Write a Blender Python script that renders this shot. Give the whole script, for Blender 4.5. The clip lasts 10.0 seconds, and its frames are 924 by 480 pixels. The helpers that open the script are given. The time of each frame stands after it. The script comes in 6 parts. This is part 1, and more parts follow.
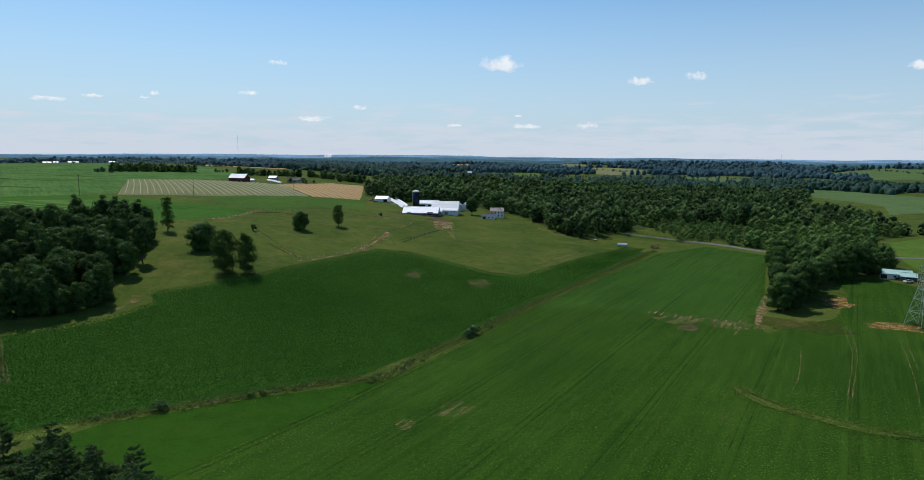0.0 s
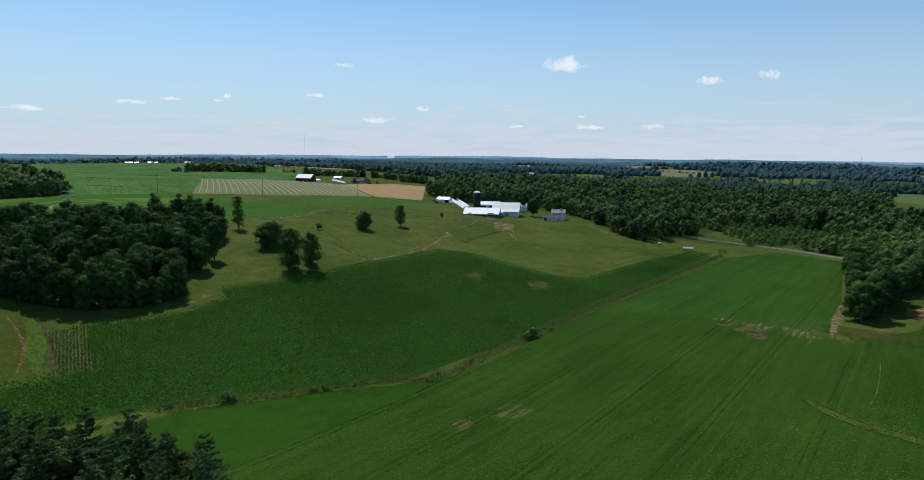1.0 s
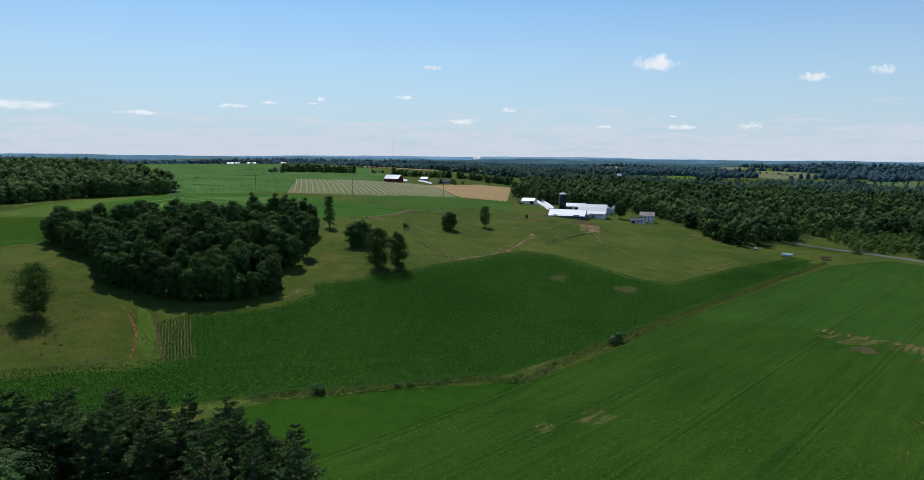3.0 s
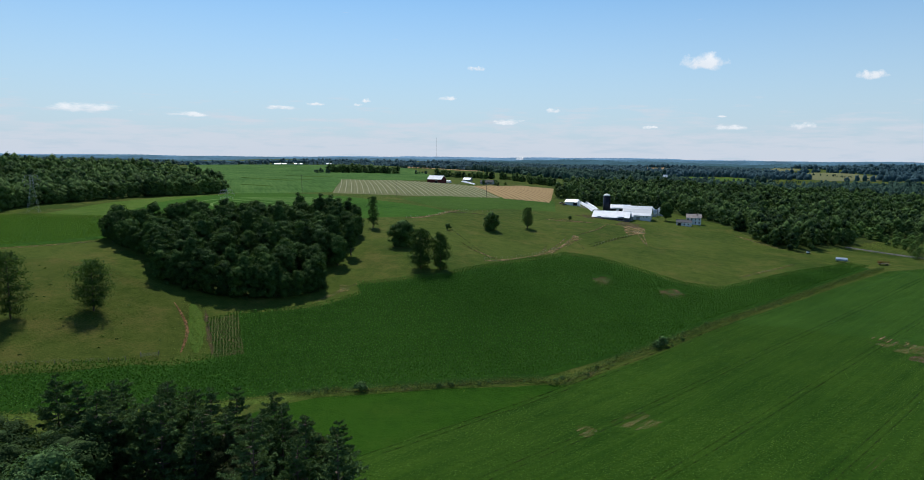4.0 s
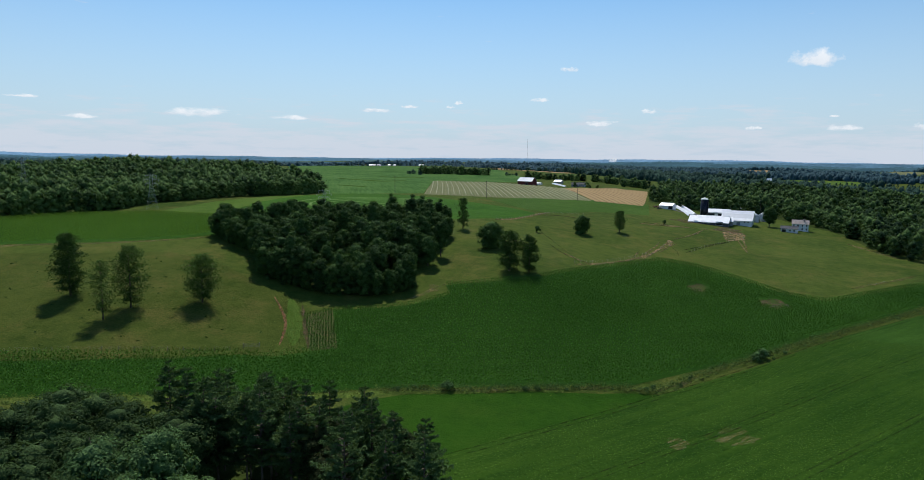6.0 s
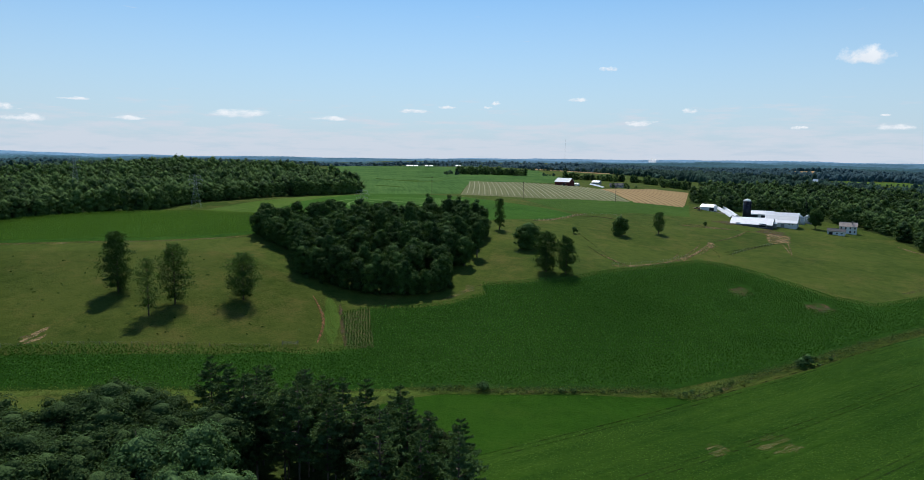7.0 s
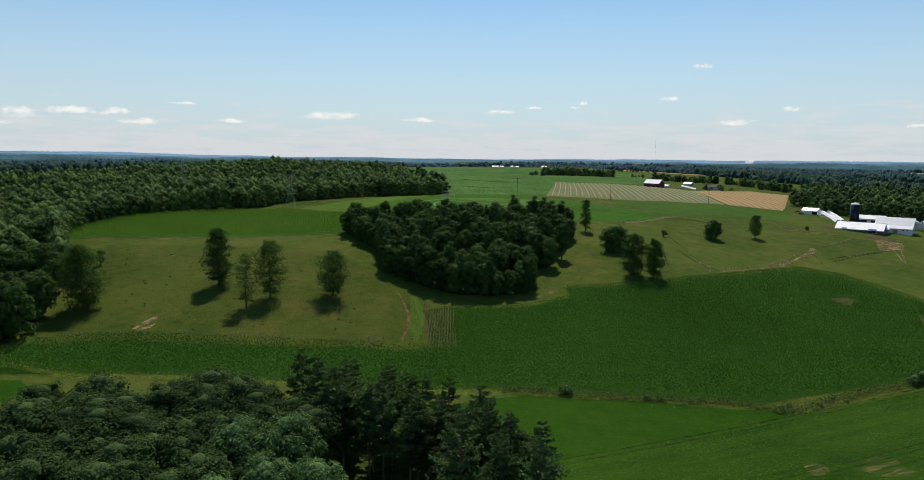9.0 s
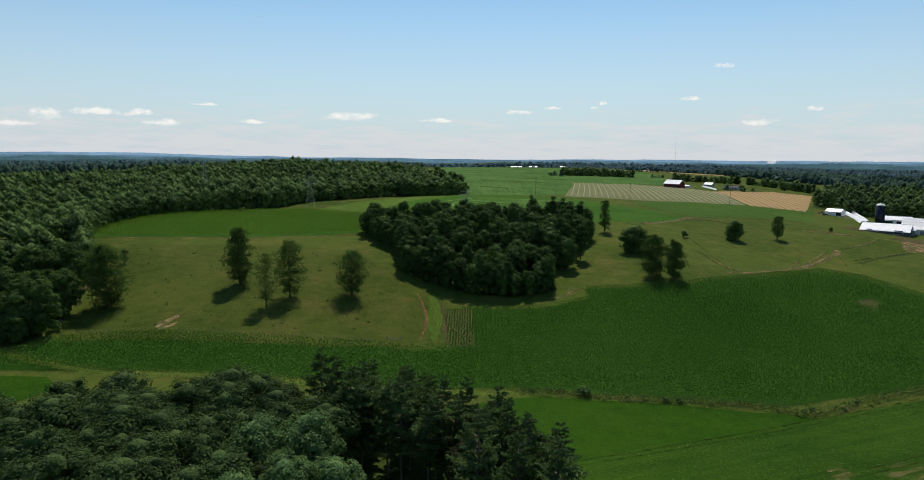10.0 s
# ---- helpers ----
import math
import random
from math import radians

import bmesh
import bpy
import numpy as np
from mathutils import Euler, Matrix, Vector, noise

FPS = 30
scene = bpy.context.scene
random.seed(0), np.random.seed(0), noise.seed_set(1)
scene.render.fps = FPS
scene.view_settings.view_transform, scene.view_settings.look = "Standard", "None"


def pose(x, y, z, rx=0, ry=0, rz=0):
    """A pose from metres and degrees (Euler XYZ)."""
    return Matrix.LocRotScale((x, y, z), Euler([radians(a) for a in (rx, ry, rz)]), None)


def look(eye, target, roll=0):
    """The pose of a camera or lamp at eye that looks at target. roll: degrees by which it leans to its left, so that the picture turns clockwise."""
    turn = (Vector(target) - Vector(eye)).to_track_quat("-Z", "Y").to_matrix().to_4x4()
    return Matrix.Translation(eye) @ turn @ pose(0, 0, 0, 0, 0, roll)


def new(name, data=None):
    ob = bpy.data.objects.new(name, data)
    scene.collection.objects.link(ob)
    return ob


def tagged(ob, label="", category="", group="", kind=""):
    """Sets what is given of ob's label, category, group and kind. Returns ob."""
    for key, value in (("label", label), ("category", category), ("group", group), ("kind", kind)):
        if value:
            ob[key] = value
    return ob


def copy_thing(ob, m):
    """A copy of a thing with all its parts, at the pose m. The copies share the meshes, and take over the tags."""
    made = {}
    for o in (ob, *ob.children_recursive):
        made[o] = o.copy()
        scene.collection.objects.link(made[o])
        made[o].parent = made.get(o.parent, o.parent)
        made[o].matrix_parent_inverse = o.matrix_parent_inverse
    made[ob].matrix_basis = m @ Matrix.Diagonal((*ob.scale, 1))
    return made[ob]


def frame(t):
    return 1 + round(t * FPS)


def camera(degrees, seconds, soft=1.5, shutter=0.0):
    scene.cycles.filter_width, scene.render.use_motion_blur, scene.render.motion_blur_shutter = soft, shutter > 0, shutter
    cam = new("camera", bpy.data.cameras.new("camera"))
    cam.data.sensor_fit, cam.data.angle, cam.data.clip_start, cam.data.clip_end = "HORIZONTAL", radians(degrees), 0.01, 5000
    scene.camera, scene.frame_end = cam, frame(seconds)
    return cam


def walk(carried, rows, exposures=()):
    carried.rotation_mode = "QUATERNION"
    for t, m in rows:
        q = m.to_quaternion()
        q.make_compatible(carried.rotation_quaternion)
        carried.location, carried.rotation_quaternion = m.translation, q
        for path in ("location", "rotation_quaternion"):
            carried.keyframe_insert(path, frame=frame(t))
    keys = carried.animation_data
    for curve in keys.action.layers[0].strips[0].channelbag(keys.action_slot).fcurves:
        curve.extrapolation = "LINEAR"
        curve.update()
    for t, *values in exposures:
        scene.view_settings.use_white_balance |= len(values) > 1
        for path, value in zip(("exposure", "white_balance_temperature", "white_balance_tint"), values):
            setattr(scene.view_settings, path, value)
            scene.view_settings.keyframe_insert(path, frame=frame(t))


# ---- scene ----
# ---- camera: a hovering drone that turns to its left ----
cam = camera(71.02, 10.0, soft=0.6)
PATH = [
    (0, -0.000, -0.000, 65.000, 0.006, -7.695, 0.499),
    (0.5, 0.003, -0.066, 65.030, 2.659, -7.674, 0.508),
    (1, 0.003, -0.136, 65.058, 5.399, -7.651, 0.570),
    (1.5, -0.004, -0.212, 65.083, 7.074, -7.639, 0.573),
    (2, -0.017, -0.294, 65.105, 8.521, -7.626, 0.580),
    (2.5, -0.035, -0.379, 65.130, 10.745, -7.637, 0.544),
    (4, -0.082, -0.631, 65.214, 16.673, -7.602, 0.531),
    (4.5, -0.086, -0.699, 65.246, 18.610, -7.593, 0.554),
    (5, -0.075, -0.748, 65.281, 20.870, -7.581, 0.584),
    (5.5, -0.052, -0.777, 65.316, 23.045, -7.550, 0.594),
    (7, 0.039, -0.824, 65.410, 27.874, -7.522, 0.566),
    (7.5, 0.068, -0.846, 65.434, 30.264, -7.531, 0.545),
    (8, 0.096, -0.878, 65.449, 31.799, -7.528, 0.533),
    (8.5, 0.125, -0.919, 65.456, 33.596, -7.521, 0.523),
    (9, 0.157, -0.965, 65.455, 35.399, -7.520, 0.494),
    (9.5, 0.189, -1.014, 65.449, 36.534, -7.505, 0.497),
    (10, 0.222, -1.064, 65.441, 37.031, -7.499, 0.444),
]

# seconds, eye x y z, yaw, pitch, roll


def aimed(x, y, z, yaw, pitch, roll):
    a, b = radians(yaw), radians(pitch)
    way = Vector((-math.sin(a) * math.cos(b), math.cos(a) * math.cos(b), math.sin(b)))
    eye = Vector((x, y, z))
    return look(eye, eye + way * 50, roll)


# the clip's camera warms its picture after eight seconds
TONES = [(0.0, 0.03, 6500, 10), (7.6, 0.05, 6500, 10), (8.0, 0.06, 6640, 10), (8.5, 0.08, 7200, 10), (10.0, 0.08, 7250, 10)]
walk(cam, [(t, aimed(x, y, z, yaw, pitch, roll)) for t, x, y, z, yaw, pitch, roll in PATH], TONES)

# ---- light ----
SUN_YAW, SUN_UP = 33.0, 54.0


def link(tree, a, b):
    tree.links.new(a, b)


world = bpy.data.worlds.new("sky")
scene.world = world
world.use_nodes = True
wt = world.node_tree
wt.nodes.clear()
w_out = wt.nodes.new("ShaderNodeOutputWorld")
w_bg = wt.nodes.new("ShaderNodeBackground")
w_sky = wt.nodes.new("ShaderNodeTexSky")
w_sky.sky_type = "NISHITA"
w_sky.sun_disc = False
w_sky.sun_elevation = radians(SUN_UP)
w_sky.sun_rotation = radians(-SUN_YAW)
w_sky.altitude = 300
w_sky.air_density, w_sky.dust_density, w_sky.ozone_density = 1.0, 0.1, 2.5
w_bg.inputs["Strength"].default_value = 0.1
# thin streaks of stratus low over the horizon
w_co = wt.nodes.new("ShaderNodeTexCoord")
w_sep = wt.nodes.new("ShaderNodeSeparateXYZ")
link(wt, w_co.outputs["Generated"], w_sep.inputs[0])
w_map = wt.nodes.new("ShaderNodeMapping")
w_map.inputs["Scale"].default_value = (9, 9, 62)
link(wt, w_co.outputs["Generated"], w_map.inputs[0])
w_noise = wt.nodes.new("ShaderNodeTexNoise")
w_noise.inputs["Scale"].default_value = 1.6
w_noise.inputs["Detail"].default_value = 8
w_noise.inputs["Roughness"].default_value = 0.6
link(wt, w_map.outputs[0], w_noise.inputs["Vector"])
w_r1 = wt.nodes.new("ShaderNodeMapRange")
w_r1.inputs[1].default_value, w_r1.inputs[2].default_value = 0.0, 0.1
w_r1.inputs[3].default_value, w_r1.inputs[4].default_value = 0.2, -0.24
link(wt, w_sep.outputs[2], w_r1.inputs[0])
w_add = wt.nodes.new("ShaderNodeMath")
w_add.operation = "ADD"
link(wt, w_noise.outputs[0], w_add.inputs[0])
link(wt, w_r1.outputs[0], w_add.inputs[1])
w_r2 = wt.nodes.new("ShaderNodeMapRange")
w_r2.inputs[1].default_value, w_r2.inputs[2].default_value = 0.46, 0.66
w_r2.inputs[3].default_value, w_r2.inputs[4].default_value = 0.0, 0.7
link(wt, w_add.outputs[0], w_r2.inputs[0])
w_mix = wt.nodes.new("ShaderNodeMix")
w_mix.data_type = "RGBA"
link(wt, w_r2.outputs[0], w_mix.inputs["Factor"])
w_tint = wt.nodes.new("ShaderNodeMix")
w_tint.data_type, w_tint.blend_type = "RGBA", "MULTIPLY"
w_tint.inputs["Factor"].default_value = 1.0
w_tint.inputs["B"].default_value = (0.82, 1.06, 1.14, 1)
link(wt, w_sky.outputs[0], w_tint.inputs["A"])
# the pale band of summer air over the horizon, all round
w_low = wt.nodes.new("ShaderNodeMapRange")
w_low.inputs[1].default_value, w_low.inputs[2].default_value = 0.0, 0.24
w_low.inputs[3].default_value, w_low.inputs[4].default_value = 0.95, 0.0
link(wt, w_sep.outputs[2], w_low.inputs[0])
w_air = wt.nodes.new("ShaderNodeMix")
w_air.data_type = "RGBA"
link(wt, w_low.outputs[0], w_air.inputs["Factor"])
link(wt, w_tint.outputs["Result"], w_air.inputs["A"])
w_air.inputs["B"].default_value = (4.75, 5.8, 7.15, 1)
link(wt, w_air.outputs["Result"], w_mix.inputs["A"])
w_mix.inputs["B"].default_value = (6.2, 6.7, 7.6, 1)
link(wt, w_mix.outputs["Result"], w_bg.inputs["Color"])
link(wt, w_bg.outputs[0], w_out.inputs[0])

sun = new("sun", bpy.data.lights.new("sun", "SUN"))
sun.data.energy = 3.6
sun.data.angle = radians(0.53)
sun.data.color = (1.0, 0.96, 0.9)
_a, _b = radians(SUN_YAW), radians(SUN_UP)
SUN_WAY = Vector((-math.sin(_a) * math.cos(_b), math.cos(_a) * math.cos(_b), math.sin(_b)))
sun.matrix_world = look(SUN_WAY * 300, (0, 0, 0))

# ---- the lie of the land: heights at bearings (degrees to the left of +y) and distances ----
SPOTS_NEAR = [(-90,120,0), (-60,100,0), (-34,130,0), (-34,280,0), (-12,120,0), (10,125,0), (28,125,1), (45,110,2), (62,105,3), (80,120,5), (110,120,5),
    (30,170,0), (42,217,2), (27,268,9), (34,250,7), (47,250,11), (63,235,8), (75,205,5), (57,332,23), (40,335,23), (66,330,20), (50,423,29), (64,430,28), (38.5,525,31)]
SPOTS_MID = [(25,370,21), (18,430,22.5), (17.8,290,14), (14.1,408,17), (10.8,420,17), (4.2,590,14.5), (-3.3,590,9), (11.5,705,24), (19,785,28), (28,560,30),
    (7.5,372,10), (-0.8,386,8), (-5,339,1.5), (-11.5,460,2), (-17,445,0), (-21,485,0), (-30,400,0), (2,240,0), (-5,240,0), (15,235,3), (-10,600,5), (3,720,15)]
SPOTS_FAR = [(50,520,33), (52,820,46), (56,860,43), (60,880,37), (47,800,42), (44,760,39), (66,880,32), (40,720,37), (65,520,30), (75,420,20), (75,800,30), (38,580,33), (32,1000,33), (25,1600,34), (40,1500,36),
    (-34,900,3), (-20,900,0), (-10,900,4), (-25,1600,0), (0,1500,10), (15,1500,22), (65,1600,24), (33,2000,15), (20,2000,12), (45,2000,18), (33,2600,10), (52,1400,34), (-30,3000,-4), (0,3000,8), (30,3000,22), (65,3000,16),
    (-30,4900,4), (0,4900,8), (40,4900,12), (75,4900,12), (160,300,6), (-130,300,6), (160,1200,20), (-120,1200,20), (160,4900,12), (-120,4900,12)]



# low hills of the far valley: bearing, distance, height, half-width
MOUNDS = [(-13.2, 2150, 20, 210), (-9.5, 2500, 18, 180), (-21.6, 1800, 26, 210), (-34.5, 2350, 30, 260), (0.2, 2550, 18, 190), (-5, 1900, 10, 240), (-17, 2700, 20, 260), (-28, 2300, 18, 230), (-26, 2900, 24, 260), (6, 2300, 10, 260)]


def spread(yaw, d):
    return np.stack([1.3 * np.log(d), np.cos(yaw) * 1.9, np.sin(yaw) * 1.9], -1)


def bowl(a, b):
    return np.sqrt(((a[:, None] - b[None]) ** 2).sum(-1) + 0.02)


_S = np.array(SPOTS_NEAR + SPOTS_MID + SPOTS_FAR, float)
_F = spread(np.radians(_S[:, 0]), _S[:, 1])
_N = len(_S)
_A = np.block([[bowl(_F, _F) - 0.02 * np.eye(_N), np.ones((_N, 1))], [np.ones((1, _N)), np.zeros((1, 1))]])
_W = np.linalg.solve(_A, np.r_[_S[:, 2], 0])


def heights(x, y):
    """Ground heights at arrays of places."""
    x, y = np.atleast_1d(np.asarray(x, float)), np.atleast_1d(np.asarray(y, float))
    out = np.zeros(len(x))
    for k in range(0, len(x), 20000):
        a, b = x[k : k + 20000], y[k : k + 20000]
        d, yaw = np.hypot(a, b).clip(60, 5200), np.arctan2(-a, b)
        far = np.clip((d - 1100) / 1500, 0, 1)
        roll = 7 * np.sin(a / 310 + 1.3 * np.sin(b / 530)) * np.sin(b / 390 + 0.7) + 4 * np.sin(a / 170 + 2) * np.sin(b / 210 + a / 900)
        for yaw_, d_, up_, wide_ in MOUNDS:
            q = radians(yaw_)
            roll = roll + up_ * np.exp(-((a + math.sin(q) * d_) ** 2 + (b - math.cos(q) * d_) ** 2) / wide_ ** 2)
        out[k : k + 20000] = bowl(spread(yaw, d), _F) @ _W[:-1] + _W[-1] + far * roll
    return out


def ground_at(x, y):
    return float(heights([x], [y])[0])


def lift_at(x, y):
    return np.maximum(0.06, np.hypot(x, y) * 0.0004)


# ---- materials ----
class Nodes:
    """A material's node tree, with short calls for the nodes used here."""

    def __init__(self, name):
        self.m = bpy.data.materials.new(name)
        self.m.use_nodes = True
        self.t = self.m.node_tree
        self.b = self.t.nodes["Principled BSDF"]
        self.o = self.t.nodes["Material Output"]

    def n(self, kind, **values):
        node = self.t.nodes.new("ShaderNode" + kind)
        for k, v in values.items():
            k = int(k[1:]) if k[0] == "_" else k.replace("_", " ")
            if isinstance(v, bpy.types.NodeSocket):
                self.t.links.new(v, node.inputs[k])
            else:
                node.inputs[k].default_value = v
        return node

    def where(self):
        return self.n("NewGeometry").outputs["Position"]

    def noise(self, scale, detail=4.0, rough=0.55, vector=None, distortion=0.0):
        return self.n("TexNoise", Vector=vector or self.where(), Scale=scale, Detail=detail, Roughness=rough, Distortion=distortion).outputs[0]

    def ramp(self, fac, *stops):
        node = self.t.nodes.new("ShaderNodeValToRGB")
        self.t.links.new(fac, node.inputs[0])
        el = node.color_ramp.elements
        while len(el) < len(stops):
            el.new(0.5)
        for e, (p, c) in zip(el, stops):
            e.position, e.color = p, (*c, 1) if len(c) == 3 else c
        return node.outputs[0]

    def mix(self, fac, a, b, blend="MIX"):
        node = self.t.nodes.new("ShaderNodeMix")
        node.data_type, node.blend_type = "RGBA", blend
        for key, v in (("Factor", fac), ("A", a), ("B", b)):
            if isinstance(v, bpy.types.NodeSocket):
                self.t.links.new(v, node.inputs[key])
            else:
                node.inputs[key].default_value = v if key == "Factor" else (*v, 1)
        return node.outputs["Result"]

    def math(self, op, a, b=0.0):
        node = self.t.nodes.new("ShaderNodeMath")
        node.operation = op
        for k, v in enumerate((a, b)):
            if isinstance(v, bpy.types.NodeSocket):
                self.t.links.new(v, node.inputs[k])
            else:
                node.inputs[k].default_value = v
        return node.outputs[0]

    def bump(self, height, strength, distance):
        node = self.n("Bump", Height=height, Strength=strength, Distance=distance)
        self.t.links.new(node.outputs[0], self.b.inputs["Normal"])

    def done(self, colour, rough=0.9, metal=0.0, spec=0.3):
        for key, v in (("Base Color", colour), ("Roughness", rough), ("Metallic", metal), ("Specular IOR Level", spec)):
            if isinstance(v, bpy.types.NodeSocket):
                self.t.links.new(v, self.b.inputs[key])
            else:
                self.b.inputs[key].default_value = (*v, 1) if isinstance(v, tuple) else v
        return self.m


def turned(g, degrees, scale=(1, 1, 1)):
    """Places turned about the upright, then stretched."""
    return g.n("Mapping", Vector=g.n("Mapping", Vector=g.where(), Rotation=(0, 0, radians(degrees))).outputs[0], Scale=scale).outputs[0]


def leaf_material(name, dark, light, tint=0.35, through_light=0.3, speckle=0.35, rows=None, kinds=0.0, grain=1.1):
    """Leaves: colour varied from tree to tree and from spray to spray, with light coming through them."""
    g = Nodes(name)
    rnd = g.n("ObjectInfo").outputs["Random"]
    isl = g.n("NewGeometry").outputs["Random Per Island"]
    patch = g.math("ADD", g.math("MULTIPLY", g.noise(0.16, 3.0), 0.5), g.math("MULTIPLY", g.math("SUBTRACT", g.noise(grain, 4.0, 0.75), 0.5), 0.9 if grain > 1 else 1.5))
    f = g.math("ADD", g.math("MULTIPLY", isl, speckle), g.math("ADD", g.math("MULTIPLY", rnd, tint), patch))
    if rows is not None:
        # streaks along the rows and broad patches of stronger and weaker growth
        streak = g.noise(0.55, 4.0, 0.6, turned(g, -rows, (0.03, 1, 1)))
        broad = g.noise(0.018, 5.0, 0.65)
        f = g.math("ADD", g.math("MULTIPLY", f, 0.7), g.math("ADD", g.math("MULTIPLY", g.math("SUBTRACT", streak, 0.5), 0.7), g.math("MULTIPLY", g.math("SUBTRACT", broad, 0.38), 1.2)))
    if kinds:
        # trees of different kinds side by side, about nine metres apart
        cell = g.n("TexVoronoi", Vector=g.n("Mapping", Vector=g.where(), Scale=(1, 1, 0.1)).outputs[0], Scale=0.11).outputs["Color"]
        f = g.math("ADD", f, g.math("MULTIPLY", g.math("SUBTRACT", g.n("SeparateXYZ", Vector=cell).outputs[0], 0.4), kinds))
    col = g.ramp(f, (0.2, dark), (0.95, light))
    g.bump(g.noise(grain, 4.0, 0.75), 0.9, 0.9 / grain)
    g.done(col, 0.75, 0.0, 0.06)
    trans = g.n("BsdfTranslucent", Color=g.mix(0.6, col, (light[0] * 1.5, light[1] * 1.6, light[2] * 0.8)))
    mixed = g.n("MixShader", _0=through_light, _1=g.b.outputs[0], _2=trans.outputs[0])
    link(g.t, mixed.outputs[0], g.o.inputs[0])
    return g.m


def plain(name, colour, rough=0.7, metal=0.0, wear=0.25, scale=1.2, holes=0.0):
    """Paint, metal, wood or soil with blotches and fine grain; holes: the share worn through to what lies below."""
    g = Nodes(name)
    f = g.math("ADD", g.math("MULTIPLY", g.noise(scale, 5.0), 0.6), g.math("MULTIPLY", g.noise(scale * 9, 3.0), 0.4))
    dark = tuple(c * (1 - wear) for c in colour)
    lite = tuple(min(1.0, c * (1 + wear * 0.4)) for c in colour)
    g.bump(g.noise(scale * 14, 3.0), 0.15, 0.03)
    g.done(g.ramp(f, (0.3, dark), (0.7, lite)), rough, metal, 0.3 if not holes else 0.05)
    if holes:
        torn(g, holes)
    return g.m


def torn(g, holes, along_rows=None):
    """Lets the ground below show through in ragged bits, or in streaks along the rows."""
    v = None if along_rows is None else turned(g, -along_rows, (0.16, 1.3, 1))
    f = g.math("ADD", g.math("MULTIPLY", g.noise(0.3, 4.0, 0.6, v), 0.45), g.math("MULTIPLY", g.noise(2.6 if v is None else 1.1, 4.0, 0.7, v), 0.55))
    a = g.n("MapRange", Value=f, _1=0.33 + holes * 0.25, _2=0.53 + holes * 0.25).outputs[0]
    m = g.n("MixShader", _0=a, _1=g.n("BsdfTransparent").outputs[0], _2=g.b.outputs[0])
    link(g.t, m.outputs[0], g.o.inputs[0])


def bark_material():
    g = Nodes("bark")
    f = g.noise(2.2, 6.0, 0.65, turned(g, 0, (3, 3, 0.5)))
    g.bump(f, 0.6, 0.05)
    return g.done(g.ramp(f, (0.3, (0.05, 0.04, 0.032)), (0.7, (0.16, 0.13, 0.1))), 0.95)


def turf(name, deep, mid, dry, dry_amount=0.5, fine=1.4, holes=0.0, along_rows=None):
    """Grassland: broad patches, tufts and dry spots."""
    g = Nodes(name)
    broad, tuft, speck = g.noise(0.018, 5.0, 0.6), g.noise(0.22, 5.0, 0.65), g.noise(fine, 3.0, 0.7)
    f = g.math("ADD", g.math("MULTIPLY", broad, 0.42), g.math("ADD", g.math("MULTIPLY", tuft, 0.36), g.math("MULTIPLY", speck, 0.3)))
    col = g.ramp(f, (0.42, deep), (0.60, mid))
    spots = g.ramp(g.math("ADD", g.math("MULTIPLY", g.noise(0.05, 6.0, 0.7), 0.7), g.math("MULTIPLY", speck, 0.3)), (0.5, (0, 0, 0)), (0.68, (1, 1, 1)))
    col = g.mix(g.math("MULTIPLY", spots, dry_amount), col, dry)
    g.bump(g.math("ADD", speck, tuft), 0.8, 0.4)
    g.done(col, 1.0, 0.0, 0.03)
    if holes:
        torn(g, holes, along_rows)
    return g.m


def rows_field(name, deep, light, angle, pitch, contrast=0.5, soil=(0.12, 0.085, 0.05), bare=0.0):
    """A crop in rows, seen from above: rows, gaps, and broad patches of weaker growth."""
    g = Nodes(name)
    v = turned(g, angle)
    wave = g.n("TexWave", Vector=v, Scale=1 / pitch * 0.314, Distortion=0.6, Detail=2.0, Detail_Scale=1.2)
    clump = g.noise(1.1, 4.0, 0.7)
    broad = g.noise(0.02, 5.0, 0.6)
    streak = g.noise(0.5, 4.0, 0.6, turned(g, angle, (1, 0.04, 1)))
    f = g.math("ADD", g.math("MULTIPLY", wave.outputs["Fac"], 0.2 * contrast if pitch > 1 else 0.0), g.math("ADD", g.math("MULTIPLY", clump, 0.32), g.math("ADD", g.math("MULTIPLY", broad, 0.33), g.math("MULTIPLY", streak, 0.34))))
    col = g.ramp(f, (0.40, deep), (0.64, light))
    if bare:
        thin = g.ramp(g.math("ADD", g.math("MULTIPLY", g.noise(0.012, 4.0, 0.6), 0.7), g.math("MULTIPLY", clump, 0.3)), (0.58, (0, 0, 0)), (0.7, (1, 1, 1)))
        col = g.mix(g.math("MULTIPLY", thin, bare), col, soil)
    g.bump(clump, 0.6, 0.3)
    return g.done(col, 1.0, 0.0, 0.03)


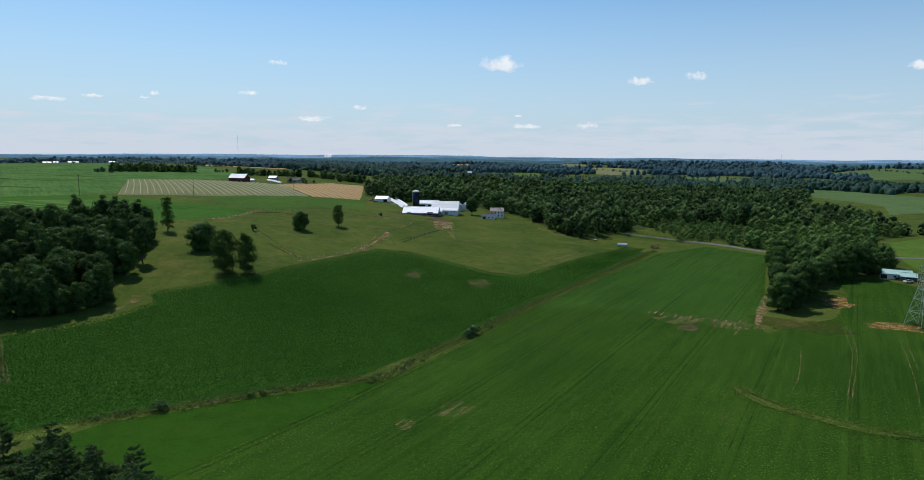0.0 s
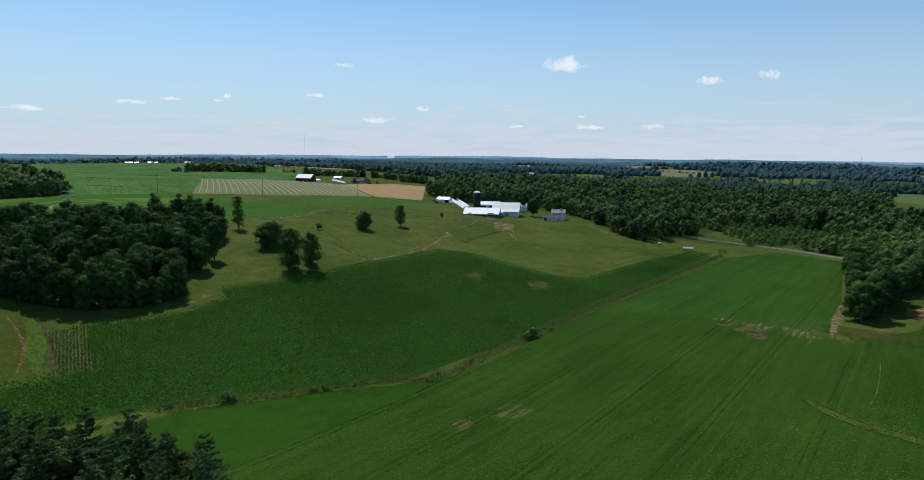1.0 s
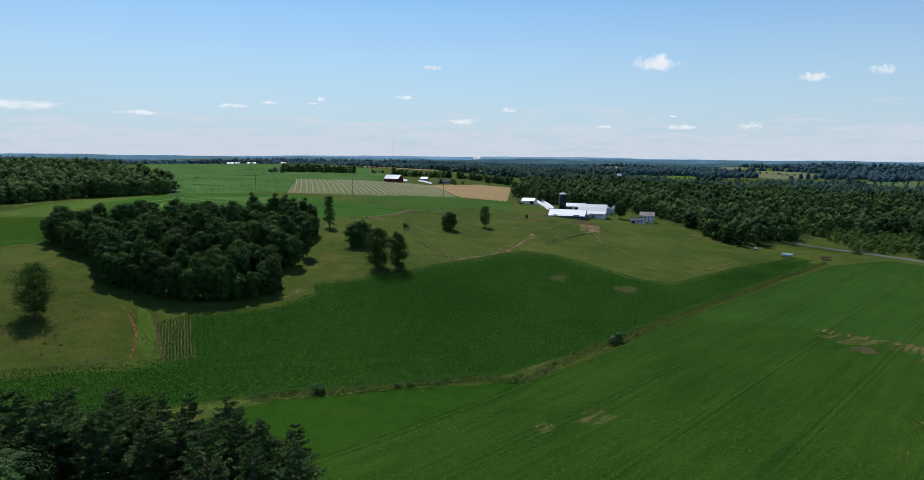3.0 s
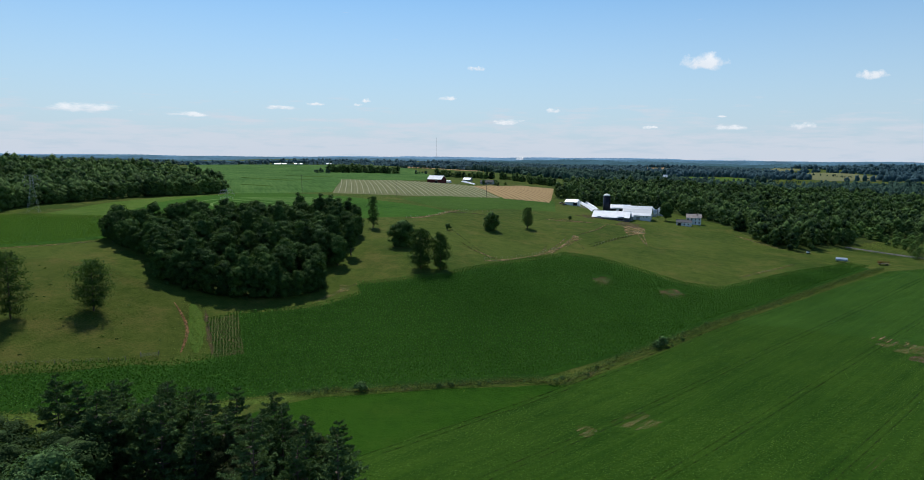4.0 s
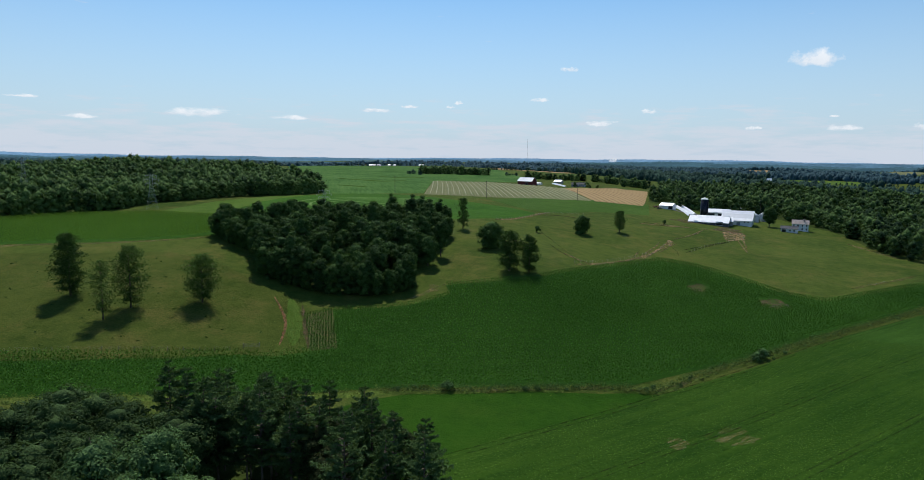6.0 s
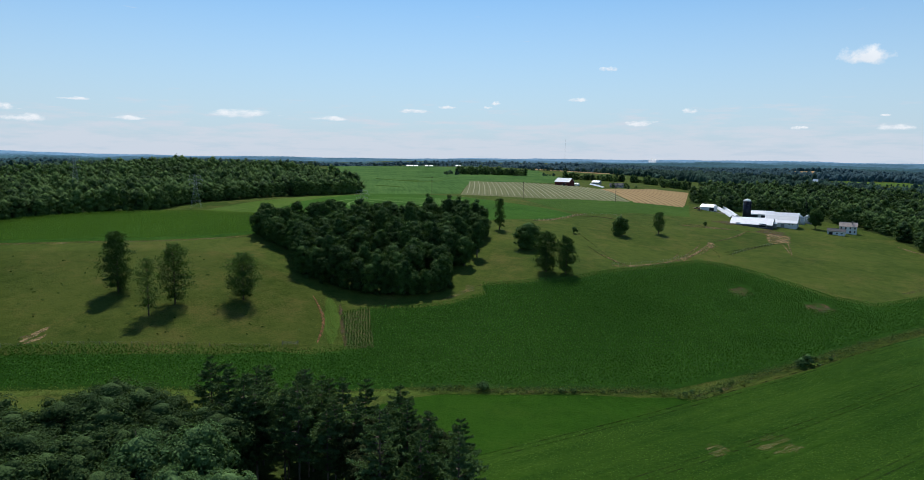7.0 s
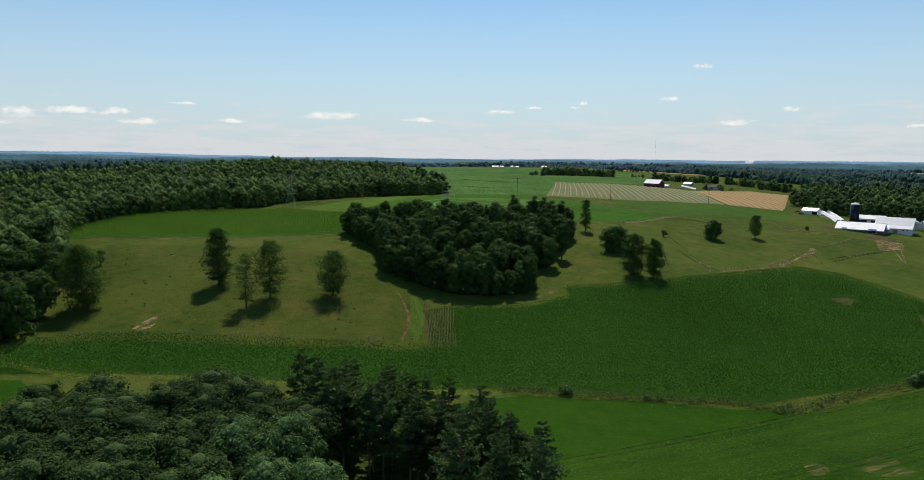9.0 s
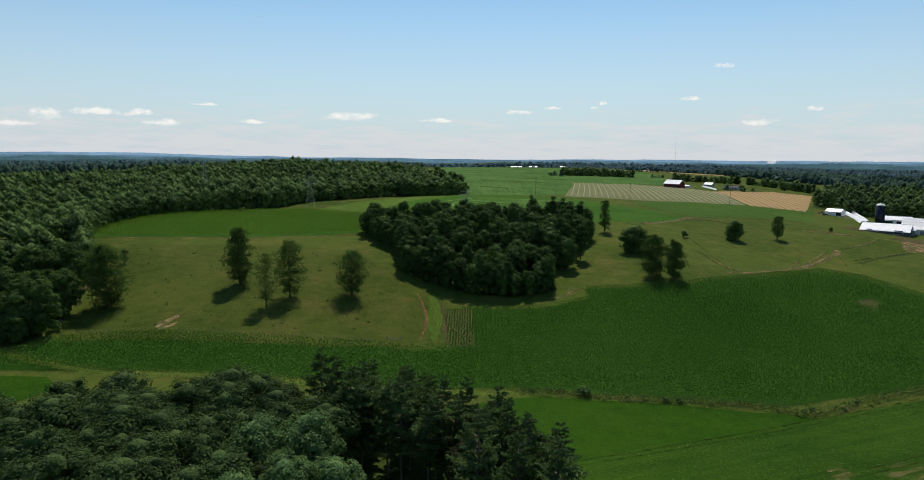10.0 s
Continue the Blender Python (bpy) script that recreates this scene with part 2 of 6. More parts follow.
M_PASTURE = turf("pasture", (0.026, 0.056, 0.008), (0.074, 0.102, 0.018), (0.155, 0.125, 0.038), 0.6)
M_VERGE = turf("rough_verge", (0.05, 0.10, 0.012), (0.12, 0.175, 0.03), (0.21, 0.19, 0.065), 0.45, 0.9)
M_BRIGHT = turf("mown_grass", (0.012, 0.046, 0.003), (0.024, 0.071, 0.005), (0.06, 0.095, 0.013), 0.3)
M_PLATEAU = rows_field("young_crop", (0.026, 0.082, 0.014), (0.105, 0.190, 0.046), -35, 0.9, 0.6)
M_GREENF = turf("clover_ley", (0.045, 0.095, 0.011), (0.082, 0.14, 0.022), (0.14, 0.17, 0.06), 0.3)
M_SOY = rows_field("soybean_ground", (0.014, 0.046, 0.004), (0.041, 0.091, 0.009), 31, 0.76, 0.2, (0.15, 0.115, 0.06), 0.15)
# slightly lighter than the main soybean ground, used beyond the headland
M_SOY_LIGHTER = rows_field("lighter_soybean_ground", (0.017, 0.055, 0.006), (0.044, 0.102, 0.013), 31, 0.76, 0.2, (0.15, 0.115, 0.06), 0.1)
M_CORN_FLOOR = rows_field("corn_ground", (0.014, 0.055, 0.005), (0.03, 0.085, 0.009), 59, 0.76, 0.8)
M_SOIL = plain("bare_soil", (0.27, 0.195, 0.095), 0.95, 0.0, 0.45, 0.3, 0.27)
M_STUBBLE = rows_field("wheat_stubble", (0.15, 0.100, 0.045), (0.34, 0.235, 0.115), -24, 6.0, 2.2)
M_HAYFLOOR = rows_field("mown_hay_ground", (0.12, 0.135, 0.06), (0.17, 0.175, 0.085), -26, 3.0, 0.6)
M_WINDROW = plain("cut_hay", (0.28, 0.275, 0.155), 0.95, 0.0, 0.3, 0.8)
M_ROAD = plain("road_asphalt", (0.13, 0.125, 0.115), 0.9, 0.0, 0.2, 0.5)
# litter and low growth, coloured darker to hold the shade under the trees
M_SHADED_LITTER = turf("wood_floor", (0.02, 0.035, 0.008), (0.045, 0.07, 0.014), (0.07, 0.06, 0.03), 0.4)
M_BARK = bark_material()
M_LEAF = leaf_material("broad_leaves", (0.009, 0.029, 0.010), (0.086, 0.160, 0.038), 0.4, 0.16, 0.3)
M_LEAF_PALE = leaf_material("pale_leaves", (0.022, 0.060, 0.018), (0.15, 0.255, 0.088), 0.2, 0.2, 0.6)
M_NEEDLE = leaf_material("pine_needles", (0.028, 0.066, 0.022), (0.125, 0.205, 0.075), 0.25, 0.2)
M_WOODS = leaf_material("woods_leaves", (0.010, 0.031, 0.014), (0.112, 0.190, 0.052), 0.3, 0.15, 0.45, None, 0.75, 0.5)
M_CORN = leaf_material("corn_leaves", (0.017, 0.080, 0.008), (0.122, 0.265, 0.038), 0.1, 0.08, 0.65, 31)
M_SOYLEAF = leaf_material("soybean_leaves", (0.026, 0.084, 0.008), (0.132, 0.232, 0.034), 0.1, 0.04, 0.6, 59)
M_WEED = leaf_material("weeds", (0.055, 0.10, 0.014), (0.18, 0.22, 0.05), 0.2, 0.25)
M_WHITE = plain("white_paint", (0.78, 0.78, 0.77), 0.6, 0.0, 0.12, 0.4)
M_TIN = plain("white_tin_roof", (0.91, 0.91, 0.91), 0.45, 0.0, 0.14, 0.3)
M_GREY = plain("weathered_grey", (0.3, 0.3, 0.3), 0.7, 0.0, 0.3, 0.5)
M_DARK = plain("dark_opening", (0.02, 0.02, 0.022), 0.8)
M_SILO = plain("blue_black_steel", (0.012, 0.016, 0.03), 0.35, 0.3, 0.3, 0.4)
M_STEEL = plain("galvanised_steel", (0.55, 0.57, 0.59), 0.5, 0.25, 0.2, 0.6)
M_RED = plain("barn_red", (0.11, 0.02, 0.018), 0.8, 0.0, 0.3, 0.5)
M_WOODGREY = plain("silvered_wood", (0.28, 0.25, 0.21), 0.9, 0.0, 0.35, 1.5)
M_POLE = plain("creosoted_pole", (0.09, 0.075, 0.06), 0.9, 0.0, 0.3, 2.0)
M_ROOFRED = plain("rusty_shingles", (0.40, 0.33, 0.29), 0.85, 0.0, 0.35, 0.8)
M_ROOFGREEN = plain("pale_green_tin", (0.42, 0.62, 0.55), 0.5, 0.0, 0.15, 0.4)
M_GLASS = plain("window_glass", (0.03, 0.035, 0.04), 0.1, 0.0, 0.1)
M_CONCRETE = plain("concrete", (0.42, 0.41, 0.39), 0.9, 0.0, 0.25, 0.8)

M_DRYFLOOR = turf("dry_row_floor", (0.045, 0.07, 0.018), (0.10, 0.105, 0.038), (0.22, 0.17, 0.085), 0.5)
M_GRAZED = turf("grazed_dry_pasture", (0.028, 0.052, 0.007), (0.068, 0.089, 0.016), (0.140, 0.110, 0.034), 0.6)
M_CONTOUR = turf("contour_crop", (0.022, 0.075, 0.008), (0.045, 0.115, 0.014), (0.06, 0.13, 0.02), 0.3)
M_STRIP = turf("contour_strip_crop", (0.075, 0.15, 0.035), (0.13, 0.22, 0.06), (0.16, 0.21, 0.08), 0.3)
M_EARTH = plain("trodden_earth", (0.15, 0.105, 0.06), 0.95, 0.0, 0.5, 0.35, 0.3)
M_ORANGE = plain("orange_subsoil", (0.30, 0.18, 0.065), 0.95, 0.0, 0.4, 0.3, 0.25)
M_SAND = plain("washed_sand", (0.36, 0.26, 0.13), 0.95, 0.0, 0.4, 0.4, 0.28)
M_REDDISH = plain("reddish_path_soil", (0.24, 0.125, 0.06), 0.95, 0.0, 0.4, 0.4, 0.12)
# flat dark strip for gully, fence line and wheel lines; no hollow is cut
M_DARKSTRIP = plain("dark_strip", (0.04, 0.05, 0.016), 0.95, 0.0, 0.5, 0.6, 0.5)
M_GAP = plain("corn_gap_soil", (0.17, 0.112, 0.066), 0.95, 0.0, 0.5, 0.35, 0.44)
M_MEADOW = turf("green_meadow", (0.030, 0.076, 0.010), (0.058, 0.112, 0.018), (0.09, 0.13, 0.03), 0.3)
M_THIN = turf("thin_crop", (0.08, 0.10, 0.025), (0.20, 0.175, 0.07), (0.30, 0.235, 0.11), 0.7, 0.8, 0.52, 59)
M_ROUGH = turf("rough_uncut_grass", (0.03, 0.05, 0.010), (0.06, 0.078, 0.016), (0.13, 0.085, 0.035), 0.5, 1.4, 0.3)
M_VALLEY = turf("valley_crop", (0.050, 0.098, 0.030), (0.090, 0.142, 0.050), (0.14, 0.15, 0.07), 0.3)
M_DRYEDGE = turf("dry_grass_edge", (0.11, 0.11, 0.035), (0.22, 0.19, 0.075), (0.3, 0.24, 0.11), 0.5, 1.4, 0.4)
M_LEAF_MID = leaf_material("bright_leaves", (0.022, 0.053, 0.014), (0.088, 0.158, 0.042))
M_LEAF_NEAR = leaf_material("near_leaves", (0.010, 0.03, 0.008), (0.082, 0.138, 0.042), 0.3, 0.15, 0.4)
M_LEAF_SOFT = leaf_material("olive_leaves", (0.022, 0.036, 0.012), (0.068, 0.085, 0.03), 0.3, 0.2)
M_CORN_PALE = leaf_material("upper_corn_leaves", (0.096, 0.200, 0.018), (0.205, 0.335, 0.048), 0.1, 0.14, 0.3)
M_PALEBAR = plain("pale_grey_bars", (0.22, 0.22, 0.2), 0.5, 0.3, 0.2, 1.0)

M_GREYDARK = plain("dark_grey_roof", (0.09, 0.09, 0.1), 0.8, 0.0, 0.3, 0.6)
M_PLASTIC = plain("white_silage_plastic", (0.82, 0.83, 0.84), 0.35, 0.0, 0.08, 0.5)
M_REDPAINT = plain("red_car_paint", (0.2, 0.02, 0.02), 0.3, 0.0, 0.2, 1.0)
M_BLUETARP = plain("pale_blue_tarpaulin", (0.34, 0.43, 0.53), 0.6, 0.0, 0.2, 0.6)
M_LATTICE = plain("weathered_lattice_steel", (0.36, 0.4, 0.38), 0.6, 0.3, 0.2, 0.8)
# distance haze is painted into these leaf colours as a blue tint
M_FARWOODS = leaf_material("distant_hazed_leaves", (0.016, 0.046, 0.038), (0.070, 0.138, 0.094), 0.1, 0.15, 0.4, None, 0.0, 0.3)
M_HAZEWOODS = leaf_material("far_hazed_leaves", (0.030, 0.074, 0.090), (0.078, 0.150, 0.170), 0.1, 0.2, 0.3, None, 0.0, 0.3)


M_LIGHTWOODS = leaf_material("young_woods_leaves", (0.035, 0.082, 0.020), (0.160, 0.270, 0.070), 0.3, 0.2, 0.4, None, 0.4, 0.5)


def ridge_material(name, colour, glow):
    """Far ridges, a backdrop of distance: haze painted into a glowing colour, mottled by woods and clearings."""
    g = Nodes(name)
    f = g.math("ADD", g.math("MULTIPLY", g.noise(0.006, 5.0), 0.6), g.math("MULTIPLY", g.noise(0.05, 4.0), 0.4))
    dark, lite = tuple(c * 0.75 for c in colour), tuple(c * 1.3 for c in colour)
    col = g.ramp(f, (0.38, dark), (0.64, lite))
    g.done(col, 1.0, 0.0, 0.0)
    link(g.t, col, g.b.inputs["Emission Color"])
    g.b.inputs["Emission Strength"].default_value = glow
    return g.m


# bluer and brighter with distance: painted haze that also glows
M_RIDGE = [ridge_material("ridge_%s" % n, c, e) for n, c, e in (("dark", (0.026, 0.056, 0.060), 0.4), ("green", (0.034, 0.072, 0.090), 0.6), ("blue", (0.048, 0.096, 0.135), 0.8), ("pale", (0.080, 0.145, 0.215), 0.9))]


def cloud_material():
    """Cloud: a soft glowing heap with a ragged edge and a flatter foot, its grey shade painted in."""
    g = Nodes("cloud")
    co = g.n("TexCoord").outputs["Generated"]
    sep = g.n("SeparateXYZ", Vector=co)
    off = g.n("CombineXYZ", X=g.math("MULTIPLY", g.n("ObjectInfo").outputs["Random"], 50.0))
    v = g.n("VectorMath", _0=g.n("Mapping", Vector=co, Scale=(2.4, 1.2, 1.0)).outputs[0], _1=off.outputs[0]).outputs[0]
    n1 = g.n("TexNoise", Vector=v, Scale=1.7, Detail=7.0, Roughness=0.6).outputs[0]
    dx = g.math("MULTIPLY", g.math("SUBTRACT", sep.outputs[0], 0.5), 2.0)
    dy = g.math("MULTIPLY", g.math("SUBTRACT", sep.outputs[1], 0.38), 2.0)
    foot = g.math("MULTIPLY", g.math("MAXIMUM", g.math("MULTIPLY", dy, -1.0), 0.0), 1.1)
    r2 = g.math("ADD", g.math("MULTIPLY", dx, dx), g.math("ADD", g.math("MULTIPLY", dy, dy), foot))
    body = g.math("ADD", g.math("SUBTRACT", 0.42, r2), g.math("MULTIPLY", g.math("SUBTRACT", n1, 0.5), 1.9))
    alpha = g.n("MapRange", Value=body, _1=0.0, _2=0.45, _3=0.0, _4=0.88)
    # white top and grey-blue foot: the cloud's shading, painted into its glow
    tone = g.ramp(g.math("ADD", g.math("MULTIPLY", sep.outputs[1], 0.7), g.math("MULTIPLY", n1, 0.5)), (0.3, (0.68, 0.74, 0.82)), (0.75, (0.9, 0.93, 0.97)))
    glow = g.n("Emission", Color=tone, Strength=1.0)
    clear = g.n("BsdfTransparent")
    m = g.n("MixShader", _0=alpha.outputs[0], _1=clear.outputs[0], _2=glow.outputs[0])
    link(g.t, m.outputs[0], g.o.inputs[0])
    return g.m


M_CLOUD = cloud_material()


# ---- building blocks ----
def mesh_of(name, verts, faces, material=None, smooth=False, slots=None, which=None):
    """A mesh from an array of vertices and an array (or list) of faces."""
    me = bpy.data.meshes.new(name)
    verts = np.asarray(verts, np.float32)
    if isinstance(faces, np.ndarray):
        n, k = faces.shape
        me.vertices.add(len(verts))
        me.vertices.foreach_set("co", verts.ravel())
        me.loops.add(n * k)
        me.loops.foreach_set("vertex_index", faces.astype(np.int32).ravel())
        me.polygons.add(n)
        me.polygons.foreach_set("loop_start", np.arange(0, n * k, k, dtype=np.int32))
        me.update(calc_edges=True)
    else:
        me.from_pydata([tuple(map(float, v)) for v in verts], [], [list(map(int, f)) for f in faces])
        me.update()
    for m in slots or ([material] if material else []):
        me.materials.append(m)
    if which is not None:
        me.polygons.foreach_set("material_index", np.asarray(which, np.int32))
    if smooth:
        me.polygons.foreach_set("use_smooth", np.ones(len(me.polygons), bool))
    return me


def part(name, me, parent=None, label="", place=None):
    """Links a mesh as one object, under a thing or a part."""
    ob = new(name, me)
    if parent:
        ob.parent = parent
    if place is not None:
        ob.matrix_basis = place
    return tagged(ob, label)


def thing(name, label, category, group="", kind="", place=None):
    ob = new(name)
    ob.empty_display_size = 0.5
    if place is not None:
        ob.matrix_basis = place
    return tagged(ob, label, category, group, kind)


class Shape:
    """Gathers boxes, prisms and tubes into one mesh."""

    def __init__(self):
        self.v, self.f = [], []

    def add(self, verts, faces):
        k = len(self.v)
        self.v += [tuple(v) for v in verts]
        self.f += [[i + k for i in f] for f in faces]
        return self

    def box(self, x0, y0, z0, x1, y1, z1):
        vs = [(x, y, z) for z in (z0, z1) for y in (y0, y1) for x in (x0, x1)]
        return self.add(vs, [(0, 2, 3, 1), (4, 5, 7, 6), (0, 1, 5, 4), (2, 6, 7, 3), (0, 4, 6, 2), (1, 3, 7, 5)])

    def tube(self, a, b, r0, r1=None, n=8, caps=True):
        a, b = Vector(a), Vector(b)
        r1 = r0 if r1 is None else r1
        q = (b - a).to_track_quat("Z", "Y")
        vs = [p + q @ Vector((r * math.cos(i * math.tau / n), r * math.sin(i * math.tau / n), 0)) for p, r in ((a, r0), (b, r1)) for i in range(n)]
        fs = [(i, (i + 1) % n, n + (i + 1) % n, n + i) for i in range(n)]
        if caps:
            fs += [tuple(range(n))[::-1], tuple(range(n, 2 * n))]
        return self.add(vs, fs)

    def gable(self, x0, x1, y0, y1, z, ridge, eave=0.4, thick=0.22, rake=0.4):
        """A pitched roof with its ridge along x, as a slab of even thickness."""
        ym = (y0 + y1) / 2
        slope = (ridge - z) / (ym - y0)
        lo = z - eave * slope
        a, b = x0 - rake, x1 + rake
        p = [(y0 - eave, lo), (ym, ridge), (y1 + eave, lo)]
        vs = [(x, y, zz + t) for x in (a, b) for t in (0.02, thick) for y, zz in p]
        return self.add(vs, [(3, 4, 10, 9), (4, 5, 11, 10), (0, 6, 7, 1), (1, 7, 8, 2), (0, 3, 9, 6), (2, 8, 11, 5), (0, 1, 4, 3), (1, 2, 5, 4), (6, 9, 10, 7), (7, 10, 11, 8)])

    def house(self, x0, x1, y0, y1, z0, z, ridge):
        """Walls with two gable ends under a ridge along x."""
        ym = (y0 + y1) / 2
        vs = [(x, y, zz) for x in (x0, x1) for y, zz in ((y0, z0), (y1, z0), (y1, z), (ym, ridge), (y0, z))]
        return self.add(vs, [(0, 4, 3, 2, 1), (5, 6, 7, 8, 9), (0, 1, 6, 5), (1, 2, 7, 6), (0, 5, 9, 4), (2, 3, 8, 7), (3, 4, 9, 8)])

    def dome(self, x, y, z, r, h, n=16, m=4):
        vs = [(x + r * math.cos(j / m * math.pi / 2) * math.cos(i * math.tau / n), y + r * math.cos(j / m * math.pi / 2) * math.sin(i * math.tau / n), z + h * math.sin(j / m * math.pi / 2)) for j in range(m) for i in range(n)] + [(x, y, z + h)]
        fs = [(j * n + i, j * n + (i + 1) % n, (j + 1) * n + (i + 1) % n, (j + 1) * n + i) for j in range(m - 1) for i in range(n)]
        fs += [((m - 1) * n + i, (m - 1) * n + (i + 1) % n, m * n) for i in range(n)] + [tuple(range(n))[::-1]]
        return self.add(vs, fs)

    def mesh(self, name, material, smooth=False):
        return mesh_of(name, self.v, self.f, material, smooth)


def inside(poly, x, y):
    """Which of the places lie within a polygon of the plan."""
    p = np.asarray(poly, float)
    hit = np.zeros(len(x), bool)
    for (xa, ya), (xb, yb) in zip(p, np.roll(p, -1, 0)):
        if ya == yb:
            continue
        cross = ((ya > y) != (yb > y)) & (x < (xb - xa) * (y - ya) / (yb - ya) + xa)
        hit ^= cross
    return hit


def softened(poly, rounds=2, step=0.0, seed=0):
    """A polygon with its corners cut and its edge made uneven."""
    p = np.asarray(poly, float)
    for _ in range(rounds):
        q = np.roll(p, -1, 0)
        p = np.stack([p * 0.75 + q * 0.25, p * 0.25 + q * 0.75], 1).reshape(-1, 2)
    if step:
        r = np.random.RandomState(seed)
        p = p + r.uniform(-step, step, p.shape)
    return p


# the sheet's own lattice: rings at even steps of log distance, spokes of bearing
RING = 0.022
RINGS = np.exp(np.arange(math.log(18), math.log(4985), RING))
SPOKES = np.radians(np.r_[np.arange(-46, 86, 0.7), np.arange(86, 314, 4.0)])


def cut(poly, axis, value, keep_low):
    out = []
    for (a, b) in zip(poly, poly[1:] + poly[:1]):
        ia, ib = (a[axis] <= value) == keep_low, (b[axis] <= value) == keep_low
        if ia:
            out.append(a)
        if ia != ib:
            s = (value - a[axis]) / (b[axis] - a[axis])
            out.append((a[0] + s * (b[0] - a[0]), a[1] + s * (b[1] - a[1])))
    return out


def drape(name, poly, material, extra=0.0):
    """A patch of land cut from the sheet's lattice along a polygon of the plan, lying just over it."""
    p = np.asarray(poly, float)
    dense = []
    for a, b in zip(p, np.roll(p, -1, 0)):
        k = max(1, int(np.hypot(*(b - a)) / 8))
        dense += [tuple(a + (b - a) * i / k) for i in range(k)]
    log = [(math.atan2(-x, y), math.log(max(19, math.hypot(x, y)))) for x, y in dense]
    vs = sorted(s for s in SPOKES if min(q[0] for q in log) - 0.1 < s < max(q[0] for q in log) + 0.1)
    us = [u for u in np.log(RINGS) if min(q[1] for q in log) - 0.1 < u < max(q[1] for q in log) + 0.1]
    pts, faces = [], []
    for v0, v1 in zip(vs, vs[1:]):
        band = cut(cut(log, 0, v1, True), 0, v0, False)
        if len(band) < 3:
            continue
        for u0, u1 in zip(us, us[1:]):
            cell = cut(cut(band, 1, u1, True), 1, u0, False)
            if len(cell) >= 3:
                faces.append(list(range(len(pts), len(pts) + len(cell))))
                pts += cell
    a = np.array(pts)
    x, y = -np.sin(a[:, 0]) * np.exp(a[:, 1]), np.cos(a[:, 0]) * np.exp(a[:, 1])
    z = heights(x, y) + lift_at(x, y) + extra
    bm = bmesh.new()
    bv = [bm.verts.new(q) for q in zip(x, y, z)]
    for f in faces:
        try:
            bm.faces.new([bv[i] for i in f])
        except ValueError:
            pass
    bmesh.ops.remove_doubles(bm, verts=bm.verts, dist=0.02)
    for v in bm.verts:
        # far edges come down to the land
        r = math.hypot(v.co.x, v.co.y)
        if v.is_boundary and r > 330:
            v.co.z -= (r * 0.0004 + extra) * 0.8
    bmesh.ops.recalc_face_normals(bm, faces=bm.faces)
    if bm.faces and sum(f.normal.z * f.calc_area() for f in bm.faces) < 0:
        bmesh.ops.reverse_faces(bm, faces=bm.faces)
    me = bpy.data.meshes.new(name)
    bm.to_mesh(me)
    bm.free()
    me.materials.append(material)
    return new(name, me)


def along(line, step):
    """Places at even steps along a line of the plan, rounded at its corners."""
    p = np.asarray(line, float)
    for _ in range(2):
        if len(p) > 2:
            q = np.stack([p[:-1] * 0.75 + p[1:] * 0.25, p[:-1] * 0.25 + p[1:] * 0.75], 1).reshape(-1, 2)
            p = np.concatenate([p[:1], q, p[-1:]])
    s = np.r_[0, np.cumsum(np.hypot(*np.diff(p, axis=0).T))]
    t = np.arange(0, s[-1], step)
    return np.stack([np.interp(t, s, p[:, 0]), np.interp(t, s, p[:, 1])], 1)


def ribbon(name, line, width, material, rise=0.0, extra=0.03, step=5.0, ragged=0.0, seed=1):
    """A strip along a line of the plan: a track, a road, a windrow (with a rise along its middle)."""
    c = along(line, step)
    d = np.gradient(c, axis=0)
    d /= np.hypot(*d.T)[:, None] + 1e-9
    side = np.stack([-d[:, 1], d[:, 0]], 1)
    r = np.random.RandomState(seed)
    taper = np.minimum(1, np.minimum(np.arange(len(c)) + 0.6, np.arange(len(c))[::-1] + 0.6) / 3) if ragged > 0.1 else 1
    cols = []
    for k, f in enumerate((-0.5, -0.25, 0.0, 0.25, 0.5)):
        w = width * taper * (1 + ragged * r.uniform(-1, 1, len(c)))
        q = c + side * (f * w)[:, None]
        z = heights(*q.T) + lift_at(*q.T) * (1.6 if abs(f) < 0.5 else 0.8) + (extra if abs(f) < 0.5 else -0.1) + rise * (1 - (2 * f) ** 2)
        cols.append(np.c_[q, z])
    v = np.stack(cols, 1).reshape(-1, 3)
    n = len(c)
    f = np.array([(i * 5 + k, i * 5 + k + 1, i * 5 + k + 6, i * 5 + k + 5) for i in range(n - 1) for k in range(4)])
    return new(name, mesh_of(name, v, f[:, ::-1], material, True))


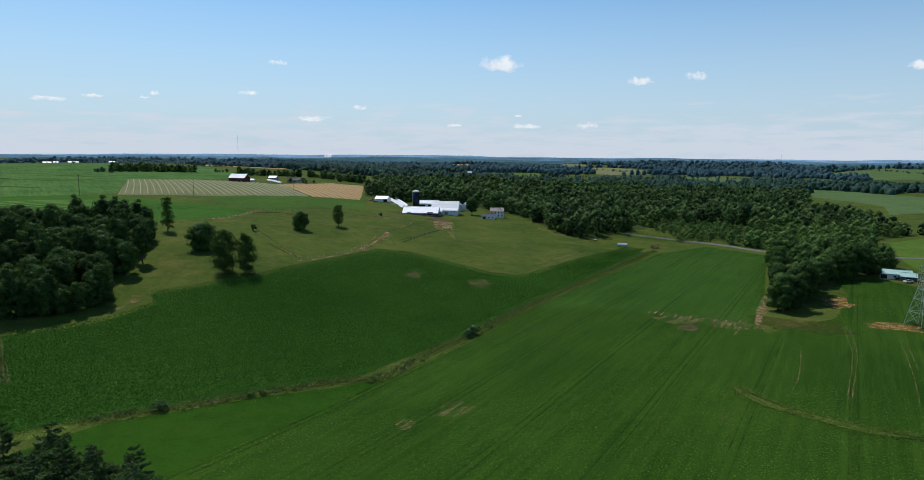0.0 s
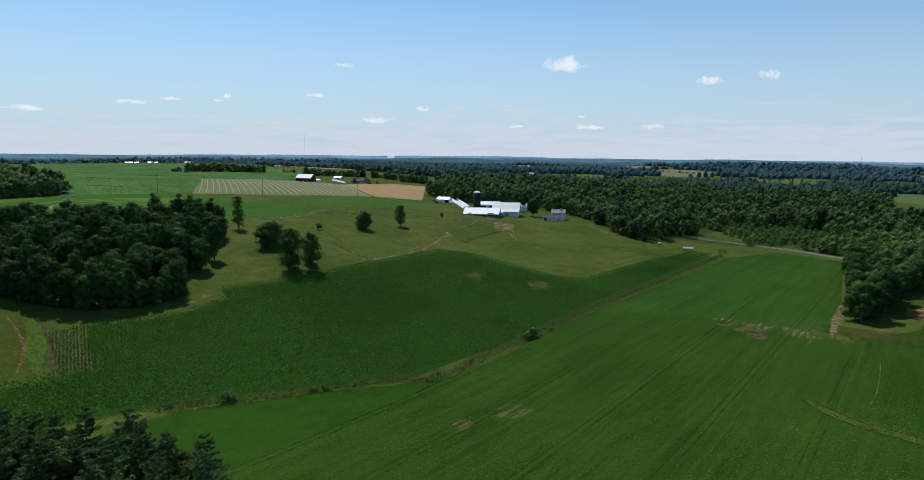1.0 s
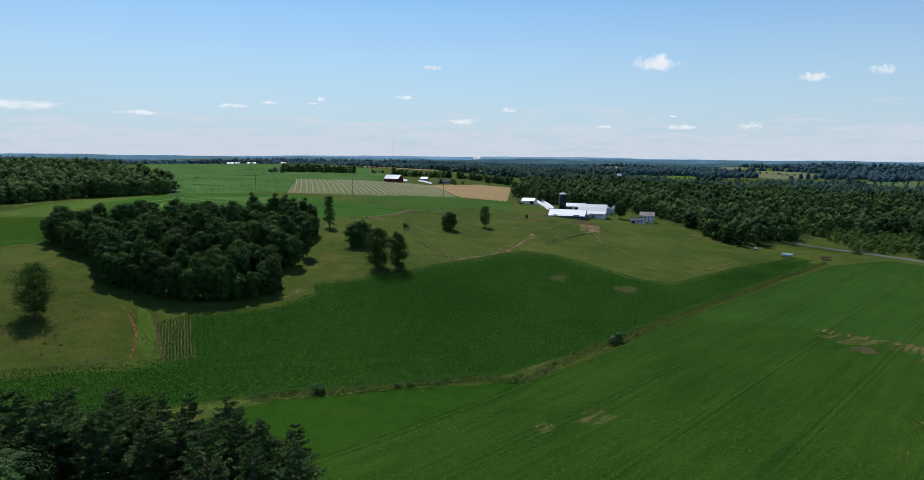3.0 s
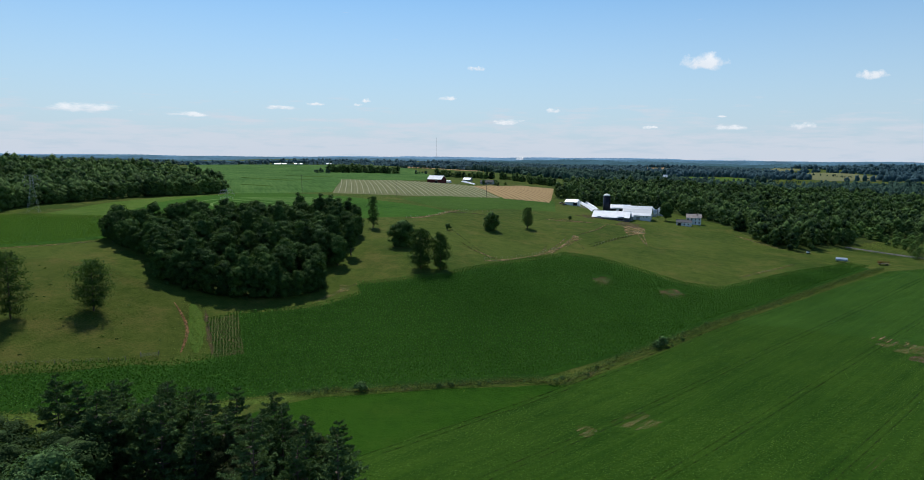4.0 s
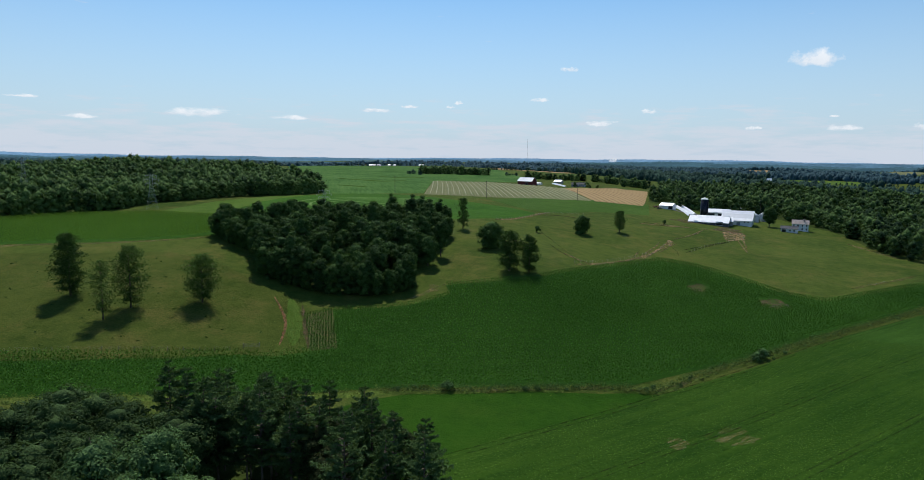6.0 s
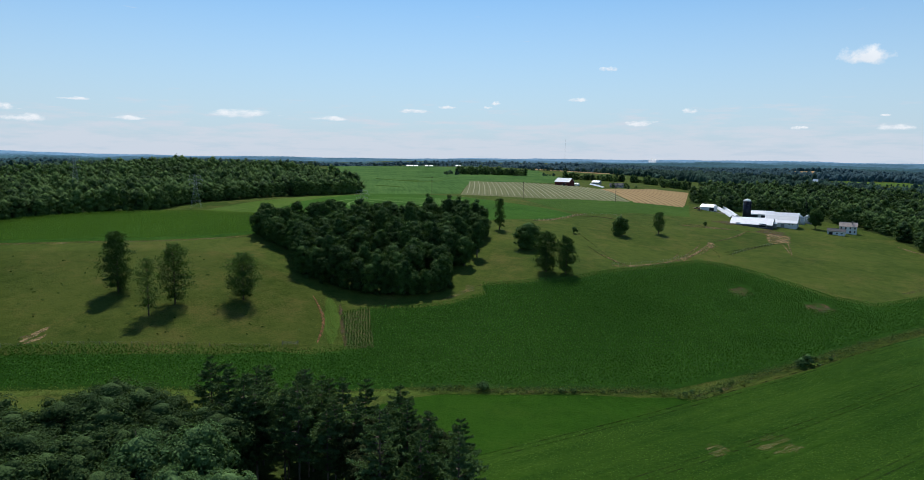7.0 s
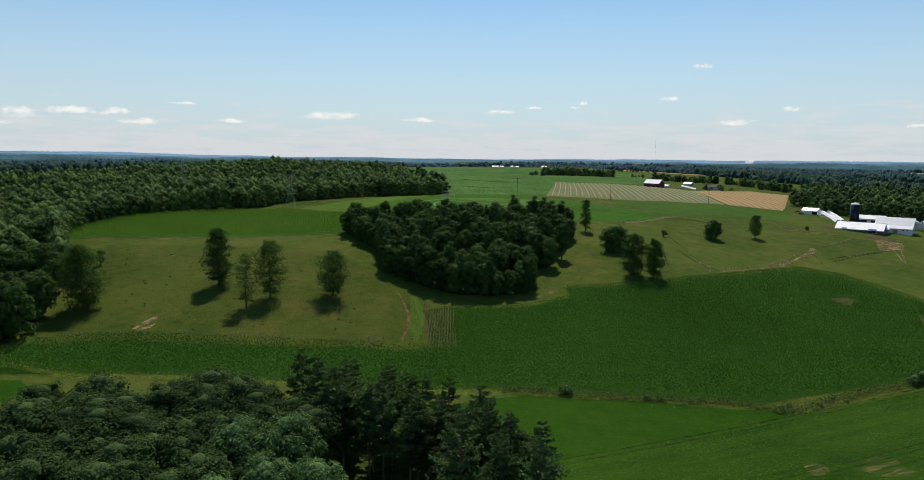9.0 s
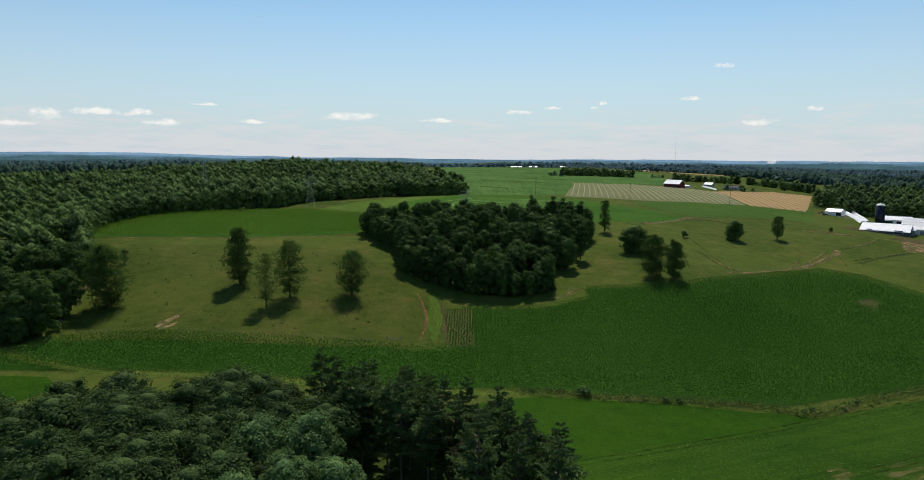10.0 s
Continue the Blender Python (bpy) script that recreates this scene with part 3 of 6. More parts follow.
def quads(c, size, rng, lie=0.0, aspect=0.6, out=None):
    """Small folded leaf sprays at the places c; out: the way that they face, mixed with chance."""
    n = len(c)
    nrm = rng.normal(size=(n, 3))
    nrm[:, 2] += lie
    if out is not None:
        nrm = nrm * 0.45 + out * 1.2
    nrm /= np.linalg.norm(nrm, axis=1)[:, None]
    a = np.cross(nrm, rng.normal(size=(n, 3)))
    a /= np.linalg.norm(a, axis=1)[:, None]
    b = np.cross(nrm, a)
    s = (np.asarray(size) * rng.uniform(0.6, 1.3, n))[:, None]
    v = np.stack([c - a * s * 0.5, c + b * s * aspect * 0.5 + nrm * s * 0.1, c + a * s * 0.5, c - b * s * aspect * 0.5 + nrm * s * 0.1], 1).reshape(-1, 3)
    k = np.arange(n)[:, None] * 4
    return v, np.concatenate([k + [0, 1, 2], k + [0, 2, 3]])


BALL_V = [(0.87 * math.cos(i * math.tau / 6 + j), 0.87 * math.sin(i * math.tau / 6 + j), z) for j, z in ((0, 0.5), (0.5, -0.5)) for i in range(6)] + [(0, 0, 1), (0, 0, -1)]
BALL_T = []
for _i in range(6):
    _k = (_i + 1) % 6
    BALL_T += [(12, _i, _k), (_i, 6 + _i, _k), (_k, 6 + _i, 6 + _k), (6 + _i, 13, 6 + _k)]
BALL_V, BALL_T = np.array(BALL_V), np.array(BALL_T)


# a plain heart for heaps that sprays cover
GEM_V = np.array([(1, 0, 0), (0, 1, 0), (-1, 0, 0), (0, -1, 0), (0, 0, 1), (0, 0, -1)], float)
GEM_T = np.array([(0, 1, 4), (1, 2, 4), (2, 3, 4), (3, 0, 4), (1, 0, 5), (2, 1, 5), (3, 2, 5), (0, 3, 5)])


def joined(pieces):
    vs, fs, k = [], [], 0
    for v, f in pieces:
        vs.append(v)
        fs.append(f + k)
        k += len(v)
    return np.concatenate(vs), np.concatenate(fs)


def crown(rng, high, wide, low, n, leaf, lobes=12, core=0.62, gap=0.25, peak=0.0, ball=None):
    """A crown of many uneven heaps of leaves round a dense heart, each set over with ragged sprays."""
    mid, half = (high + low) / 2, (high - low) / 2
    k = int(lobes * 1.5)
    u = np.linspace(0.96, -0.85, k) + rng.uniform(-0.09, 0.09, k)
    u = u.clip(-0.95, 0.98)
    ang = np.arange(k) * 2.39996 + rng.uniform(-0.5, 0.5, k)
    flat = np.where(u > 0, (1 - u * u) ** 0.4, 0.96 + 0.22 * u) * (1 - peak * np.maximum(0, u))
    way = np.stack([flat * np.cos(ang), flat * np.sin(ang), u], 1)
    rad = min(wide, half * 1.1) * rng.uniform(0.26, 0.46, k) * (20 / k) ** 0.22
    c = way * np.array([wide, wide, half]) * (rng.uniform(0.68, 1.04, k) * np.where(u > 0.6, 0.86, 1.0))[:, None]
    # heaps stay within the crown's outline
    c -= way / np.linalg.norm(way, axis=1)[:, None] * (rad * 0.85)[:, None]
    keep = rng.uniform(size=k) > gap * 0.55 * (u < 0.75)
    c, rad, way = c[keep], rad[keep], way[keep]
    pieces = []
    ball_v, ball_t = ball or (BALL_V, BALL_T)
    heart = min(wide, half) * (0.3 + 0.3 * core)
    for z in np.linspace(-0.6, 0.45, max(2, int(half / wide * 2.2))):
        pieces.append((ball_v * rng.uniform(0.85, 1.1, (len(ball_v), 1)) * heart * (1 - peak * max(0, z)) + [0, 0, mid + z * half], ball_t))
    per = n // len(c)
    for p, r, w in zip(c, rad, way):
        squash = np.array([1, 1, rng.uniform(0.7, 0.95)])
        pieces.append((ball_v * rng.uniform(0.65, 1.15, (len(ball_v), 1)) * r * squash * (0.64 + 0.2 * core) + p + [0, 0, mid], ball_t))
        if not per:
            continue
        d = rng.normal(size=(per, 3)) + w / np.linalg.norm(w) * 0.7 + [0, 0, 0.25]
        d /= np.linalg.norm(d, axis=1)[:, None]
        q = p + d * r * squash * rng.uniform(0.86, 1.16, per)[:, None]
        # none inside a neighbouring heap
        q_in = (np.linalg.norm(q[:, None] - c[None], axis=2) < rad * 0.72).any(1)
        q, d = q[~q_in], d[~q_in]
        if len(q):
            pieces.append(quads(q + [0, 0, mid], leaf, rng, 0.3, 0.7, d + [0, 0, 0.4]))
    return joined(pieces)


def trunk_shape(rng, high, low, girth, wide, limbs=7):
    s = Shape()
    lean = Vector((rng.uniform(-0.03, 0.03), rng.uniform(-0.03, 0.03), 1))
    p = Vector((0, 0, -0.5))
    for k in range(4):
        q = p + lean * ((high * 0.8 + 0.5) / 4)
        s.tube(p, q, girth * (1 - k * 0.22), girth * (1 - (k + 1) * 0.22), 7, k == 0)
        p = q
    for k in range(limbs):
        z = low + (high * 0.72 - low) * (k + 0.3) / limbs
        a = k * 2.4 + rng.uniform(-0.4, 0.4)
        r = wide * rng.uniform(0.45, 0.75)
        base, tip = lean * z, Vector((r * math.cos(a), r * math.sin(a), z + r * rng.uniform(0.4, 0.9)))
        mid = base.lerp(tip, 0.5) + Vector((0, 0, -0.05 * r))
        s.tube(base, mid, girth * 0.35, girth * 0.24, 5, False).tube(mid, tip, girth * 0.24, girth * 0.06, 5, False)
    return s


def broad_tree(name, seed, high, wide, low, girth, n, leaf, leaves=None, lobes=12, label="", category="tree", group="", core=0.4, gap=0.25, peak=0.0):
    rng = np.random.RandomState(seed)
    t = thing(name, label, category, group)
    part("trunk", trunk_shape(rng, high, max(low, 1.5), girth, wide).mesh("trunk", M_BARK, True), t)
    v, f = crown(rng, high, wide, low, n, leaf, lobes, core, gap, peak)
    part("crown", mesh_of("crown", v, f, leaves or M_LEAF), t)
    return t


def pine_tree(name, seed, high, wide, low, girth, whorls, leaf, label="", group=""):
    """A white pine: tiers of boughs with feathery sprays turned up at their ends."""
    rng = np.random.RandomState(seed)
    t = thing(name, label, "tree", group)
    s = Shape()
    s.tube((0, 0, -0.5), (0, 0, high * 0.5), girth, girth * 0.6, 8).tube((0, 0, high * 0.5), (0, 0, high - 0.3), girth * 0.6, 0.03, 6)
    pieces = []
    for k in range(whorls):
        u = (k + rng.uniform(0, 0.5)) / whorls
        z = low + (high - low) * u
        reach = wide * (1 - u) ** 0.7 * (0.6 + 0.4 * min(1, u * 4)) + 0.4
        for j in range(rng.randint(4, 7)):
            a = rng.uniform(0, math.tau)
            r = reach * rng.uniform(0.45, 1.2)
            rise = r * rng.uniform(-0.12, 0.3)
            tip = np.array([r * math.cos(a), r * math.sin(a), rise])
            s.tube((0, 0, z), (tip[0] * 0.8, tip[1] * 0.8, z + rise * 0.7), 0.05 + 0.015 * r, 0.02, 3, False)
            m = int(14 + 18 * r)
            f = rng.uniform(0.25, 1.05, m) ** 0.75
            side = np.array([-math.sin(a), math.cos(a), 0])
            pts = np.array([0, 0, z]) + tip * f[:, None] + side * (rng.uniform(-0.34, 0.34, m) * r * (1.1 - f * 0.75))[:, None]
            pts[:, 2] += rng.uniform(-0.08, 0.22, m) * (0.5 + 0.2 * r) + 0.16 * r * f * f
            pieces.append(quads(pts, leaf, rng, 1.6, 0.36))
    part("trunk", s.mesh("trunk", M_BARK, True), t)
    v, f = joined(pieces)
    part("crown", mesh_of("crown", v, f, M_NEEDLE), t)
    return t


def stand(proto, x, y, turn=0.0, size=1.0, tall=1.0, sink=0.15):
    m = Matrix.LocRotScale((x, y, ground_at(x, y) - sink), Euler((0, 0, turn)), None)
    ob = copy_thing(proto, m)
    ob.scale = (size, size, size * tall)
    return ob


def settle(proto, x, y, turn=0.0, size=1.0, tall=1.0, sink=0.15):
    """Puts the first of a kind itself in its place."""
    proto.matrix_basis = Matrix.LocRotScale((x, y, ground_at(x, y) - sink), Euler((0, 0, turn)), (size, size, size * tall))
    return proto


def scattered(poly, spacing, seed, jitter=0.42):
    """Places in a polygon on a shaken lattice."""
    p = np.asarray(poly, float)
    rng = np.random.RandomState(seed)
    gx, gy = np.meshgrid(np.arange(p[:, 0].min(), p[:, 0].max(), spacing), np.arange(p[:, 1].min(), p[:, 1].max(), spacing * 0.87))
    gx = gx + (np.arange(gx.shape[0]) % 2)[:, None] * spacing / 2
    q = np.stack([gx.ravel(), gy.ravel()], 1) + rng.uniform(-jitter, jitter, (gx.size, 2)) * spacing
    return q[inside(p, q[:, 0], q[:, 1])]


# ---- land: one sheet to the horizon ----
def build_ground():
    n, m = len(RINGS), len(SPOKES)
    v, u = np.meshgrid(SPOKES, RINGS)
    x, y = (-np.sin(v) * u).ravel(), (np.cos(v) * u).ravel()
    z = heights(x, y)
    i, j = np.meshgrid(np.arange(n - 1), np.arange(m), indexing="ij")
    k = (j + 1) % m
    f = np.stack([i * m + j, (i + 1) * m + j, (i + 1) * m + k, i * m + k], -1).reshape(-1, 4)[:, ::-1]
    verts = np.c_[x, y, z]
    verts = np.r_[verts, [[0, 0, ground_at(0, 1)]]]
    faces = [tuple(q) for q in f] + [(j, (j + 1) % m, len(verts) - 1) for j in range(m)]
    ob = new("ground", mesh_of("ground", verts, faces, M_PASTURE, True))
    return tagged(ob, "rolling green and olive grazed pasture land", "ground", kind="structure")



# ---- the plan of the fields ----
CORN = [(-204.7, 59.8), (-183, 79.7), (-92.8, 149.4), (-75, 157.6), (-47.8, 173.2), (-30.7, 183), (-17.6, 201.9), (-8.5, 213.6), (3.8, 232.7), (30.2, 278), (54.8, 317), (105.7, 400.7), (122.2, 428.1), (110.5, 432.4), (78.4, 394.1), (30.7, 327.9), (14.1, 329.1), (-7.5, 343.5), (-31, 358.3), (-47.5, 358.7), (-65.4, 316.8), (-79.3, 282.6), (-86.7, 264.8), (-105.9, 251.9), (-119.5, 243.6), (-113.3, 235.4), (-122, 217.1), (-131.9, 207), (-144.3, 196.9), (-123.2, 170.3), (-129.7, 164.4), (-137.3, 154.6), (-147.1, 148.1), (-158.3, 134.9), (-177.9, 119.0), (-199.1, 104.1), (-209.6, 92.5), (-217.4, 80.2), (-215.5, 65.5), (-216, 62.2)]
CORN_THIN = [(-144.3, 196.9), (-150, 186.5), (-139.8, 175.9), (-130.4, 165.2), (-123.2, 170.3)]
BRIGHT = [(-84.4, 147.7), (-70.9, 154.5), (-52.3, 165.8), (-36.5, 173.3), (-24.2, 180.3), (-5, 178), (0, 110), (-60, 60), (-82.7, 92.7), (-104.6, 117.5), (-89.9, 141.8)]
BRIGHT2 = [(-200.3, 58.4), (-190.9, 66.2), (-180.4, 65), (-178.7, 51.4)]
SOY = [(-23.7, 176.5), (-14.8, 191), (5.7, 223.4), (30.3, 266.5), (56.2, 308.2), (91.3, 364.3), (130, 422.7), (173.8, 454.6), (204.5, 412.7), (185.9, 390.4), (143.5, 300.9), (115.4, 244.5), (112.4, 232), (152, 255.8), (182.9, 300.1), (194.6, 332.9), (219.4, 340.5), (225.8, 324.4), (227.1, 312.7), (330, 330), (330, 40), (150, 30), (94, 70), (14, 80), (-74, 90), (-57.1, 120.3), (-53.9, 126.9), (-49.7, 135.7), (-42, 145.8), (-31.6, 160.4)]
CORN_UP = [(-346.5, 141.6), (-306.4, 169), (-273.6, 197.3), (-254.3, 223), (-247, 240.3), (-247.9, 280), (-278.5, 287.3), (-322.7, 271.3), (-342.4, 252.3), (-357.8, 233), (-376.3, 190.3), (-363.5, 159.1)]
CLOVER = [(-329.8, 278.3), (-344.4, 336.9), (-343.8, 388.7), (-333.8, 429.6), (-315.3, 349.9), (-286.9, 295), (-315, 276.8)]
STRIPS = [(-305.9, 310.1), (-328.9, 365.1), (-330.9, 442.4), (-299.3, 476.9), (-259.2, 487.8), (-209.8, 472.3), (-171.6, 458.9), (-139, 439.9), (-146.9, 403.9), (-164.4, 389.1), (-182.1, 366.6), (-203.8, 338.7), (-226.4, 308.6), (-253.7, 286.6)]
PLATEAU = [(-868.5, 1048.3), (-835.3, 1253.5), (-653.3, 1240), (-500, 1280), (-345, 1002), (-300, 850), (-327, 790), (-381, 742), (-274.4, 513.9), (-299.3, 476.9), (-330.9, 442.4), (-495.8, 603.7)]
HAY = [(-380, 739.8), (-268.5, 503.6), (-210.2, 531.1), (-137.9, 590), (-214.1, 748.6), (-257.8, 778.1), (-325.4, 788.1)]
STUBBLE = [(-213.2, 750), (-137.1, 591), (-94.8, 602.6), (-128.1, 844.8), (-173.8, 851.1)]
SOY_UP = [(93.5, 366.4), (56.4, 309.5), (30.4, 267.6), (54.5, 269.8), (79.1, 263.5), (96.6, 248), (114.2, 242.7), (143.2, 300.9), (185.5, 390.4), (203, 412.7), (172.8, 451.9), (130.1, 420.4)]
VALLEY_FIELD = [(655.7, 1233.8), (690, 1195.9), (707.7, 1088.5), (721.2, 1012.5), (640, 560), (504.8, 708.8), (456, 688.6), (529.6, 812.4), (538.7, 902.9), (538.5, 994.5)]

build_ground()
tagged(drape("corn_ground", CORN, M_CORN_FLOOR), "dark soil and shade under a dense corn crop", "field", kind="structure")
tagged(drape("corn_ground", CORN_THIN, M_DRYFLOOR), "pale bare soil between thin corn rows", "field", kind="structure")
tagged(drape("soybean_ground", SOY, M_SOY, 0.09), "green soybean field in faint rows", "field", kind="structure")
tagged(drape("soybean_ground", SOY_UP, M_SOY_LIGHTER, 0.11), "lighter green soybean block beyond the headland", "field", kind="structure")
tagged(drape("mown_strip", BRIGHT, M_BRIGHT, 0.01), "bright green smoothly mown grass strip", "field", kind="structure")
tagged(drape("mown_strip", BRIGHT2, M_BRIGHT, 0.04), "bright green mown grass beside the wood", "field", kind="structure")
tagged(drape("corn_ground", CORN_UP, M_CONTOUR), "ground under the upper corn crop", "field", kind="structure")
tagged(drape("grazed_pasture", [(-310, 148), (-273, 173), (-236, 204), (-205, 205), (-178, 197), (-166, 197), (-152, 181), (-140, 158), (-156, 133), (-175, 116), (-196, 101), (-206, 91), (-214, 80), (-226, 83), (-262, 110)], M_GRAZED, 0.02), "olive-brown closely grazed dry pasture", "field", kind="structure")
tagged(drape("clover_field", CLOVER, M_GREENF), "light green clover field on the slope", "field", kind="structure")
tagged(drape("contour_field", softened(STRIPS, 1), M_CONTOUR), "green field planted in curved contour strips", "field", kind="structure")
tagged(drape("plateau_field", PLATEAU, M_PLATEAU), "wide green crop field on the plateau", "field", kind="structure")
tagged(drape("hay_field", HAY, M_HAYFLOOR, 0.2), "pale mown hay field with raked windrows", "field", kind="structure")
tagged(drape("grass_meadow", [(-206.1, 502.8), (-193.5, 557), (-155.5, 600.7), (-110.7, 629.4), (-94.7, 627.3), (-79.2, 533), (-115.8, 503.5), (-130.2, 469.1), (-142.2, 456), (-166.5, 466)], M_MEADOW, 0.02), "fresh green grass below the hay field", "field", kind="structure")
tagged(drape("stubble_field", STUBBLE, M_STUBBLE, 0.45), "tan harvested wheat stubble field", "field", kind="structure")
tagged(drape("meadow", [(316.7, 476.5), (358.2, 498.8), (330, 400), (258.4, 357.1), (261.9, 370.3), (276.3, 401.9)], M_GREENF, 0.1), "light yellow-green meadow in the valley", "field", kind="structure")
tagged(drape("valley_field", VALLEY_FIELD, M_VALLEY, 0.3), "light green crop field beyond the valley woods", "field", kind="structure")


def oval(x, y, a, b, turn, seed, rough=0.38):
    """An uneven patch on the plan."""
    r = np.random.RandomState(seed)
    w = [1 + rough * r.uniform(-1, 1) for _ in range(16)]
    c, s = math.cos(radians(turn)), math.sin(radians(turn))
    return [(x + k * (a * math.cos(t) * c - b * math.sin(t) * s), y + k * (a * math.cos(t) * s + b * math.sin(t) * c)) for k, t in zip(w, np.linspace(0, math.tau, 16, False))]


# bare and worn spots: centre, half-axes along and across the way to the camera, material, what it is
BARE = []
THINNED = []


def spot(at, across, deep, material, label, seed, clear=True, extra=0.13):
    x, y = at
    turn = math.degrees(math.atan2(y, x)) - 90
    shape = oval(x, y, across, deep, turn, seed)
    if clear:
        BARE.append(shape)
    elif material is M_THIN:
        THINNED.append(shape)
    return tagged(drape("worn_ground", softened(shape, 1, 0.25, seed), material, extra), label, "bare ground", kind="structure")


spot((86.5, 240.8), 4.6, 5.0, M_EARTH, "dark brown bare spot in the soybean field", 201)
spot((165.5, 240.9), 9.5, 6.0, M_ORANGE, "orange-tan bare soil round the pylon's feet", 202)
spot((168.5, 283.0), 6.0, 12.0, M_ORANGE, "orange-tan worn soil beside the copse", 203)
spot((186.3, 298.7), 3.0, 3.0, M_SOIL, "small pale bare spot in the green field", 204)
spot((-22.8, 309.5), 4.5, 8.0, M_GAP, "brown gap in the corn", 205)
spot((9.2, 306.1), 7.0, 8.0, M_GAP, "brown gap with pale streaks in the corn", 206)
spot((-13.8, 149.9), 3.2, 3.0, M_THIN, "pale thin patch in the soybeans", 207, False, 0.13)
spot((-2.1, 159.2), 6.5, 5.0, M_THIN, "pale thin patch in the soybeans", 208, False, 0.13)
spot((90, 252.4), 14, 7, M_THIN, "pale streaky headland in the soybeans", 209, False, 0.12)
spot((104, 246.3), 14, 6, M_THIN, "pale streaky headland in the soybeans", 217, False, 0.12)
spot((132.2, 245.1), 18, 11, M_ROUGH, "olive-brown rough uncut grass below the copse", 210)
spot((-19.7, 508.7), 9, 20, M_EARTH, "brown trampled earth yard below the barn", 212, False)
spot((-14.4, 477.8), 8, 26, M_SOIL, "tan trampled earth ramp below the barn", 216, False)
spot((-48.3, 407.5), 2.2, 9, M_SOIL, "pale trampled ground at the gully", 213, False)
spot((-49.3, 532.2), 13, 14, M_EARTH, "trampled brown yard beside the low barn", 214, False)
spot((-122.4, 238.6), 2.2, 5, M_DRYEDGE, "pale worn ground at the corner of the corn", 215, True)


def keep_clear(q):
    ok = np.ones(len(q), bool)
    for shape in BARE:
        ok &= ~inside(shape, *q.T)
    r = np.random.RandomState(7)
    for shape in THINNED:
        ok &= ~(inside(shape, *q.T) & (r.uniform(size=len(q)) < 0.72))
    return ok


# ---- tracks, road and ditch ----
def track(line, width, material, label, seed=1, ragged=0.35, rise=0.0, extra=0.05, name="track", step=4.0, clear=0.0):
    if clear:
        p = np.array(line, float)
        w = np.gradient(p, axis=0)
        n = np.stack([-w[:, 1], w[:, 0]], 1) / np.hypot(*w.T)[:, None] * clear / 2
        BARE.append([*map(tuple, p + n), *map(tuple, (p - n)[::-1])])
    return tagged(ribbon(name, line, width, material, rise, extra, step, ragged, seed), label, "track" if name == "track" else name, kind="structure")


track([(129.7, 509.3), (144.3, 498), (173.3, 476.6), (192.1, 458.4), (209.2, 422.3), (300, 400), (420, 380)], 4.4, M_ROAD, "grey country road past the field", 1, 0.03, 0, 0.25, "road", 8)
track([(113.8, 241.9), (123, 261.3), (134.8, 282.6), (144.4, 300.9)], 4.5, M_SOIL, "pale dirt track along the copse", 2, extra=0.14, clear=4.5)
track([(79.4, 264.5), (87.4, 255.1), (97, 248.9), (114.9, 245.4)], 3.2, M_THIN, "pale dry headland track across the soybeans", 3, 0.6)
track([(98.7, 228.9), (109.5, 244.5)], 1.2, M_SOIL, "pale wheel marks in the soybeans", 4, 0.9, 0, 0.14, clear=1.4)
track([(-79.4, 303.1), (-73.1, 312.3), (-67, 324.8), (-58.9, 347.6), (-53.9, 368.4), (-50.6, 387.5), (-48.8, 411.4)], 2.0, M_SOIL, "pale cow path along the corn's edge", 5, 0.7)
track([(-55.5, 346.7), (-51.2, 387.1), (-43.7, 410.2)], 1.0, M_SOIL, "thin pale cow path", 6, 0.6)
track([(-155.3, 389.2), (-145, 406.1), (-142.1, 441.6), (-138, 457.2)], 3.2, M_SOIL, "pale bare bank below the contour field", 7, 0.6)
track([(-141.5, 434.5), (-129.2, 449.7), (-108.1, 447.3)], 1.6, M_EARTH, "brown worn edge of the slope", 8, 0.6)
track([(-76.9, 468.9), (-62.8, 475.3), (-38, 492.1)], 3.0, M_SOIL, "worn farm track on the slope", 9, 0.5)
track([(-126.3, 383.8), (-105, 352.7), (-85.1, 319.9), (-77.3, 308.2)], 0.9, M_DARKSTRIP, "dark narrow gully down the pasture", 10, 0.4)
track([(-36.3, 387.3), (-26.4, 415.2), (-14.1, 448.7)], 1.0, M_DARKSTRIP, "dark fence line across the slope", 11, 0.4)
track([(-81.8, 620.6), (-45.4, 588.2)], 3.0, M_ROAD, "gravel farm lane", 12, 0.2)
track([(-28.2, 699.1), (-0.6, 709.9), (21.2, 710.8), (70.6, 680.9)], 3.5, M_ROAD, "pale gravel drive behind the farm buildings", 13, 0.2)
track([(-8.2, 465.7), (-4.2, 415.1)], 0.9, M_SOIL, "thin pale path down from the ramp", 14, 0.5)
track([(-168.2, 192.4), (-157.4, 184.5), (-149.3, 176.5), (-141.4, 163.1)], 1.7, M_REDDISH, "narrow reddish dirt path by the fence", 15, 0.4)
track([(-155.6, 193.3), (-144.2, 180.6), (-131.4, 165.4)], 2.2, M_EARTH, "brown bare edge of the corn", 16, 0.5)
track([(-162.8, 195.6), (-148.4, 179.1), (-136.3, 163.9)], 6.0, M_GREENF, "olive weedy strip between pasture and corn", 17, 0.2, 0, 0.02)
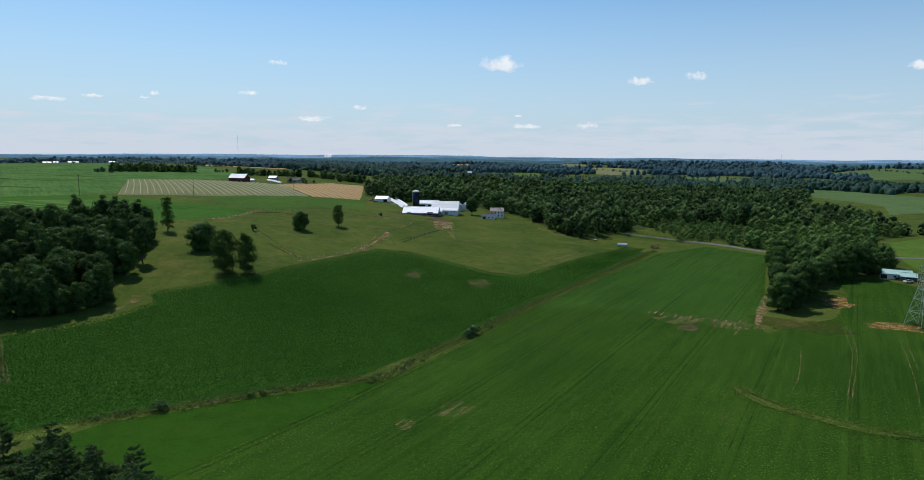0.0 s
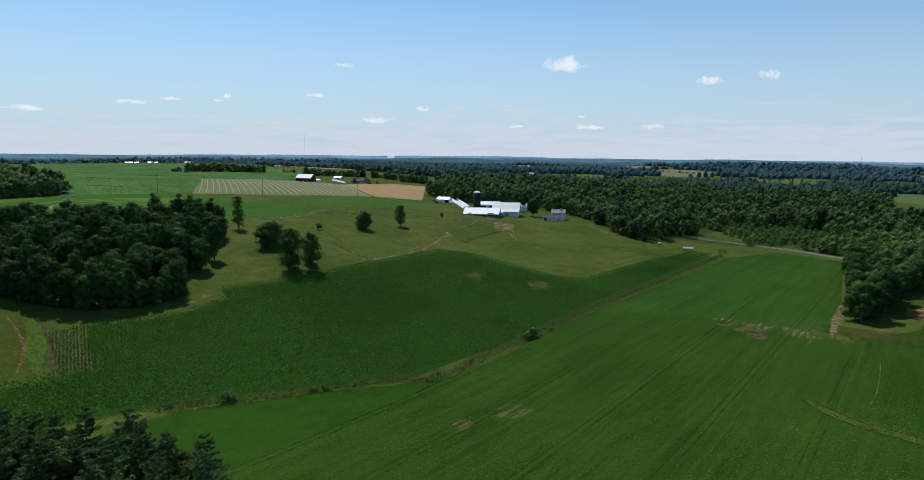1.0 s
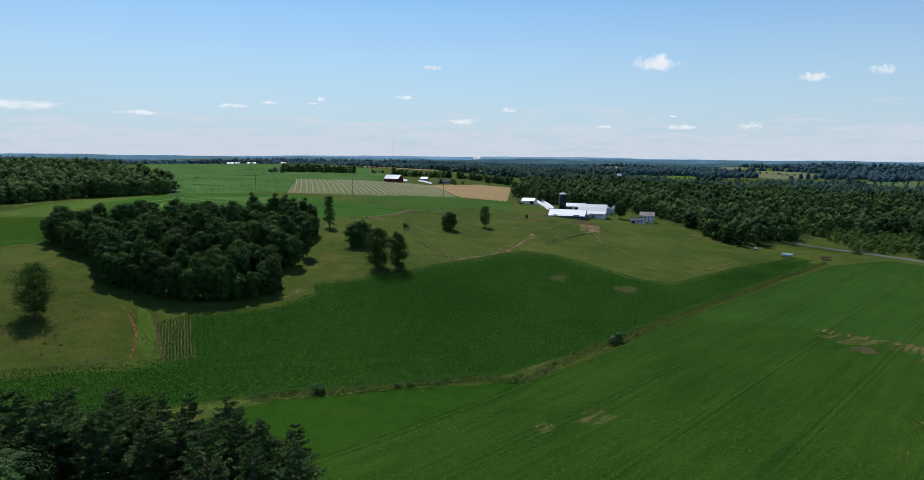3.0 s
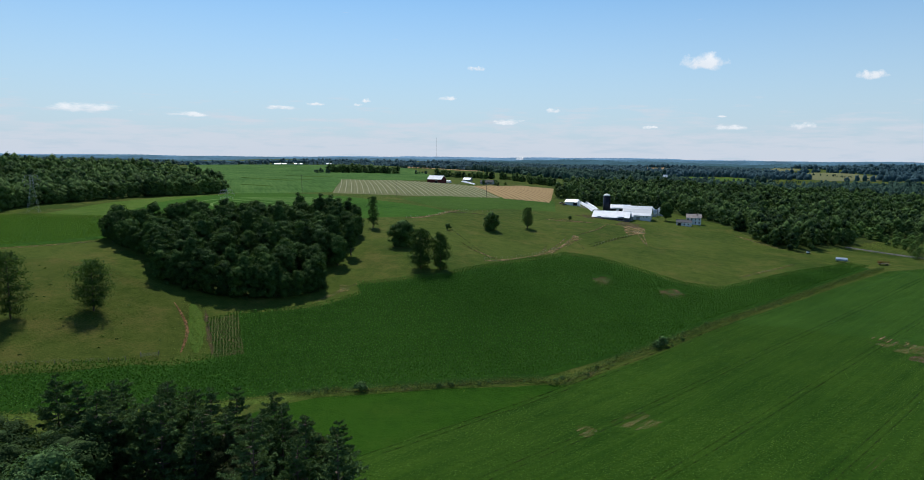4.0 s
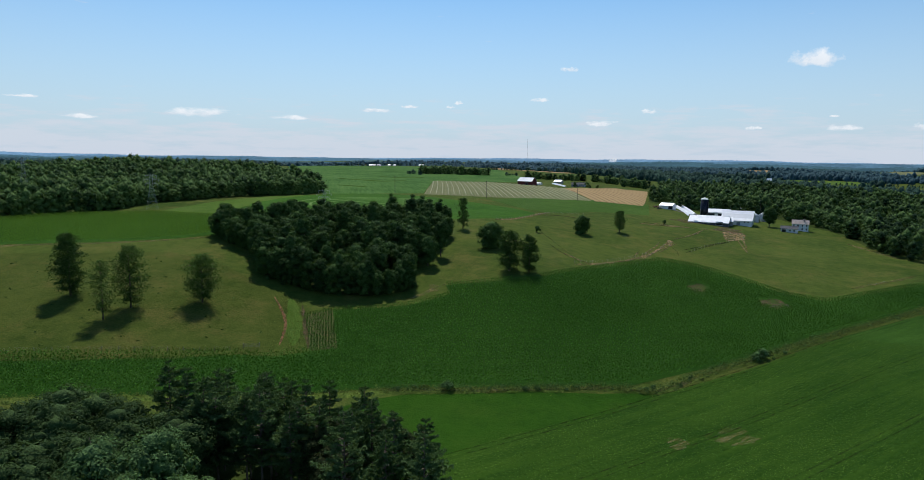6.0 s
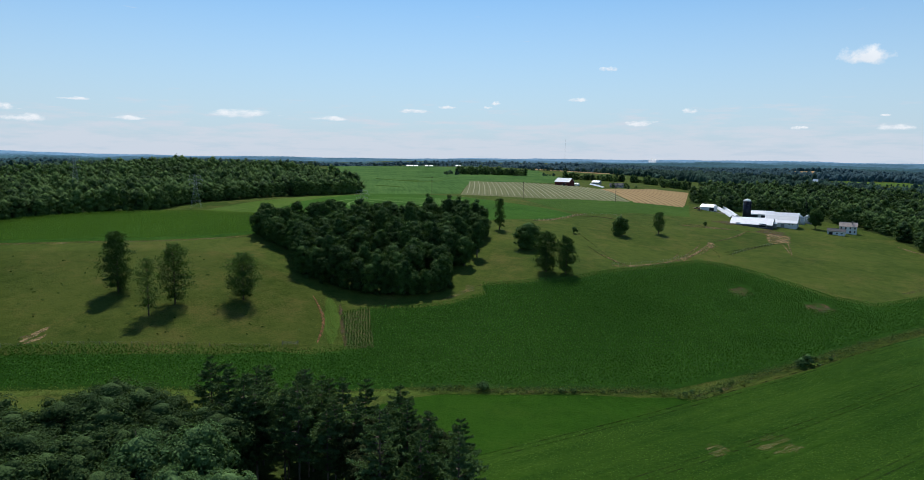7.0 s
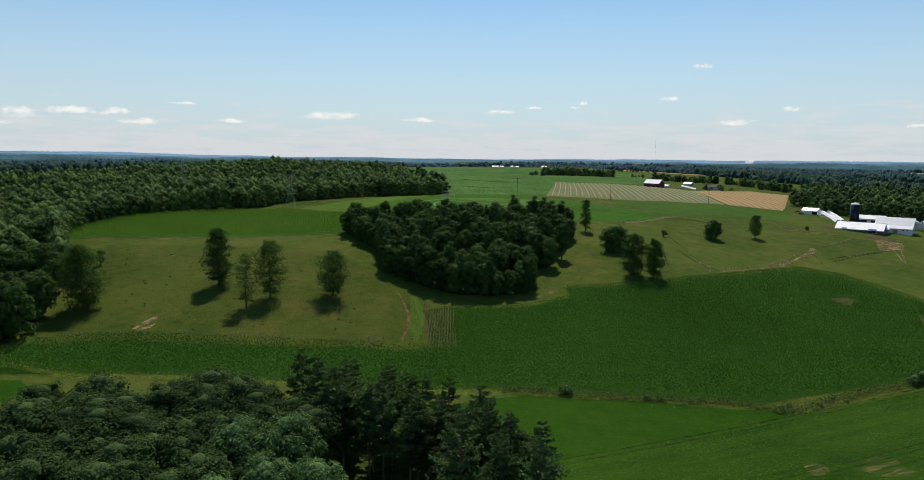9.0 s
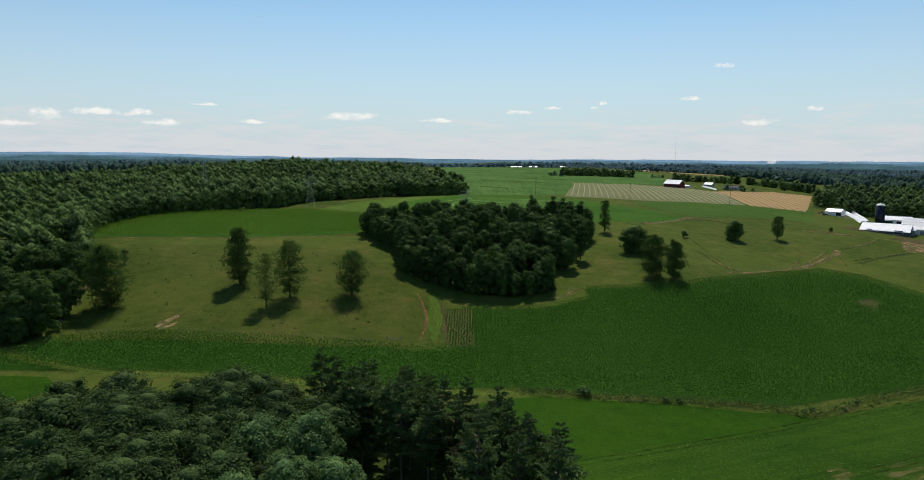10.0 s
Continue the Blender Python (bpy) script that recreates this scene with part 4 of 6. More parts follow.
track([(-336.1, 147), (-303.9, 167.6), (-271.4, 195.7), (-244.5, 234.5)], 2.6, M_DRYEDGE, "dry pale field edge below the upper corn", 18, 0.4)
for k, (line, w) in enumerate((([(-206.7, 104.6), (-207.6, 107.5), (-209.5, 111.6), (-211.3, 117.0)], 3.4), ([(-204.5, 104.4), (-204.9, 108.1), (-205.9, 112.8)], 2.6), ([(-209.5, 105.9), (-209.9, 109.8)], 1.6))):
    track(line, w, M_SAND, "pale sandy scar on the pasture", 19 + 50 * k, 0.6, 0, 0.16, step=1.5)
track([(-223.5, 79.5), (-252.8, 99.6), (-266.3, 109.6)], 2.2, M_SOIL, "pale worn path along the wood's edge", 20, 0.6)
track([(43.7, 361.1), (70.7, 401.7), (82.1, 422.9)], 2.2, M_DRYEDGE, "dry grass edge of the hill pasture", 23, 0.5)
# faint lines in the plateau crop and worn paths on the hill pasture
for k, line in enumerate(([(-376.9, 528.2), (-360.9, 532.9), (-342.1, 530.0)], [(-459.2, 644.4), (-419.6, 637.5), (-411.7, 671.9)], [(-484.3, 779.4), (-444.5, 771.5), (-435.3, 820.3)], [(-425.2, 638.1), (-392.2, 637.5), (-399.9, 705.5)])):
    track(line, 7.0, M_MEADOW, "darker grass waterway across the plateau crop", 120 + k, 0.4, 0, 0.3, step=8)
for k, (line, w) in enumerate((([(-59.5, 347.3), (-59.9, 359.9), (-60.4, 375.4)], 0.9), ([(-57.1, 356.6), (-55.6, 372.9), (-53.8, 389.9), (-53.7, 409.1)], 0.8), ([(-50.0, 377.6), (-47.9, 389.0), (-47.5, 400.6)], 0.8), ([(-47.3, 421.9), (-41.9, 438.3), (-35.3, 468.5)], 0.9), ([(-39.1, 452.3), (-35.1, 483.1), (-32.1, 498.2)], 0.7), ([(-75.5, 478.8), (-63.8, 483.4), (-55.0, 483.4), (-45.0, 490.3)], 1.6), ([(-11.4, 457.2), (-7.6, 433.7), (-3.8, 408.8)], 1.0), ([(-90.8, 324.3), (-81.1, 315.4), (-74.4, 311.5)], 1.0), ([(57.0, 515.9), (70.2, 491.2), (82.7, 472.0)], 0.8))):
    track(line, w, M_SOIL, "thin pale cow path on the hill pasture", 130 + k, 0.6, 0, 0.08)
for k, line in enumerate(([(-38.9, 391.6), (-31.6, 408.7), (-23.2, 427.1), (-13.3, 449.8)], [(-102.9, 340.1), (-92.5, 325.3), (-85.2, 316.6)], [(-45.1, 395.9), (-41.5, 388.9), (-38.8, 376.4)])):
    track(line, 1.1, M_DARKSTRIP, "dark narrow line on the hill pasture", 145 + k, 0.5, 0, 0.06)
DITCH = [(-222, 62), (-184, 76), (-181.8, 79.1), (-91.4, 147.1), (-73.9, 155.3), (-47.1, 171.1), (-30.4, 181.3), (-24, 178.8), (-15.3, 197.5), (-8.4, 209.8), (5.9, 231.3), (31.1, 273.9), (55.9, 314.6), (96.7, 379.4), (128.8, 429.4)]
track(DITCH, 3.6, M_VERGE, "rough weedy ditch bank between the crops", 24, 0.25, 0.0, 0.12, "ditch", 3)
track(DITCH[3:], 2.2, M_DRYEDGE, "dry pale bank along the ditch", 29, 0.8, 0.0, 0.2)
track([(77.6, 175.8), (80.6, 163.5), (90.8, 153.9), (97.5, 145.9), (107.6, 143)], 4.6, M_VERGE, "weedy grass waterway through the soybeans", 25, 0.4, 0, 0.14, clear=4.0)
track([(77.3, 174.4), (81.3, 161.9), (84.8, 158)], 1.0, M_SOIL, "pale washed soil in the grass waterway", 26, 0.7, 0, 0.2)
track([(-120.1, 244.6), (-124.3, 228.6), (-126.1, 218.5)], 2.2, M_DRYEDGE, "dry trampled corn edge by the woodlot", 27, 0.6)
for k, line in enumerate(([(145.9, 240.5), (130.9, 208.7), (109.6, 175.8), (99.1, 158.8)], [(147.7, 240.4), (132.5, 208.7), (110.9, 175.8), (100.3, 158.8)], [(116.9, 215.6), (101.1, 185.7), (90.2, 170.4)], [(156.1, 223.5), (134.9, 185.4), (120.7, 162.7)], [(158.2, 223.5), (137.3, 186.5)], [(51.6, 156.4), (43.7, 144)], [(50.1, 156.4), (42.3, 144)], [(67.3, 159.8), (61.4, 146.6)], [(68.8, 159.8), (62.8, 146.6)], [(88.5, 142.9), (83.7, 129.8)], [(94.6, 140.8), (90.5, 134)], [(102.7, 138.4), (97.7, 129.9)])):
    track(line, 0.6, M_DRYEDGE, "faint pale wheel mark in the soybeans", 30 + k, 0.6, 0, 0.14, clear=0.9)

rng = np.random.RandomState(55)
for k in range(26):
    f = rng.uniform(0, 1)
    at = np.array([79.4, 264.5]) * (1 - f) + np.array([114, 246]) * f + rng.normal(0, 1.6, 2)
    half = np.array([math.cos(radians(59)), math.sin(radians(59))]) * rng.uniform(1.8, 5.0)
    track([tuple(at - half), tuple(at), tuple(at + half)], rng.uniform(0.7, 1.25), M_SOIL, "short pale bare streak in the soybean headland", 160 + k, 0.5, 0, 0.16, step=1.5, clear=0.8)

ROW_WAY = np.array([math.cos(radians(59)), math.sin(radians(59))])
for k in range(-7, 7):
    t_ = np.arange(-140, 330, 8.0)
    p_ = np.array([60.0, 180.0]) + ROW_WAY[::-1] * [1, -1] * 23.0 * k + t_[:, None] * ROW_WAY
    p_ = p_[inside(softened(SOY, 0), *p_.T) & (p_[:, 1] > 70)]
    for side in (-0.95, 0.95):
        if len(p_) > 4:
            track([tuple(q) for q in p_ + ROW_WAY[::-1] * [1, -1] * side], 0.45, M_DARKSTRIP, "dark narrow wheel line along the soybean rows", 210 + 2 * k, 0.5, 0, 0.13, step=4.0, clear=0.7)


# ---- windrows and contour strips ----
def clipped(poly, at, way, step=6.0, reach=400):
    """The stretch of a straight line that lies in a polygon."""
    t = np.arange(-reach, reach, step)
    p = np.asarray(at) + t[:, None] * np.asarray(way)
    p = p[inside(poly, *p.T)]
    return p if len(p) > 3 else None


HAY_WAY = np.array([math.cos(radians(116.5)), math.sin(radians(116.5))])
for k in range(-46, 29):
    base = np.array([-240, 640]) + k * 5.4 * np.array([HAY_WAY[1], -HAY_WAY[0]])
    line = clipped(HAY, base, HAY_WAY)
    if line is not None:
        line = line + HAY_WAY[::-1] * [1, -1] * (0.6 * np.sin((line @ HAY_WAY - 600) / 55))[:, None]
        ob = ribbon("windrow", line, 1.15, M_WINDROW, 0.4, 0.1, 7, 0.25, 300 + k)
        tagged(ob, "pale raked windrow of cut hay", "windrow", "windrows of the hay field")
for k in range(1, 10):
    a, b = np.array([-215.0, 402.0]), np.array([-120.0, 418.0])
    w = (b - a) / np.hypot(*(b - a))
    n = np.array([-w[1], w[0]])
    h = 7.0 * k
    arc = [a + n * h * math.cos(t) - w * h * 1.5 * math.sin(t) for t in np.linspace(0.1, math.pi - 0.1, 11)]
    line = along(np.array(arc), 4)
    line = line[inside(STRIPS, *line.T)]
    runs = np.split(line, np.where(np.hypot(*np.diff(line, axis=0).T) > 9)[0] + 1)
    for run in runs:
        if len(run) > 5:
            ob = ribbon("contour_strip", run, 2.4, M_STRIP, 0.0, 0.04, 4, 0.25, 400 + k)
            tagged(ob, "pale green curved strip in the contour field", "crop strip", "strips of the contour field")


# ---- crops ----
SOY_CROP = [p for p in SOY if p[0] < 300 and p[1] > 60]


def crop(name, poly, row, gap, high, leaf, angle, material, label, seed, lean=0.3, per=3, lanes=0, keep=1.0, stray=0.12):
    """Plants in rows: a few leaf sprays on each place of a row; lanes: every so many rows one is left out."""
    p = np.asarray(poly, float)
    a = radians(angle)
    d, s = np.array([math.cos(a), math.sin(a)]), np.array([-math.sin(a), math.cos(a)])
    u, v = p @ d, p @ s
    gu, gv = np.meshgrid(np.arange(u.min(), u.max(), gap), np.arange(v.min(), v.max(), row))
    if lanes:
        use = np.arange(gu.shape[0]) % lanes > 1
        gu, gv = gu[use], gv[use]
    rng = np.random.RandomState(seed)
    gu = gu + rng.uniform(-0.5, 0.5, gu.shape) * gap
    q = gu.ravel()[:, None] * d + gv.ravel()[:, None] * s + rng.normal(0, stray, (gu.size, 2))
    q = q[inside(p, *q.T)]
    q = q[keep_clear(q)]
    if keep < 1:
        q = q[rng.uniform(size=len(q)) < keep]
    z = heights(*q.T) + lift_at(*q.T)
    vigour = 0.9 + 0.12 * np.sin(q[:, 0] / 17 + np.sin(q[:, 1] / 23)) * np.sin(q[:, 1] / 29)
    pieces = []
    for k in range(per):
        c = np.c_[q + rng.normal(0, 0.16, q.shape), z + high * vigour * rng.uniform(0.6, 1.05, len(q))]
        pieces.append(quads(c, leaf, rng, lean, 0.42))
    vv, ff = joined(pieces)
    return tagged(new(name, mesh_of(name, vv, ff, material)), label, "crop", kind="stuff")


crop("corn_crop", CORN, 0.76, 0.7, 2.1, 0.62, 31, M_CORN, "dense dark green corn standing in rows", 3)
crop("corn_crop", CORN_THIN, 0.95, 0.4, 1.5, 0.6, 126, M_CORN, "thin young corn rows with soil between", 6)
crop("corn_crop", CORN_UP, 0.8, 0.8, 1.9, 0.6, 20, M_CORN_PALE, "green corn crop on the upper slope", 4)
crop("soybean_crop", SOY_CROP, 0.76, 0.5, 0.16, 0.46, 59, M_SOYLEAF, "low green soybean plants in faint rows", 5, 3.6, 1, 27, 1.0, 0.2)

# ---- woods ----
WOOD_A = [(-186, 207), (-163, 205.5), (-141, 215.5), (-129.5, 230), (-144, 254), (-144, 273.1), (-156.6, 322), (-172.1, 349.9), (-190, 330), (-232, 318), (-245.4, 266.6), (-246.8, 240.4), (-230, 232), (-205, 225)]
WOOD_B = [(-222.3, 65.5), (-221.4, 74.6), (-237.8, 89.6), (-269.9, 111.2), (-346.5, 140.2), (-366.9, 160.9), (-377.6, 194.5), (-362.3, 235.9), (-347, 253)]
WOOD_RIDGE = [(-347, 253), (-368, 304), (-364, 330), (-360, 366), (-350, 397), (-337, 428), (-338, 452)]
WOOD_C = [(-100.4, 657.6), (-48.5, 628.6), (9.2, 652), (53.6, 582.9), (77.4, 480.1), (95.1, 469.1), (130.4, 515.8), (176, 573), (190.2, 568.2), (195.6, 467), (211.7, 437.4)]
WOOD_D = [(185.7, 378), (150.5, 300.8), (131, 263), (139.5, 270), (152, 284), (178, 322), (203.8, 340.9), (236, 354), (267.9, 397.5), (273, 426.2), (240.9, 432), (209.4, 412.6)]
G_WOODS = "trees of the woodlot"
OAK_LABEL = "dense dark green broadleaf tree in the woodlot"
OAKS = [
    broad_tree("tree", 11, 21, 6.3, 1.5, 0.42, 1500, 0.92, label=OAK_LABEL, group=G_WOODS, gap=0.0, lobes=17, peak=0.2),
    broad_tree("tree", 12, 20, 5.6, 1.0, 0.38, 1400, 0.92, label=OAK_LABEL, group=G_WOODS, gap=0.0, lobes=15),
    broad_tree("tree", 13, 24, 5.6, 1.5, 0.42, 1500, 0.92, label="tall dark green broadleaf tree in the woodlot", group=G_WOODS, gap=0.0, lobes=18, peak=0.25),
    broad_tree("tree", 14, 18, 6.2, 0.5, 0.36, 1400, 0.92, label="rounded dark green broadleaf tree in the woodlot", group=G_WOODS, gap=0.0, lobes=14),
]


def plant_woods(protos, places, seed, lo=0.85, hi=1.15):
    rng = np.random.RandomState(seed)
    for k, (x, y) in enumerate(places):
        s = rng.uniform(lo, hi)
        a, t = rng.uniform(0, math.tau), rng.uniform(0.92, 1.1)
        if k < len(protos):
            settle(protos[k], x, y, a, s, t)
        else:
            stand(protos[rng.randint(len(protos))], x, y, a, s, t)


edge_a = along(np.array(WOOD_A[:7]), 5.6)
edge_l = along(np.array(WOOD_A[-4:] + WOOD_A[:1]), 6.5)
inner = scattered(WOOD_A, 9.6, 21)
inner_low = inner[:, 0] < -203
plant_woods(OAKS, inner[~inner_low], 22, 0.66, 1.02)
EDGE = [broad_tree("tree", 17 + k, 17.5, 5.3, -1.5, 0.3, 1900, 0.82, label="dark edge tree of the woodlot, leafy to the ground", group=G_WOODS, gap=0.0, lobes=16) for k in range(2)]
plant_woods(EDGE, np.concatenate([edge_a, edge_l, inner[inner_low]]), 23, 0.6, 1.0)


def far_crown(seed, n, leaf, lobes):
    """A full crown reaching down to the ground, for woods where the stems never show."""
    rng = np.random.RandomState(seed)
    return crown(rng, rng.uniform(15, 18), 6.6, -0.5, n, leaf, lobes, 0.6, 0.0, rng.uniform(0, 0.3), (GEM_V, GEM_T))


LODS = [[far_crown(40 + k, 430, 0.85, 14) for k in range(8)], [far_crown(50 + k, 190, 1.2, 9) for k in range(8)], [far_crown(60 + k, 70, 1.7, 5) for k in range(6)]]


def forest(name, places, label, seed, material=None, lo=0.75, hi=1.15, level=None, stands=0.0):
    """Woods too far to count: crowns joined into one mesh, simpler with distance; stands: how much tall and low stands differ."""
    rng = np.random.RandomState(seed)
    r = np.hypot(*places.T)
    z = heights(*places.T)
    pieces = []
    for (x, y), h, d in zip(places, z, r):
        set_ = LODS[(0 if d < 430 else 1 if d < 640 else 2) if level is None else level]
        v, f = set_[rng.randint(len(set_))]
        s, a = rng.uniform(lo, hi), rng.uniform(0, math.tau)
        tall = rng.uniform(0.82, 1.18) * (1 + stands * noise.noise(Vector((x / 75, y / 75, seed))))
        c, sn = math.cos(a) * s, math.sin(a) * s
        w = np.c_[v[:, 0] * c - v[:, 1] * sn + x, v[:, 0] * sn + v[:, 1] * c + y, v[:, 2] * s * tall + h - 0.8]
        pieces.append((w, f))
    vv, ff = joined(pieces)
    return tagged(new(name, mesh_of(name, vv, ff, material or M_WOODS)), label, "woods", kind="stuff")


def wood_places(poly, spacing, seed, widen=0.0):
    """Places for trees in a wood, wider apart far off."""
    q = scattered(poly, spacing, seed)
    r = np.hypot(*q.T)
    keep = np.random.RandomState(seed + 1).uniform(size=len(q)) < np.clip(1 - widen * (r - 450) / 450, 0.4, 1)
    return q[keep]


WOOD_B_ALL = WOOD_B + WOOD_RIDGE[1:] + [(-388, 500), (-455, 560), (-520, 622), (-590, 700), (-700, 790), (-800, 860), (-1100, 800), (-1200, 250), (-900, 0), (-500, -80), (-300, 20)]
WOOD_C_ALL = WOOD_C + [(250.7, 442.5), (325.9, 496.1), (376.4, 524), (470, 480), (480, 600), (372, 519.6), (368.4, 560.1), (406.7, 632.5), (405, 678.5), (408.5, 754.1), (520, 980), (600, 1130), (300, 1250), (0, 1200), (-120, 1000), (-110, 800)]
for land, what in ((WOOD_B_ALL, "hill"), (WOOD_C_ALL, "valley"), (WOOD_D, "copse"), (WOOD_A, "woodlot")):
    tagged(drape("wood_floor", land, M_SHADED_LITTER, 0.15), "shaded ground under the trees of the " + what, "ground", kind="structure")
pb = wood_places(WOOD_B_ALL, 9.1, 31, 0.85)
pb = pb[np.arctan2(-pb[:, 0], pb[:, 1]) < radians(76)]
near_b = np.hypot(*pb.T) < 285
plant_woods([broad_tree("tree", 19, 19, 6.6, -1.0, 0.36, 2600, 0.85, M_LEAF_MID, 18, "full green tree at the edge of the hillside woods", group="trees of the hillside edge")], pb[near_b], 45, 0.6, 1.15)
edge_b = along(np.array(WOOD_B[3:] + WOOD_RIDGE[1:]), 6.0)
edge_b = edge_b * (1 + 3 / np.hypot(*edge_b.T))[:, None]
pb = np.concatenate([pb[~near_b & (np.hypot(*pb.T) < 930)], edge_b])
forest("hillside_woods", pb, "dense mixed green woods covering the far hill", 32, lo=0.72, hi=1.02, stands=0.35)
clearing = oval(200, 528, 48, 58, -21, 5)
pc = wood_places(WOOD_C_ALL, 9.4, 33, 0.75)
pc = pc[~inside(clearing, *pc.T) & (np.hypot(*pc.T) < 1250)]
young = (pc[:, 0] > 140) & (np.hypot(*pc.T) < 620)
forest("valley_woods", pc[~young], "dense green valley woods beyond the farm", 34, lo=0.75, hi=1.12, stands=0.45)
forest("young_woods", pc[young], "lighter green young woods along the road", 44, M_LIGHTWOODS, 0.42, 0.9)
G_COPSE = "trees of the copse"
COPSE = [
    broad_tree("tree", 15, 17, 6.0, 0.8, 0.36, 2100, 0.85, label="dense dark green tree of the copse by the soybeans", group=G_COPSE, lobes=14),
    broad_tree("tree", 16, 20, 6.2, 1.2, 0.36, 2200, 0.9, label="dense dark green tree of the copse by the soybeans", group=G_COPSE, lobes=15),
]
plant_woods(COPSE, along(np.array(WOOD_D[:8]), 7), 36, 0.55, 1.15)
forest("copse_inside", scattered(WOOD_D, 8.5, 35), "dark green inner trees of the copse", 39, M_LEAF, 0.65, 1.05, 0)
forest("plateau_copse", scattered([(-506, 932), (-445, 984), (-412, 990), (-418, 1022), (-455, 1030), (-522, 968)], 9, 37), "small dark copse on the plateau", 38, level=1, lo=0.6, hi=1.0, stands=0.3)

# ---- single pasture trees: place, height, half-width, foot of the crown ----
G_PAST = "pasture trees"


def single(at, high, wide, low, seed, label, n=2600, leaf=0.75, lobes=14, gap=0.3, peak=0.2, leaves=None, core=0.6, girth=0.35):
    return settle(broad_tree("tree", seed, high, wide, low, girth, n, leaf, leaves, lobes, label, group=G_PAST, core=core, gap=gap, peak=peak), *at)


single((-124.2, 307.4), 15.5, 8.0, -1.5, 73, "broad domed dark tree with leaves to the ground", 5500, 0.62, 26, gap=0.03)
single((-98.5, 391.8), 13.8, 5.6, -0.5, 74, "round dark tree standing alone on the slope", gap=0.1)
single((-279.6, 130.1), 8.0, 1.9, 1.0, 82, "small narrow tree on the pasture", 500, 0.7, 6)
single((-120.2, 369.3), 4.5, 3.0, 0.8, 83, "small bushy thorn tree on the pasture", 500, 0.6, 7)
single((8.6, 571), 17.0, 6.5, 2.0, 84, "full green yard tree beside the grain bins", 3200, 0.8, 18, 0.1, 0.2, M_LEAF_MID)
single((-139.8, 279.4), 20.0, 3.8, 2.0, 85, "narrow dark tree at the woodlot's corner", 2200, 0.8, 12, 0.2, 0.3)
single((-138.5, 263.4), 16.0, 5.5, 0.5, 86, "dark tree at the woodlot's corner", 2600, 0.8, 14, 0.1, 0.3)
single((-61.9, 489.6), 3.5, 1.8, 0.2, 87, "small round bush on the slope by the farm", 250, 0.5, 5)


def open_tree(at, high, wide, low, seed, label, limbs=30, per=70, leaf=0.5, girth=0.3, leaves=None, top=0.35):
    """A tree whose limbs show: a straight stem, limbs that rise and droop, and loose sprays along them."""
    rng = np.random.RandomState(seed)
    t = thing("tree", label, "tree", G_PAST)
    s = Shape().tube((0, 0, -0.5), (0.1, 0.05, high * 0.5), girth, girth * 0.62, 8).tube((0.1, 0.05, high * 0.5), (0, 0, high * 0.97), girth * 0.62, 0.03, 6)
    pieces = []
    for k in range(limbs):
        u = (k + rng.uniform(0, 0.8)) / limbs
        z = low + (high - low) * u * 0.94
        r = wide * min(1.0, 0.6 + u * 1.6) * (1 - max(0.0, (u - top) / (1 - top)) ** 2.4 * 0.72) * rng.uniform(0.6, 1.12)
        a = k * 2.39996 + rng.uniform(-0.5, 0.5)
        rise = r * rng.uniform(0.1, 0.55)
        p0 = np.array([0, 0, z])
        p1 = np.array([r * 0.55 * math.cos(a), r * 0.55 * math.sin(a), z + rise])
        p2 = np.array([r * math.cos(a + 0.2), r * math.sin(a + 0.2), z + rise * 0.8])
        s.tube(p0, p1, girth * 0.3 * (1.1 - u), girth * 0.16, 4, False).tube(p1, p2, girth * 0.16, 0.02, 3, False)
        f = rng.uniform(0.25, 1.05, per)[:, None]
        q = (1 - f) ** 2 * p0 + 2 * f * (1 - f) * p1 + f * f * p2
        q = q + rng.normal(0, 1, (per, 3)) * np.array([0.8, 0.8, 0.62]) * (0.5 + 0.16 * r)
        # sprays gather in tufts
        q = q[np.sin(q[:, 0] * 2.1 + k) + np.sin(q[:, 1] * 2.3) + np.sin(q[:, 2] * 2.6) > -1.1]
        pieces.append(quads(q, leaf, rng, 0.9, 0.6))
    part("trunk", s.mesh("trunk", M_BARK, True), t)
    v, f = joined(pieces)
    part("crown", mesh_of("crown", v, f, leaves or M_LEAF_MID), t)
    return settle(t, *at)


def dead_tree(at, high, seed):
    r = np.random.RandomState(seed)
    s = Shape().tube((0, 0, -0.4), (0.3, 0.1, high), 0.22, 0.05, 6)
    for k in range(7):
        z, a = high * r.uniform(0.3, 0.9), r.uniform(0, math.tau)
        s.tube((0.3 * z / high, 0, z), (1.6 * math.cos(a), 1.6 * math.sin(a), z + 1.2), 0.08, 0.02, 4, False)
    t = thing("dead_tree", "bare grey dead tree at the woodlot's edge", "tree")
    part("trunk", s.mesh("trunk", M_WOODGREY, True), t)
    return settle(t, *at)


open_tree((-221.1, 146.8), 23.5, 5.6, 1.0, 77, "tall full tree on the open pasture", 52, 230, 0.62, 0.36, M_LEAF, 0.3)
open_tree((-194.6, 139.6), 20.5, 4.4, 2.6, 78, "thin sparse tree with a bare trunk on the pasture", 36, 100, 0.55, 0.24, M_LEAF_MID, 0.3)
open_tree((-196.3, 151.5), 22.0, 6.6, 2.0, 79, "tall open-crowned tree on the pasture", 46, 190, 0.56, 0.32, M_LEAF_MID, 0.55)
